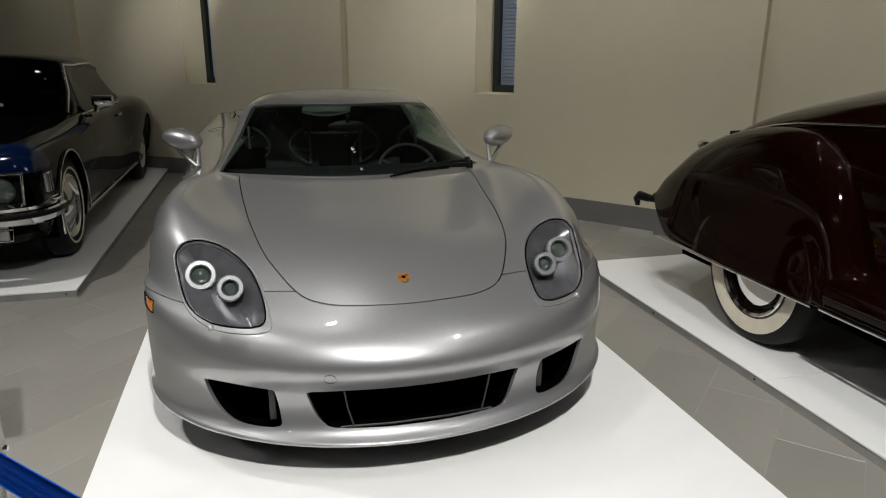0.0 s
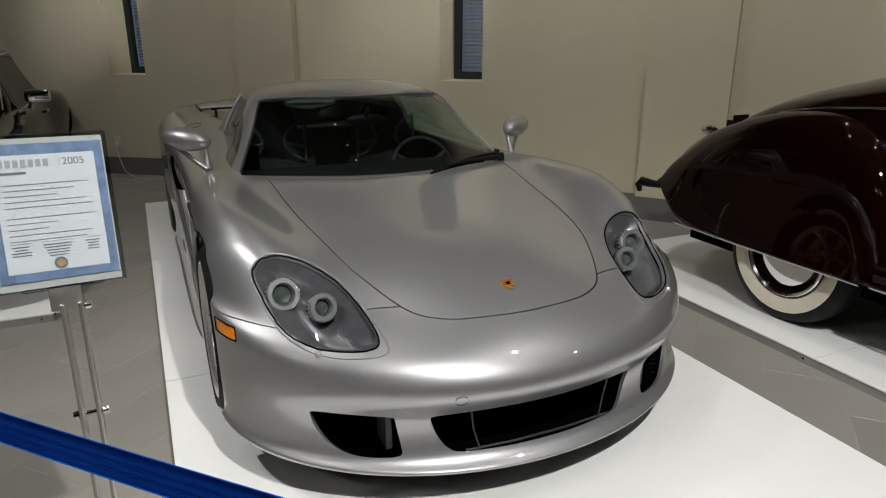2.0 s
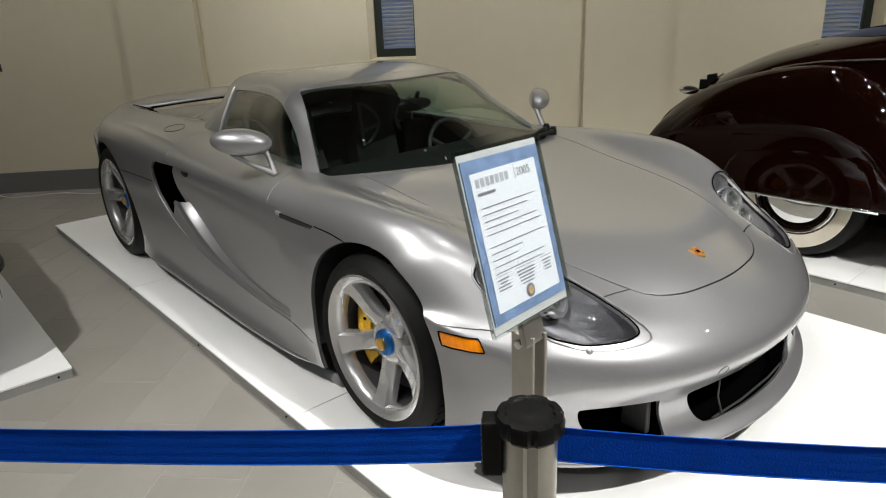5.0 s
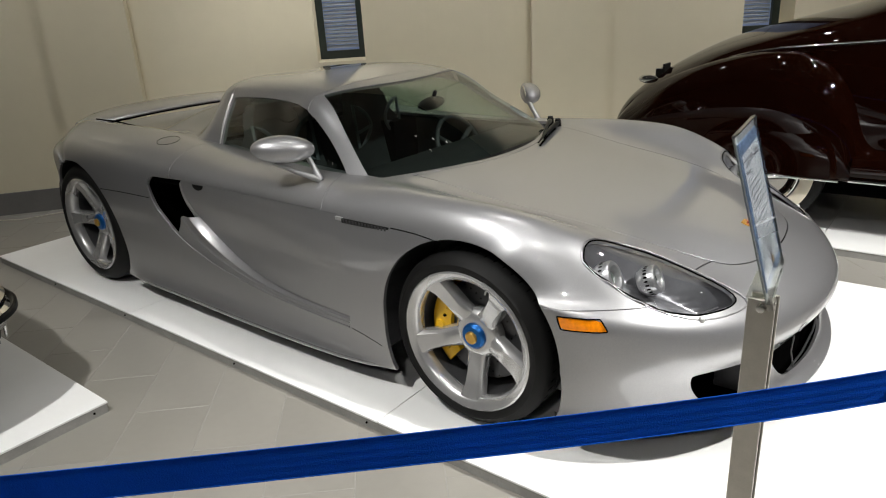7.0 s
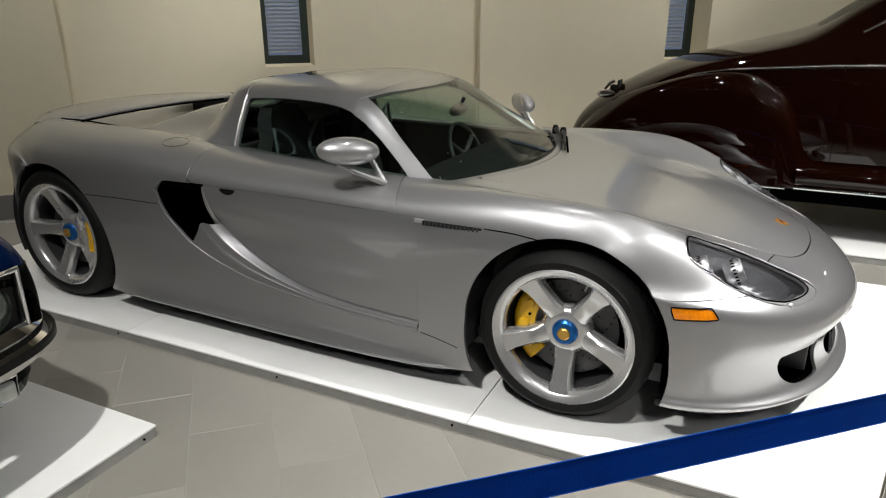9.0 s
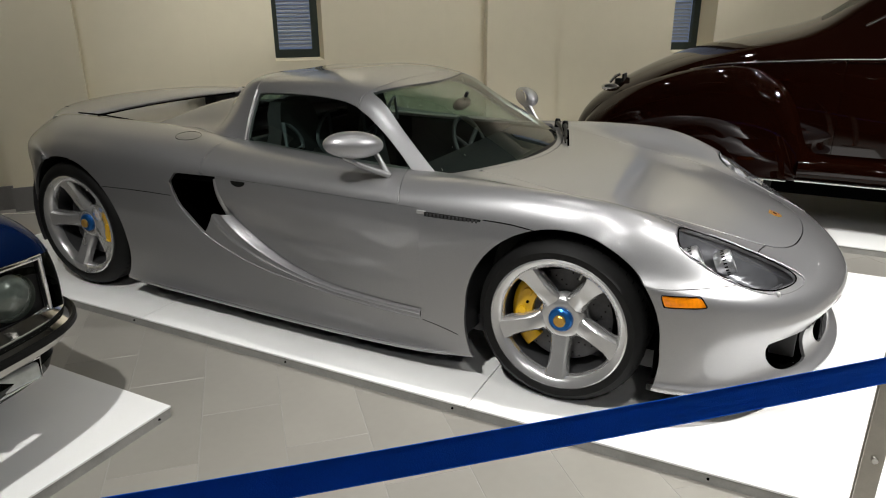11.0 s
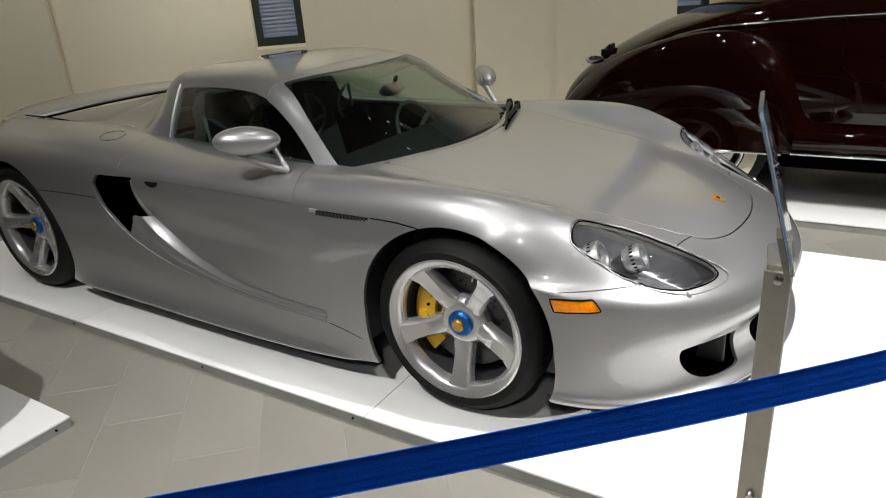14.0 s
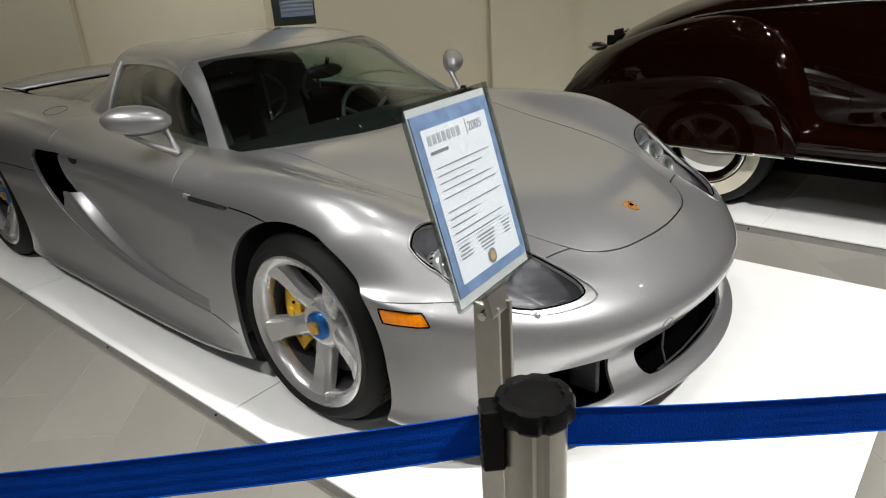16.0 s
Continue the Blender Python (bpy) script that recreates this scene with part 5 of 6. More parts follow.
    part("centre_nut", turned([(0.0, -0.050), (0.022, -0.050), (0.040, -0.052), (0.048, -0.059), (0.050, -0.078)], 24), HUB_BLUE, ob, "blue anodised centre nut", 30)
    part("cap", turned([(0.0, -0.038), (0.019, -0.039), (0.024, -0.043), (0.024, -0.056)], 20), GOLD, ob, "gold crest cap", 30)
    disc = part("brake_disc", turned([(0.10, -0.120), (0.112, -0.118), (0.19, -0.118), (0.192, -0.121), (0.192, -0.150), (0.10, -0.150)], 56), BRAKE, ob, "drilled grey brake disc", 30)
    holes = bmesh.new()
    for k in range(48):
        ang = radians(7.5 * k)
        rad = 0.128 + 0.018 * (k % 4)
        bmesh.ops.create_circle(holes, cap_ends=True, segments=8, radius=0.0036, matrix=Matrix.Translation((-0.1174, rad * math.cos(ang), rad * math.sin(ang))) @ Matrix.Rotation(radians(90), 4, "Y"))
    tagged(part("disc_hole", holes, GAP, disc), "drilled holes of the brake disc", kind="stuff")
    turn_c = -48 if side * (1 if y < 1 else -1) > 0 else 132
    spin_c = Matrix.Rotation(radians(turn_c), 3, "X")
    cal = turned([(0.128, -0.096), (0.150, -0.086), (0.185, -0.084), (0.205, -0.092), (0.214, -0.106), (0.214, -0.19), (0.128, -0.19), (0.128, -0.096)], 20, "X", 96)
    for k in range(3):
        lump = turned([(0.0, -0.078), (0.016, -0.079), (0.019, -0.086), (0.019, -0.10)], 16, "X")
        ang = radians(18 + 30 * k)
        bmesh.ops.translate(lump, verts=lump.verts, vec=(0, 0.166 * math.cos(ang), 0.166 * math.sin(ang)))
        cal = join_bm(cal, lump)
    if y > 1:
        bmesh.ops.scale(cal, verts=cal.verts, vec=(1, 1.1, 1.1))
        bmesh.ops.translate(cal, verts=cal.verts, vec=(0.032, 0, 0))
    bmesh.ops.rotate(cal, verts=cal.verts, cent=(0, 0, 0), matrix=spin_c)
    cal_ob = part("brake_caliper", cal, CALIPER, ob, "yellow brake caliper", 40)
    for k in range(2):
        ang = radians(turn_c + 33 + 30 * k)
        pin = turned([(0.0, -0.082), (0.006, -0.082), (0.006, -0.088)], 10, "X")
        bmesh.ops.translate(pin, verts=pin.verts, vec=(0, 0.15 * math.cos(ang), 0.15 * math.sin(ang)))
        part("bolt", pin, GAP, cal_ob)
    part("hub_back", turned([(0.0, -0.105), (0.085, -0.11), (0.085, -0.16), (0.0, -0.16)], 24), BLACK, ob)
    return ob


for s in (1, -1):
    wheel(car, s, *FRONT_HUB, 0.334, 0.25, 0.266, 0.930, 0)
    wheel(car, s, *REAR_HUB, 0.354, 0.31, 0.276, 0.938, -18)
    for hub_y, hub_z, r in ((*FRONT_HUB, 0.392), (*REAR_HUB, 0.40)):
        bm = turned([(r + 0.015, 0.90 * s), (r + 0.01, 0.60 * s), (0.05, 0.56 * s)], 40)
        bmesh.ops.translate(bm, verts=bm.verts, vec=(0, hub_y, hub_z))
        bmesh.ops.bisect_plane(bm, geom=bm.verts[:] + bm.edges[:] + bm.faces[:], plane_co=(0, 0, 0.20), plane_no=(0, 0, 1), clear_inner=True)
        part("wheel_arch", bm, CARBON, car)

# ---- the maroon classic car ----
def old_section(y, *pairs):
    return [(x, y, z) for x, z in pairs]


def mirrored(lines):
    return [line[::-1] + [(-x, y, z) for x, y, z in line[1:]] for line in lines]


classic = empty("classic_car", 2.70, 0, LEVEL)
tagged(classic, "dark maroon classic sedan with covered rear wheels and whitewall tyres", "car")
hull = surface(mirrored([
    old_section(0.86, (0, 0.58), (0.2, 0.575), (0.36, 0.55), (0.44, 0.50), (0.44, 0.44), (0.40, 0.38)),
    old_section(0.78, (0, 0.74), (0.25, 0.73), (0.45, 0.68), (0.55, 0.58), (0.56, 0.46), (0.54, 0.36)),
    old_section(0.55, (0, 0.915), (0.28, 0.905), (0.50, 0.85), (0.62, 0.74), (0.65, 0.55), (0.64, 0.34)),
    old_section(0.20, (0, 1.095), (0.30, 1.085), (0.54, 1.03), (0.68, 0.94), (0.71, 0.65), (0.70, 0.34)),
    old_section(-0.10, (0, 1.19), (0.30, 1.18), (0.55, 1.13), (0.70, 1.03), (0.735, 0.70), (0.73, 0.34)),
    old_section(-0.50, (0, 1.29), (0.30, 1.28), (0.55, 1.22), (0.70, 1.10), (0.75, 0.74), (0.745, 0.34)),
    old_section(-0.76, (0, 1.362), (0.30, 1.350), (0.545, 1.265), (0.695, 1.12), (0.757, 0.74), (0.752, 0.34)),
    old_section(-0.92, (0, 1.470), (0.30, 1.440), (0.54, 1.315), (0.69, 1.13), (0.76, 0.74), (0.755, 0.34)),
    old_section(-1.10, (0, 1.585), (0.30, 1.545), (0.53, 1.395), (0.68, 1.14), (0.763, 0.74), (0.758, 0.34)),
    old_section(-1.40, (0, 1.680), (0.30, 1.655), (0.52, 1.52), (0.67, 1.15), (0.765, 0.74), (0.76, 0.34)),
    old_section(-1.9, (0, 1.72), (0.30, 1.70), (0.52, 1.56), (0.67, 1.15), (0.765, 0.74), (0.76, 0.34)),
    old_section(-2.5, (0, 1.67), (0.30, 1.65), (0.52, 1.51), (0.66, 1.14), (0.755, 0.74), (0.75, 0.34)),
    old_section(-3.0, (0, 1.25), (0.28, 1.23), (0.46, 1.16), (0.56, 1.06), (0.62, 0.74), (0.62, 0.34)),
    old_section(-3.6, (0, 1.10), (0.20, 1.08), (0.32, 1.0), (0.38, 0.9), (0.42, 0.7), (0.42, 0.34)),
    old_section(-4.1, (0, 0.96), (0.14, 0.94), (0.22, 0.86), (0.26, 0.76), (0.28, 0.6), (0.28, 0.34)),
]), 131, 81)
hull = (hull[0], -hull[1], [f[::-1] for f in hull[2]])
quarter = rounded([(-1.08, 1.345), (-1.30, 1.455), (-1.75, 1.50), (-2.35, 1.46), (-2.50, 1.33)], 2)
panes, hull = cut_panel(hull, lambda v: np.where(np.abs(v[:, 0]) > 0.3, inside(v[:, 1], v[:, 2], quarter), -1.0), 0.0)
back_light, hull = cut_panel(hull, lambda v: np.minimum(np.minimum(v[:, 1] + 1.12, -0.80 - v[:, 1]), 0.33 - np.abs(v[:, 0])), 0.0)
lid, hull = cut_panel(hull, lambda v: np.minimum(np.minimum(v[:, 1] + 0.16, 0.80 - v[:, 1]), 0.50 - 0.10 * np.clip(v[:, 1], 0, 1) - np.abs(v[:, 0])), 0.002)
doors, hull = cut_panel(hull, lambda v: np.minimum(np.minimum(-0.98 - v[:, 1], v[:, 1] + 2.2), np.minimum(np.abs(v[:, 0]) - 0.62, 1.13 - v[:, 2])), 0.002)
shell_part("hull", hull, MAROON, classic, 0.02)
shell_part("rear_window", offset(back_light, -0.008), DARK_GLASS, classic).visible_shadow = False
shell_part("boot_lid", lid, MAROON, classic, 0.01)
for half in sides(panes):
    if half[2]:
        shell_part("side_window", offset(half, -0.01), DARK_GLASS, classic).visible_shadow = False
for half in sides(doors):
    shell_part("door", half, MAROON, classic, 0.01)
part("floor_pan", box(-0.70, -3.6, 0.22, 0.70, 0.5, 0.34), GAP, classic)
part("cabin_lining", box(-0.5, -2.6, 0.9, 0.5, -0.9, 1.15, 0.05), INTERIOR, classic)

top_y = [-0.96, -0.90, -0.85, -0.80, -0.77, -0.72, -0.61, -0.39, -0.15, 0.06, 0.32, 0.59, 0.70, 0.74]
top_z = [0.512, 0.524, 0.555, 0.64, 0.73, 0.84, 0.97, 1.065, 1.06, 1.01, 0.92, 0.77, 0.66, 0.56]


def wing_line(y):
    z = float(spline(top_y, top_z, y))
    out = 0.90 - 0.11 * max((y - 0.10) / 0.64, 0) ** 2.4
    foot = 0.352 + 0.20 * max((y - 0.42) / 0.32, 0) ** 1.3
    h = z - foot
    return [(0.60, y, z - 0.10), (0.69, y, z - 0.012), (out - 0.155, y, z), (out - 0.085, y, z - 0.06 * min(h / 0.4, 1)), (out - 0.042, y, z - 0.33 * h), (out - 0.016, y, foot + 0.33 * h), (out - 0.002, y, foot + 0.06 * h), (out - 0.008, y, foot)]


rear_wing = surface([wing_line(y) for y in (-0.955, -0.92, -0.88, -0.84, -0.81, -0.785, -0.765, -0.74, -0.66, -0.55, -0.40, -0.2, 0.0, 0.2, 0.4, 0.55, 0.66, 0.72, 0.74)], 90, 48)
front_wing_y = {-4.2: 0.55, -4.05: 0.75, -3.8: 0.92, -3.4: 1.0, -3.0: 0.95, -2.6: 0.78, -2.3: 0.60, -2.1: 0.48}
for s in (1, -1):
    w = (rear_wing[0] * np.array([s, 1, 1]), -rear_wing[1] * np.array([s, 1, 1]) * -1, rear_wing[2] if s > 0 else [f[::-1] for f in rear_wing[2]])
    flip = np.cross(w[0][w[2][400][1]] - w[0][w[2][400][0]], w[0][w[2][400][2]] - w[0][w[2][400][0]])
    if flip[0] * s < 0:
        w = (w[0], w[1], [f[::-1] for f in w[2]])
    if (w[1][2000][0] * s) < 0:
        w = (w[0], -w[1], w[2])
    wing_part = shell_part("rear_wing", w, MAROON, classic, 0.0, "pontoon rear wing")
    # skirt over the wheel
    bm = bmesh.new()
    rows = []
    for r, x in ((1.0, 0.893), (0.985, 0.9025), (0.9, 0.906), (0.6, 0.9085), (0.0, 0.909)):
        rows.append([bm.verts.new((s * (x - 0.06 * (r * math.sin(a)) ** 1.5), -0.30 + 0.43 * r * math.cos(a), 0.36 + 0.44 * r * math.sin(a))) for a in np.linspace(0, math.pi, 25)])
    for p, q in zip(rows, rows[1:]):
        for i in range(24):
            bm.faces.new((p[i], p[i + 1], q[i + 1], q[i]))
    bmesh.ops.remove_doubles(bm, verts=bm.verts, dist=1e-5)
    bmesh.ops.recalc_face_normals(bm, faces=bm.faces)
    part("wheel_skirt", bm, MAROON, wing_part, "", 60)
    part("skirt_trim", tube([(s * 0.905, 0.44, 0.358), (s * 0.912, 0.0, 0.354), (s * 0.912, -0.4, 0.352), (s * 0.908, -0.74, 0.352)], 0.009, 8), CHROME, wing_part, "chrome strip along the wing's foot", 60)
    # running board with a rolled edge
    bm = bmesh.new()
    prof = [(0.72, 0.50), (0.84, 0.505), (0.895, 0.49), (0.918, 0.45), (0.915, 0.40), (0.90, 0.37), (0.72, 0.36)]
    ends = [[bm.verts.new((s * x, y, z)) for x, z in prof] for y in np.linspace(-0.795, -2.5, 12)]
    for p, q in zip(ends, ends[1:]):
        for i in range(len(prof) - 1):
            bm.faces.new((p[i], p[i + 1], q[i + 1], q[i]))
    bmesh.ops.recalc_face_normals(bm, faces=bm.faces)
    board = part("running_board", bm, MAROON, classic, "rolled maroon running board", 40)
    part("board_trim", tube([(s * 0.913, -0.79, 0.362), (s * 0.913, -1.6, 0.362), (s * 0.913, -2.5, 0.362)], 0.010, 8), CHROME, board, "chrome strip", 60)
    part("waist_trim", tube([(s * (0.70 + 0.012), y, z + 0.002) for y, z in ((-0.02, 1.035), (-0.15, 1.065), (-0.3, 1.088), (-0.62, 1.112), (-0.9, 1.13), (-1.2, 1.138), (-1.7, 1.142), (-2.4, 1.13))], 0.006, 8), CHROME, classic, "thin chrome waistline", 60)
    part("window_frame", tube([(s * x, y, z) for x, y, z in ((0.580, -1.05, 1.335), (0.552, -1.17, 1.405), (0.532, -1.31, 1.465), (0.52, -1.75, 1.505), (0.525, -2.35, 1.465))], 0.008, 8), CHROME, classic, "", 60)
    fw = []
    for y, z in front_wing_y.items():
        fw.append([(0.42, y, z - 0.05), (0.62, y, z), (0.80, y, z - 0.05), (0.89, y, z - 0.3 * (z - 0.4)), (0.90, y, 0.40 + 0.3 * (z - 0.4)), (0.88, y, 0.36)])
    fs = surface(fw, 40, 30)
    fv = fs[0] * np.array([s, 1, 1])
    part_me = mesh_from("front_wing", fv, fs[2], MAROON)
    add("front_wing", part_me, classic)


def old_wheel(parent, x, y, z, r, side, white=True):
    ob = new("wheel")
    ob.parent = parent
    ob.matrix_local = pose(x, y, z, 0, 0, 0 if side > 0 else 180)
    part("tyre", turned([(r * 0.60, -0.15), (r * 0.9, -0.16), (r, -0.12), (r, -0.05), (r * 0.965, -0.018), (r * 0.90, -0.003), (r * 0.845, 0.003)], 56), RUBBER, ob, "", 50)
    part("tyre_wall", turned([(r * 0.845, 0.003), (r * 0.80, 0.005), (r * 0.72, 0.002), (r * 0.64, -0.008)], 56), WHITEWALL if white else RUBBER, ob, "cream whitewall band" if white else "", 50)
    part("rim", turned([(r * 0.645, -0.008), (r * 0.62, -0.002), (r * 0.58, -0.02), (r * 0.50, -0.035), (r * 0.42, -0.03), (r * 0.30, -0.05), (0.0, -0.05)], 48), MAROON if white else CHROME, ob, "", 40)
    part("hub_cap", turned([(r * 0.47, -0.034), (r * 0.46, -0.022), (r * 0.36, -0.008), (r * 0.2, 0.006), (0.0, 0.012)], 40), CHROME, ob, "domed chrome hub cap", 50)
    if white:
        part("trim_ring", turned([(r * 0.625, -0.006), (r * 0.60, 0.002), (r * 0.565, -0.006)], 48), CHROME, ob, "", 50)
    return ob


for s in (1, -1):
    old_wheel(classic, s * 0.855, -0.30, 0.362, 0.362, s)
    old_wheel(classic, s * 0.80, -3.4, 0.362, 0.362, s)

# rear bumper bracket, tail lamp and plate bracket
for s in (1, -1):
    part("bracket_hook", tube([(s * 0.78, 0.80, 0.51), (s * 0.80, 0.87, 0.515), (s * 0.805, 0.895, 0.49), (s * 0.80, 0.885, 0.445)], [0.026, 0.030, 0.024, 0.014], 10), BLACK, classic, "black hooked bumper bracket", 60)
    part("bracket", tube([(s * 0.68, 0.58, 0.52), (s * 0.78, 0.80, 0.51)], 0.024, 8), BLACK, classic, "", 60)
    tl = part("tail_lamp", ellipsoid(0.028, 0.07, 0.030), CHROME, classic, "chrome tail lamp", 80)
    tl.location = (s * 0.58, 0.56, 0.875)
bracket = part("plate_bracket", box(-0.46, 0.49, 0.84, -0.34, 0.505, 0.965, 0.004), BLACK, classic, "black plate bracket on the boot lid")
part("bracket_arm", box(-0.45, 0.505, 0.86, -0.42, 0.56, 0.93, 0.004), BLACK, bracket)
part("boot_handle", tube([(0, 0.62, 0.92), (0, 0.66, 0.90), (0, 0.70, 0.85)], 0.014), CHROME, classic, "", 60)

# ---- the black coupe ----
coupe = empty("coupe", -2.72, 0, LEVEL)
tagged(coupe, "glossy black two-door coupe with chrome front bumper and round headlamps", "car")
frame_c = surface(mirrored([
    old_section(1.56, (0, 0.62), (0.30, 0.62), (0.60, 0.63), (0.78, 0.64), (0.88, 0.60), (0.90, 0.52), (0.89, 0.45), (0.86, 0.40)),
    old_section(1.60, (0, 0.74), (0.30, 0.74), (0.60, 0.75), (0.80, 0.765), (0.90, 0.70), (0.92, 0.57), (0.91, 0.44), (0.88, 0.34)),
    old_section(1.75, (0, 0.82), (0.30, 0.815), (0.60, 0.81), (0.80, 0.83), (0.91, 0.76), (0.94, 0.60), (0.93, 0.42), (0.90, 0.27)),
    old_section(2.15, (0, 0.875), (0.30, 0.865), (0.60, 0.85), (0.80, 0.87), (0.92, 0.80), (0.965, 0.63), (0.955, 0.42), (0.93, 0.22)),
    old_section(2.60, (0, 0.915), (0.30, 0.905), (0.60, 0.88), (0.80, 0.90), (0.92, 0.84), (0.97, 0.66), (0.955, 0.42), (0.93, 0.20)),
    old_section(3.00, (0, 0.94), (0.30, 0.935), (0.60, 0.92), (0.80, 0.925), (0.91, 0.88), (0.965, 0.70), (0.95, 0.42), (0.92, 0.20)),
    old_section(3.60, (0, 0.94), (0.30, 0.935), (0.60, 0.92), (0.80, 0.925), (0.91, 0.885), (0.955, 0.70), (0.945, 0.42), (0.92, 0.20)),
    old_section(4.20, (0, 0.93), (0.30, 0.93), (0.60, 0.92), (0.80, 0.92), (0.91, 0.87), (0.955, 0.68), (0.95, 0.42), (0.92, 0.21)),
    old_section(4.70, (0, 0.92), (0.30, 0.92), (0.60, 0.92), (0.82, 0.93), (0.96, 0.89), (1.01, 0.72), (0.985, 0.44), (0.93, 0.22)),
    old_section(5.20, (0, 0.90), (0.30, 0.90), (0.60, 0.91), (0.84, 0.93), (0.985, 0.88), (1.035, 0.70), (1.0, 0.46), (0.95, 0.24)),
    old_section(5.80, (0, 0.86), (0.30, 0.85), (0.55, 0.85), (0.80, 0.87), (0.94, 0.83), (1.0, 0.68), (0.98, 0.48), (0.94, 0.30)),
    old_section(6.25, (0, 0.80), (0.25, 0.78), (0.46, 0.77), (0.70, 0.77), (0.85, 0.73), (0.92, 0.63), (0.91, 0.48), (0.88, 0.34)),
    old_section(6.42, (0, 0.68), (0.20, 0.67), (0.36, 0.66), (0.50, 0.64), (0.60, 0.60), (0.66, 0.54), (0.66, 0.46), (0.64, 0.38)),
]), 181, 89)
for hy, hz in ((2.20, 0.35), (5.28, 0.35)):
    frame_c, _ = split(frame_c, lambda v: np.where(np.abs(v[:, 0]) > 0.6, np.hypot(v[:, 1] - hy, v[:, 2] - hz) - 0.385, 1.0))
# nose cut off as its own piece to carry the painted blue reflection
nose_c, frame_c = cut_panel(frame_c, lambda v: np.minimum(1.84 - v[:, 1], v[:, 2] - 0.685), 0.001)
hood_c, frame_c = cut_panel(frame_c, lambda v: np.minimum(np.minimum(0.72 - np.abs(v[:, 0]), v[:, 1] - 1.80), np.minimum(2.98 - v[:, 1], v[:, 2] - 0.6)), 0.003)
door_c, frame_c = cut_panel(frame_c, lambda v: np.minimum(np.minimum(v[:, 1] - 3.02, 4.36 - v[:, 1]), np.minimum(np.abs(v[:, 0]) - 0.80, v[:, 2] - 0.27)), 0.003)
shell_part("body", frame_c, COUPE_BLACK, coupe, 0.02)
shell_part("hood", hood_c, COUPE_BLACK, coupe, 0.01)
shell_part("nose_panel", nose_c, COUPE_BLUE, coupe, 0.01, "nose panel with a blue reflection put into its colour")
for half in sides(door_c):
    d_ob = shell_part("door", half, COUPE_BLACK, coupe, 0.01)
    s = 1 if half[0][0][0] > 0 else -1
    part("door_handle", box(s * 0.915, 4.12, 0.80, s * 0.955, 4.28, 0.825, 0.006), CHROME, d_ob)
top_c = surface(mirrored([
    old_section(2.92, (0, 0.90), (0.35, 0.90), (0.66, 0.90), (0.80, 0.90), (0.84, 0.90), (0.86, 0.88)),
    old_section(3.20, (0, 1.12), (0.35, 1.115), (0.66, 1.10), (0.78, 1.05), (0.84, 0.98), (0.885, 0.89)),
    old_section(3.52, (0, 1.325), (0.35, 1.32), (0.61, 1.30), (0.70, 1.25), (0.80, 1.06), (0.885, 0.89)),
    old_section(3.80, (0, 1.36), (0.35, 1.355), (0.63, 1.33), (0.715, 1.275), (0.80, 1.07), (0.885, 0.89)),
    old_section(4.20, (0, 1.365), (0.35, 1.36), (0.63, 1.33), (0.715, 1.275), (0.80, 1.07), (0.885, 0.89)),
    old_section(4.60, (0, 1.335), (0.33, 1.33), (0.60, 1.30), (0.69, 1.245), (0.79, 1.06), (0.88, 0.89)),
    old_section(5.10, (0, 1.22), (0.28, 1.21), (0.46, 1.17), (0.56, 1.10), (0.71, 0.99), (0.84, 0.87)),
    old_section(5.70, (0, 0.98), (0.20, 0.97), (0.32, 0.95), (0.42, 0.92), (0.55, 0.88), (0.70, 0.82)),
    old_section(6.20, (0, 0.80), (0.14, 0.80), (0.22, 0.79), (0.30, 0.78), (0.40, 0.76), (0.50, 0.72)),
]), 111, 73)
screen_c, top_c = cut_panel(top_c, lambda v: np.minimum(spline([2.9, 3.5, 3.7], [0.79, 0.64, 0.59], v[:, 1]) - np.abs(v[:, 0]), 3.55 - v[:, 1]), 0.002)
glass_c = rounded([(3.04, 0.92), (3.30, 1.07), (3.58, 1.235), (3.85, 1.265), (4.25, 1.265), (4.62, 1.21), (4.98, 1.06), (5.10, 0.95), (4.0, 0.92)], 1)
panes_c, top_c = cut_panel(top_c, lambda v: np.where(np.abs(v[:, 0]) > 0.45, inside(v[:, 1], v[:, 2], glass_c), -1.0), 0.002)
shell_part("roof", top_c, COUPE_BLACK, coupe, 0.02)
shell_part("windscreen", offset(screen_c, -0.004), DARK_GLASS, coupe).visible_shadow = False
for half in sides(panes_c):
    shell_part("side_window", offset(half, -0.006), DARK_GLASS, coupe).visible_shadow = False
part("cabin_tub", box(-0.78, 2.95, 0.30, 0.78, 5.0, 0.60, 0.05), INTERIOR, coupe)
part("dashboard", box(-0.72, 2.95, 0.60, 0.72, 3.25, 0.87, 0.06), INTERIOR, coupe)
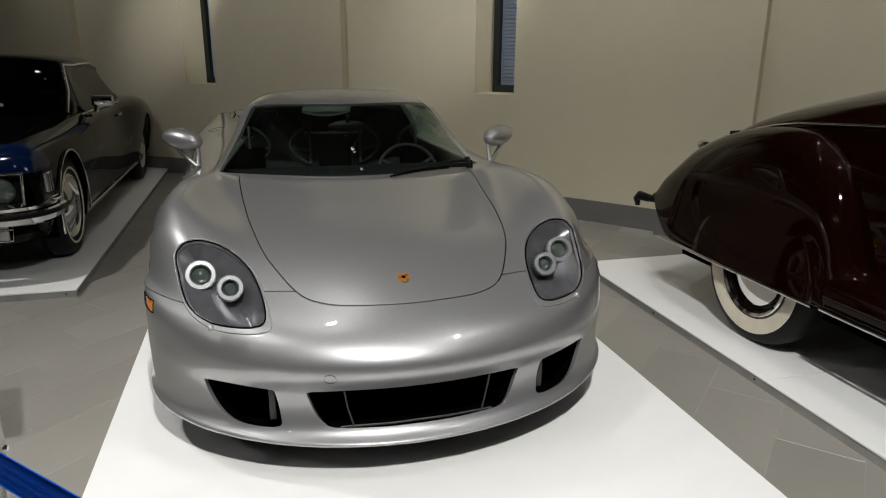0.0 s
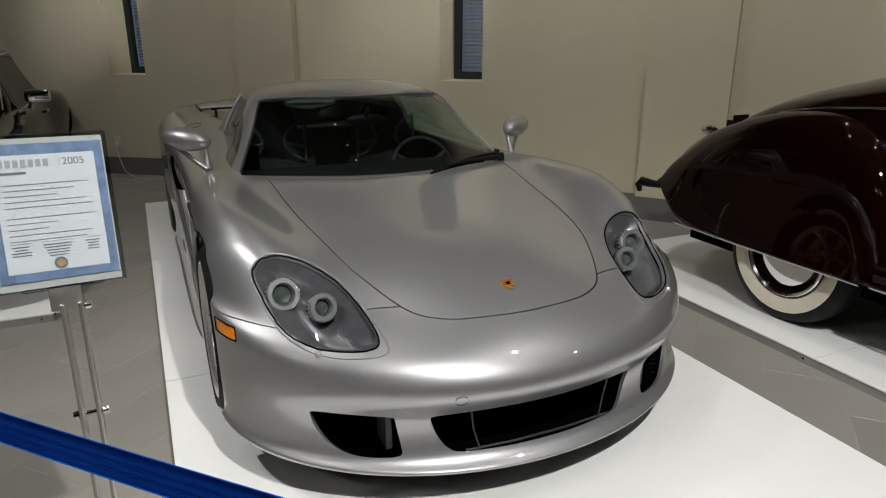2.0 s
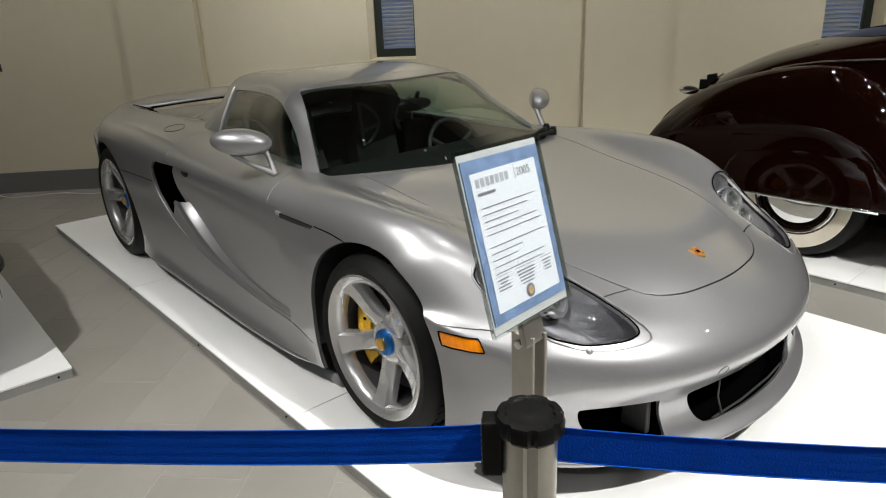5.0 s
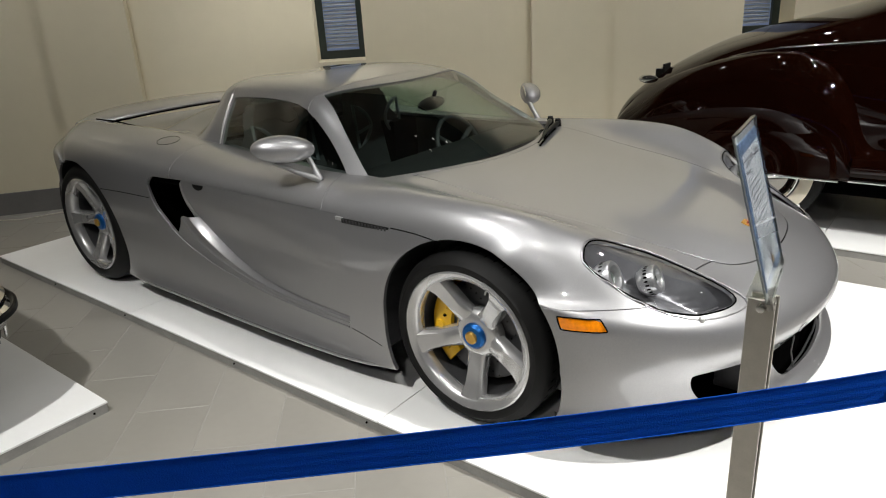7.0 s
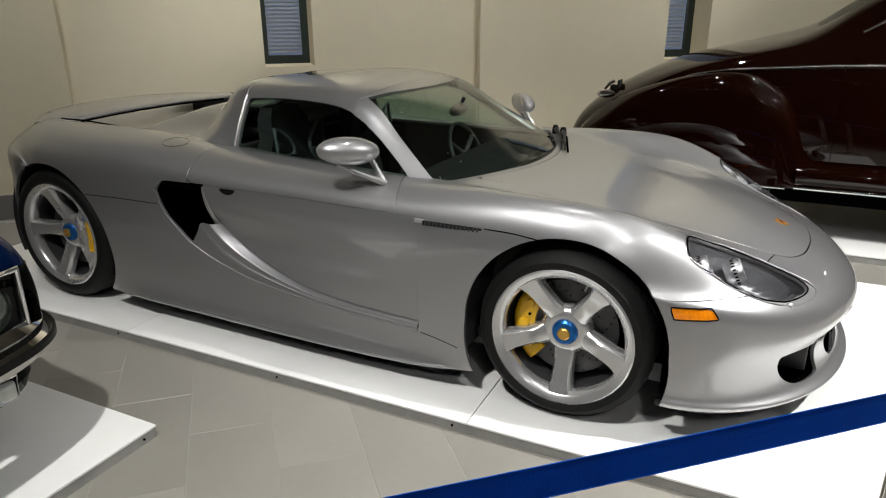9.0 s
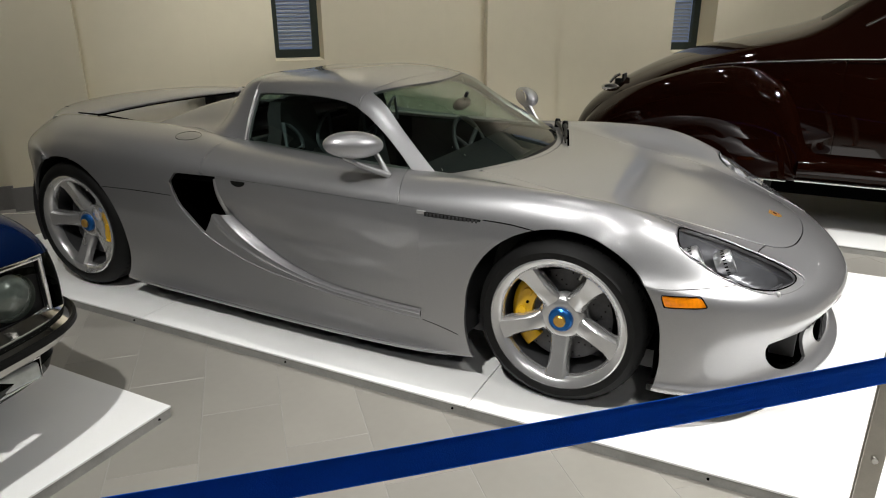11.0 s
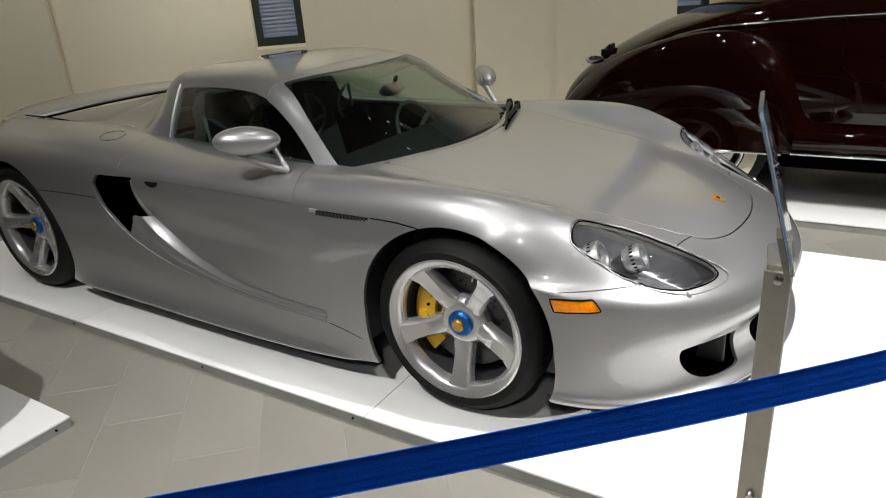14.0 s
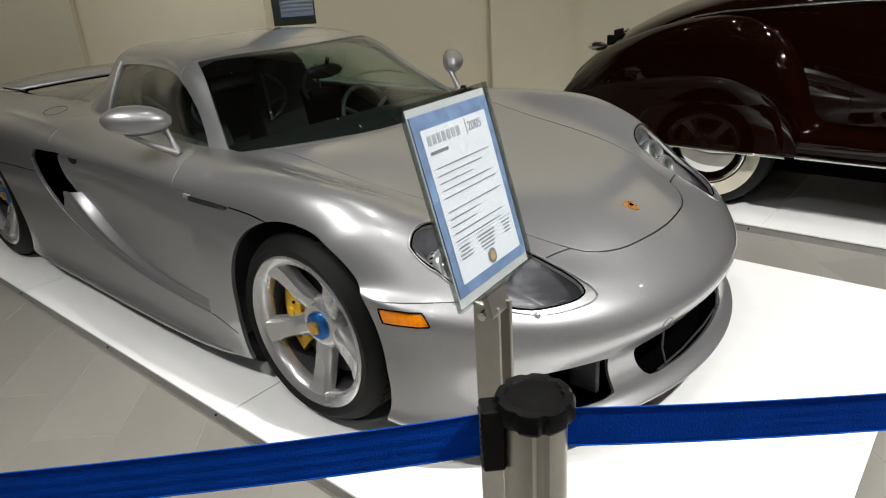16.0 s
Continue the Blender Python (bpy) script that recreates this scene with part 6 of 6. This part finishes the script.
for s in (1, -1):
    part("seat", box(s * 0.12, 3.85, 0.55, s * 0.62, 4.05, 1.05, 0.07, 3), INTERIOR, coupe)
    part("screen_trim", tube([(s * 0.80, 2.95, 0.925), (s * 0.765, 3.2, 1.075), (s * 0.672, 3.52, 1.28)], 0.016, 8), CHROME, coupe, "chrome pillar strip", 60)
    part("drip_rail", tube([(s * 0.675, 3.50, 1.285), (s * 0.715, 3.7, 1.275), (s * 0.725, 3.9, 1.285), (s * 0.722, 4.25, 1.285), (s * 0.70, 4.62, 1.245), (s * 0.60, 5.0, 1.13), (s * 0.54, 5.2, 1.04)], 0.009, 8), CHROME, coupe, "", 60)
    part("waist_trim", tube([(s * 0.89, y, z) for y, z in ((2.98, 0.915), (3.6, 0.918), (4.3, 0.912), (4.9, 0.905))], 0.008, 8), CHROME, coupe, "", 60)
    m = new("door_mirror")
    m.parent = coupe
    sh = part("shell", box(-0.085, -0.035, -0.045, 0.085, 0.035, 0.045, 0.022, 4), CHROME, m, "boxy chrome mirror", 60)
    sh.matrix_local = pose(s * 0.985, 3.34, 0.995, 0, 0, s * 12)
    part("stem", tube([(s * 0.925, 3.325, 0.905), (s * 0.945, 3.335, 0.955)], [0.022, 0.016]), CHROME, m, "", 60)
    part("arch_trim", tube([(s * (0.962), 2.20 + 0.388 * math.cos(a), 0.35 + 0.388 * math.sin(a)) for a in np.linspace(-0.3, math.pi + 0.3, 30)], 0.007, 8), CHROME, coupe, "", 60)
    part("sill_trim", tube([(s * 0.935, 2.62, 0.235), (s * 0.935, 3.6, 0.235), (s * 0.935, 4.88, 0.245)], 0.012, 8), CHROME, coupe, "", 60)
    old_wheel(coupe, s * 0.935, 2.20, 0.35, 0.35, s, False)
    old_wheel(coupe, s * 0.935, 5.28, 0.35, 0.35, s, False)
    part("whitewall_stripe", turned([(0.272, 0.0), (0.268, 0.006), (0.258, 0.006), (0.254, 0.0)], 48), WHITEWALL, coupe).matrix_local = pose(s * 0.937, 2.20, 0.35, 0, 0, 0 if s > 0 else 180)
    for hy in (2.20, 5.28):
        bm = turned([(0.40, 0.93 * s), (0.40, 0.66 * s), (0.05, 0.62 * s)], 36)
        bmesh.ops.translate(bm, verts=bm.verts, vec=(0, hy, 0.35))
        bmesh.ops.delete(bm, geom=[v for v in bm.verts if v.co.z < 0.2], context="VERTS")
        part("wheel_arch", bm, GAP, coupe)
    for ly in (1.665, 1.71, 1.755):
        part("wing_louvre", box(s * 0.918, ly, 0.545, s * 0.952, ly + 0.018, 0.665, 0.005), CHROME, coupe)
    lamp = new("headlamp")
    lamp.parent = coupe
    lamp.matrix_local = pose(s * 0.722, 1.552, 0.582, 0, 0, 0)
    part("bezel", join_bm(tube([(-0.115, 0, -0.10), (0.115, 0, -0.10), (0.12, 0.01, 0.10), (-0.115, 0, 0.10)], 0.012, 8, True), box(-0.11, 0.012, -0.095, 0.11, 0.03, 0.095)), BLACK, lamp, "", 50)
    part("bezel_trim", tube([(-0.118, -0.008, -0.104), (0.118, -0.008, -0.104), (0.124, 0.004, 0.104), (-0.118, -0.008, 0.104)], 0.013, 8, True), CHROME, lamp, "chrome bezel", 60)
    part("lens", turned([(0.0, -0.032), (0.036, -0.027), (0.064, -0.011), (0.076, 0.0), (0.08, 0.012)], 36, "Y"), LENS_DARK, lamp, "round sealed-beam lens", 60)
    part("lamp_ring", turned([(0.079, 0.012), (0.083, -0.006), (0.089, 0.012)], 36, "Y"), CHROME, lamp, "", 60)
# grille, bumper
part("grille", box(-0.66, 1.55, 0.48, 0.66, 1.60, 0.70, 0.01), BLACK, coupe)
for k in range(12):
    x = -0.60 + 1.2 * k / 11
    part("grille_bar", box(x - 0.008, 1.53, 0.49, x + 0.008, 1.552, 0.69, 0.003), CHROME, coupe)
blade_pts = [(-0.935, 1.88, 0.435), (-0.932, 1.74, 0.435), (-0.885, 1.605, 0.435), (-0.78, 1.525, 0.435), (-0.5, 1.47, 0.435), (0, 1.44, 0.435), (0.5, 1.47, 0.435), (0.78, 1.525, 0.435), (0.885, 1.605, 0.435), (0.932, 1.74, 0.435), (0.935, 1.88, 0.435)]


def strip(points, profile):
    """Sweeps an (out, up) profile along points that lie on a level curve."""
    pts = [Vector(p) for p in points]
    bm = bmesh.new()
    rows = []
    for i, p in enumerate(pts):
        d = (pts[min(i + 1, len(pts) - 1)] - pts[max(i - 1, 0)]).normalized()
        out = Vector((d.y, -d.x, 0)).normalized()
        rows.append([bm.verts.new(p + out * o + Vector((0, 0, u))) for o, u in profile])
    for p, q in zip(rows, rows[1:]):
        for i in range(len(profile)):
            bm.faces.new((p[i], p[(i + 1) % len(profile)], q[(i + 1) % len(profile)], q[i]))
    bm.faces.new(rows[0])
    bm.faces.new(rows[-1][::-1])
    bmesh.ops.recalc_face_normals(bm, faces=bm.faces)
    return bm


fine = [tuple(Vector((float(spline(range(11), [p[0] for p in blade_pts], t)), float(spline(range(11), [p[1] for p in blade_pts], t)), 0.435))) for t in np.linspace(0, 10, 61)]
bar = part("front_bumper", strip(fine, [(0.0, -0.075), (0.03, -0.055), (0.035, -0.02), (0.06, 0.0), (0.035, 0.02), (0.04, 0.05), (0.0, 0.075), (-0.03, 0.06), (-0.03, -0.06)]), CHROME, coupe, "wrap-round chrome bumper", 40)
part("rub_strip", strip(fine, [(0.062, -0.016), (0.072, -0.010), (0.072, 0.010), (0.062, 0.016), (0.05, 0.0)]), BLACK, bar, "black rubber strip", 40)
part("lower_valance", strip([(x * 0.96, y + 0.03, 0.31) for x, y, z in fine[4:-4]], [(0.0, -0.05), (0.02, 0.0), (0.0, 0.06), (-0.03, 0.06), (-0.03, -0.05)]), COUPE_BLACK, coupe, "", 40)
for s in (1, -1):
    part("turn_lamp", box(s * 0.52, 1.505, 0.285, s * 0.74, 1.53, 0.345, 0.01), LENS_GREY, coupe, "clear lamp under the bumper")
    part("lamp_trim", tube([(s * 0.51, 1.50, 0.28), (s * 0.75, 1.53, 0.28), (s * 0.76, 1.535, 0.35), (s * 0.51, 1.50, 0.35)], 0.007, 8, True), CHROME, coupe, "", 60)
part("underbody", box(-0.75, 1.8, 0.20, 0.75, 6.1, 0.32), GAP, coupe)

# ---- sign on its stand ----
sign_stand = empty("sign_stand", -1.255, -1.03, 0)
tagged(sign_stand, "slim steel stand holding a clear acrylic sign beside the platform", "sign stand", "")
part("base_plate", box(-0.14, -0.12, 0.0, 0.14, 0.12, 0.012, 0.004), STEEL, sign_stand)
for s in (1, -1):
    part("upright", box(s * 0.013, -0.012, 0.012, s * 0.021, 0.040, 0.93, 0.0015, 1), STEEL, sign_stand, "flat steel upright")
for z in (0.36, 0.66, 0.915):
    part("spacer_bolt", join_bm(*[turned([(0.0, -0.036), (0.008, -0.035), (0.010, -0.024), (0.006, -0.022), (0.006, 0.022), (0.010, 0.024), (0.008, 0.035), (0.0, 0.036)], 14, "X")]), CHROME, sign_stand, "", 50).location = (0, 0.012, z)
tl, tr, bl, br = Vector((-1.384, -0.965, 1.275)), Vector((-1.150, -0.935, 1.268)), Vector((-1.374, -1.046, 0.968)), Vector((-1.150, -1.023, 0.968))
mid = (tl + tr + bl + br) / 4
ex = ((tr - tl) + (br - bl)).normalized()
ez = ((tl - bl) + (tr - br)).normalized()
ey = ez.cross(ex).normalized()
ez = ex.cross(ey).normalized()
holder = empty("sign_holder")
holder.matrix_world = Matrix.Translation(mid) @ Matrix((ex, ey, ez)).transposed().to_4x4()
tagged(holder, "clear acrylic holder with a printed blue-bordered information sheet", "sign", "")
W2, H2 = 0.118, 0.158
part("front_sheet", box(-W2, -0.0042, -H2, W2, -0.0034, H2), ACRYLIC, holder).visible_shadow = False
part("back_sheet", box(-W2, 0.0034, -H2, W2, 0.0042, H2), ACRYLIC, holder).visible_shadow = False
part("foot_shelf", box(-0.075, -0.006, -H2 - 0.004, 0.075, 0.045, -H2 + 0.002, 0.001, 1), ACRYLIC, holder).visible_shadow = False
part("side_edge", join_bm(box(-W2 - 0.001, -0.0042, -H2, -W2, 0.0042, H2), box(W2, -0.0042, -H2, W2 + 0.001, 0.0042, H2), box(-W2, -0.0042, H2, W2, 0.0042, H2 + 0.001)), ACRYLIC_EDGE, holder, "clear polished acrylic edge").visible_shadow = False
part("bracket", box(-0.03, 0.008, -H2 - 0.05, 0.03, 0.020, -H2 + 0.05, 0.002), STEEL, holder)
part("backing", box(-W2 + 0.007, 0.0016, -H2 + 0.003, W2 - 0.007, 0.0026, H2 - 0.007), LENS_EDGE, holder, "pale translucent backing")
sheet = part("sheet", box(-0.108, -0.0012, -0.1395, 0.108, 0.0012, 0.1395), PAPER_BLUE, holder, "blue patterned border")
part("page", box(-0.092, -0.0022, -0.122, 0.092, -0.0014, 0.117), PAPER, sheet, "white printed page")


def printed(x0, z0, x1, z1, mat=None):
    part("print_bar", box(x0, -0.0031, z0, x1, -0.0024, z1), mat or INK, sheet)


# maker's name as plain blocks, the year in figures
for k in range(7):
    x = -0.082 + 0.0132 * k
    printed(x, 0.092, x + 0.0092, 0.107, INK_PALE)
printed(0.026, 0.088, 0.0266, 0.114, INK_GREY)
font_curve = bpy.data.curves.new("year", "FONT")
font_curve.body, font_curve.size, font_curve.extrude = "2005", 0.021, 0.0002
font_ob = new("year_text", font_curve)
bpy.context.view_layer.update()
year_me = bpy.data.meshes.new_from_object(font_ob.evaluated_get(bpy.context.evaluated_depsgraph_get()))
bpy.data.objects.remove(font_ob)
bpy.data.curves.remove(font_curve)
year_me.materials.clear()
year_me.materials.append(INK_GREY)
year = add("year", year_me, sheet, "grey printed figures 2005")
year.matrix_local = pose(0.031, -0.0026, 0.093, 90, 0, 0)
printed(-0.082, 0.078, -0.035, 0.083, INK_GREY)
rng = random.Random(7)
z = 0.056
for block in ((0.156, 0.130, 0.098, 0.150, 0.160), (0.158, 0.090, 0.070, 0.150, 0.140)):
    for width in block:
        x = -0.080
        while x < -0.080 + width - 0.004:
            word = min(rng.uniform(0.005, 0.016), -0.080 + width - x)
            printed(x, z, x + word, z + 0.0017)
            x += word + 0.0013
        z -= 0.0115
    z -= 0.010
for x0, x1, count in ((-0.083, -0.045, 4), (-0.028, 0.030, 5), (0.048, 0.083, 4)):
    printed(x0, -0.062, x1, -0.0613, INK_GREY)
    for k in range(count):
        w = (x1 - x0) * (0.55 + 0.4 * rng.random())
        xm = (x0 + x1) / 2
        printed(xm - w / 2, -0.0695 - 0.0058 * k, xm + w / 2, -0.0672 - 0.0058 * k)
seal = turned([(0.0, 0.0), (0.0125, 0.0), (0.0125, 0.0006), (0.0, 0.0006)], 28, "Y")
part("seal", seal, INK, sheet, "dark round seal").location = (0.002, -0.0032, -0.108)
part("seal_centre", turned([(0.0, 0.0), (0.0075, 0.0), (0.0075, 0.0006), (0.0, 0.0006)], 24, "Y"), GOLD_DULL, sheet).location = (0.002, -0.0039, -0.108)

# ---- belt barrier ----
POST = Vector((-1.603, -1.322, 0))
ALONG = Vector((0.685, -0.729, 0)).normalized()
REACH = 2.3


def barrier_post(place, label):
    ob = empty("barrier_post", *place)
    ob.rotation_euler = (0, 0, math.atan2(ALONG.y, ALONG.x))
    tagged(ob, label, "barrier post", "belt barrier posts")
    prof = []
    for k in range(48):
        a = 2 * math.pi * k / 48
        r = 0.0285 if k % 12 in (0, 1, 11) else 0.0320
        prof.append((r * math.cos(a), r * math.sin(a)))
    bm = bmesh.new()
    lo, hi = [bm.verts.new((x, y, 0.03)) for x, y in prof], [bm.verts.new((x, y, 1.044)) for x, y in prof]
    for k in range(48):
        bm.faces.new((lo[k], lo[(k + 1) % 48], hi[(k + 1) % 48], hi[k]))
    bm.faces.new(hi)
    part("column", bm, STEEL, ob, "fluted steel column", 25)
    part("base", turned([(0.0, 0.035), (0.05, 0.034), (0.13, 0.022), (0.165, 0.012), (0.17, 0.0)], 48, "Z"), STEEL, ob, "", 40)
    cap = []
    for k in range(64):
        a = 2 * math.pi * k / 64
        cap.append((1.0 if k % 8 not in (0, 1) else 0.93))
    bm = bmesh.new()
    rings = []
    for r, z in ((0.030, 1.040), (0.037, 1.041), (0.0395, 1.045), (0.0395, 1.058), (0.037, 1.063), (0.029, 1.064), (0.027, 1.0615), (0.006, 1.0615), (0.0, 1.060)):
        rings.append([bm.verts.new((r * c * math.cos(2 * math.pi * k / 64), r * c * math.sin(2 * math.pi * k / 64), z)) for k, c in enumerate(cap)])
    for p, q in zip(rings, rings[1:]):
        for k in range(64):
            bm.faces.new((p[k], p[(k + 1) % 64], q[(k + 1) % 64], q[k]))
    bmesh.ops.remove_doubles(bm, verts=bm.verts, dist=1e-5)
    part("cap", bm, BLACK, ob, "black plastic cap", 30)
    clip = part("belt_clip", box(-0.054, -0.014, 0.985, -0.031, 0.014, 1.056, 0.003), BLACK, ob, "black belt clip")
    for k in range(7):
        part("clip_rib", box(-0.0552, -0.011, 0.990 + 0.009 * k, -0.0538, 0.011, 0.993 + 0.009 * k), CARBON, clip)
    return ob


posts = [POST + Vector((-0.676, 0.737, 0)) * REACH, POST, POST + Vector((0.692, -0.722, 0)) * REACH]
for p in posts:
    barrier_post(p, "black-capped fluted steel post of a belt barrier")
for a, b in zip(posts, posts[1:]):
    bm = bmesh.new()
    rows = []
    d = (b - a).normalized()
    side = Vector((-d.y, d.x, 0))
    n = 40
    length = (b - a).length
    for k in range(n + 1):
        t = k / n
        p = a + d * (0.030 + (length - 0.078) * t)
        sag = 0.016 * abs(2 * t - 1) ** 5 - 0.013 * (1 - (2 * t - 1) ** 2)
        tw = radians(-3 + 6 * t)
        row = []
        for j in range(9):
            h = -0.0245 + 0.049 * j / 8
            bulge = 0.00022 * (1 if j % 2 else -1)
            row.append(p + Vector((0, 0, 1.005 + sag + h * math.cos(tw))) + side * (h * math.sin(tw) + bulge))
        rows.append([bm.verts.new(v) for v in row])
    for p, q in zip(rows, rows[1:]):
        for j in range(8):
            bm.faces.new((p[j], q[j], q[j + 1], p[j + 1]))
    geom = bmesh.ops.solidify(bm, geom=bm.faces[:], thickness=0.0015)
    bmesh.ops.recalc_face_normals(bm, faces=bm.faces)
    belt = part("barrier_belt", bm, WEBBING, None, "", 40)
    tagged(belt, "blue woven retractable belt stretched between the posts", "barrier belt", "barrier belts")
    for h in (-0.0235, 0.0235):
        pts = []
        for k in range(n + 1):
            t = k / n
            tw = radians(-3 + 6 * t)
            pts.append(a + d * (0.030 + (length - 0.078) * t) + Vector((0, 0, 1.005 + 0.016 * abs(2 * t - 1) ** 5 - 0.013 * (1 - (2 * t - 1) ** 2) + h * math.cos(tw))) + side * (h * math.sin(tw)))
        part("selvedge", tube(pts, 0.0008, 6), WEBBING, belt, "", 80)

# ---- wall outlet and cord ----
deg = math.degrees(math.atan2(6.0 - CY, -1.12 - CX))
outlet = empty("wall_outlet")
outlet.matrix_world = Matrix.Translation(arc_point(deg, RW - 0.001, 0.36)) @ pose(0, 0, 0, 0, 0, deg - 90)
tagged(outlet, "cream wall outlet with a white cord plugged in", "outlet")
part("face_plate", box(-0.036, -0.008, -0.058, 0.036, 0.0, 0.058, 0.003), OUTLET, outlet)
part("plug", box(-0.014, -0.045, -0.045, 0.014, -0.008, -0.012, 0.005), OUTLET, outlet)
start = arc_point(deg, RW - 0.05, 0.33)
cord_pts = [start, arc_point(deg - 0.1, RW - 0.06, 0.2), arc_point(deg - 0.35, RW - 0.10, 0.05), arc_point(deg - 0.8, RW - 0.16, 0.006)]
for k in range(1, 14):
    cord_pts.append(arc_point(deg - 0.8 - 0.45 * k, RW - 0.2 - 0.05 * math.sin(k * 1.3), 0.006))
tagged(part("power_cord", tube(cord_pts, 0.0045, 8), OUTLET, None, "", 60), "white power cord lying along the foot of the wall", "cord")

# ---- ceiling spots ----
def track_light(x, y, aim):
    """A short ceiling track with three lit spot heads."""
    track = empty("track_light", x, y, CEILING, math.degrees(math.atan2(aim[1] - y, aim[0] - x)) + 60)
    tagged(track, "short black ceiling track with three lit spot heads", "track light", "ceiling track lights")
    part("rail", box(-0.5, -0.018, -0.03, 0.5, 0.018, 0.0, 0.003), LAMP_BLACK, track)
    for dx in (-0.40, -0.08, 0.34):
        head = part("head", turned([(0.0, -0.05), (0.040, -0.052), (0.045, -0.07), (0.047, -0.145), (0.043, -0.15), (0.040, -0.142), (0.0, -0.140)], 20, "Z"), LAMP_BLACK, track, "", 40)
        head.location = (dx, 0.0, 0.0)
        part("stem", tube([(0, 0, -0.025), (0, 0, -0.056)], 0.008, 8), LAMP_BLACK, head)
        part("bulb", turned([(0.0, -0.1435), (0.022, -0.1435), (0.024, -0.1415), (0.0, -0.1412)], 16, "Z"), LAMP_LIT, head, "lit lens")


for sx, sy, _, aim, _ in SPOTS:
    track_light(sx, sy, aim)

# ---- floor tiles: the nearest as pieces of their own, the rest joined ----
T_DIR = Vector((0.731, 0.682, 0))
T_NRM = Vector((0.682, -0.731, 0))
TILE_L, TILE_W, JOINT = 0.613, 0.3085, 0.0038
D0, N0 = -0.603, -1.05


def in_hall(p):
    if (Vector((p.x - CX, p.y - CY))).length > RW - 0.02:
        return False
    for a, b in ((corner_a, far_c), (far_c, far_d), (far_d, corner_b)):
        if (b.x - a.x) * (p.y - a.y) - (b.y - a.y) * (p.x - a.x) > -0.02 * (b - a).length:
            return False
    return True


bm = box(-TILE_L / 2 + JOINT / 2, -TILE_W / 2 + JOINT / 2, -0.004, TILE_L / 2 - JOINT / 2, TILE_W / 2 - JOINT / 2, 0.0, 0.0008, 1)
tile_me = bpy.data.meshes.new("floor_tile")
bm.to_mesh(tile_me)
bm.free()
tile_me.materials.append(FLOOR_TILE)
near, rest = [], []
turn_deg = math.degrees(math.atan2(T_DIR.y, T_DIR.x))
for row in range(-40, 40):
    n = N0 + (row + 0.5) * TILE_W
    for col in range(-26, 22):
        d = D0 + (col + 0.5) * TILE_L + (TILE_L / 2 if row % 2 else 0)
        p = T_DIR * d + T_NRM * n
        if not in_hall(p):
            continue
        covered = any(x0 + 0.35 < p.x < x1 - 0.35 and y0 + 0.35 < p.y < y1 - 0.35 for x0, x1, y0, y1 in ((-1.108, 1.13, -1.51, 3.86), (-3.9, -1.617, 1.345, 6.52), (1.64, 3.95, -4.34, 1.12)))
        (rest if covered or not (-2.7 < p.x < 2.9 and -1.9 < p.y < 5.2) else near).append(p)
near.sort(key=lambda p: (p - Vector((-1.4, 0.2, 0))).length)
rest += near[300:]
spin = pose(0, 0, 0, 0, 0, turn_deg)
for p in near[:300]:
    t = add("tile", tile_me, floor)
    t.matrix_world = Matrix.Translation((p.x, p.y, 0.0)) @ spin
verts, faces = [], []
base_v = [v.co.copy() for v in tile_me.vertices]
base_f = [tuple(f.vertices) for f in tile_me.polygons]
for p in rest:
    k = len(verts)
    m = Matrix.Translation((p.x, p.y, 0.0)) @ spin
    verts += [m @ v for v in base_v]
    faces += [tuple(i + k for i in f) for f in base_f]
far_tiles = add("far_tiles", mesh_from("far_tiles", verts, faces, FLOOR_TILE, None, False), floor)
tagged(far_tiles, "grey stone floor tiles further off", kind="stuff")
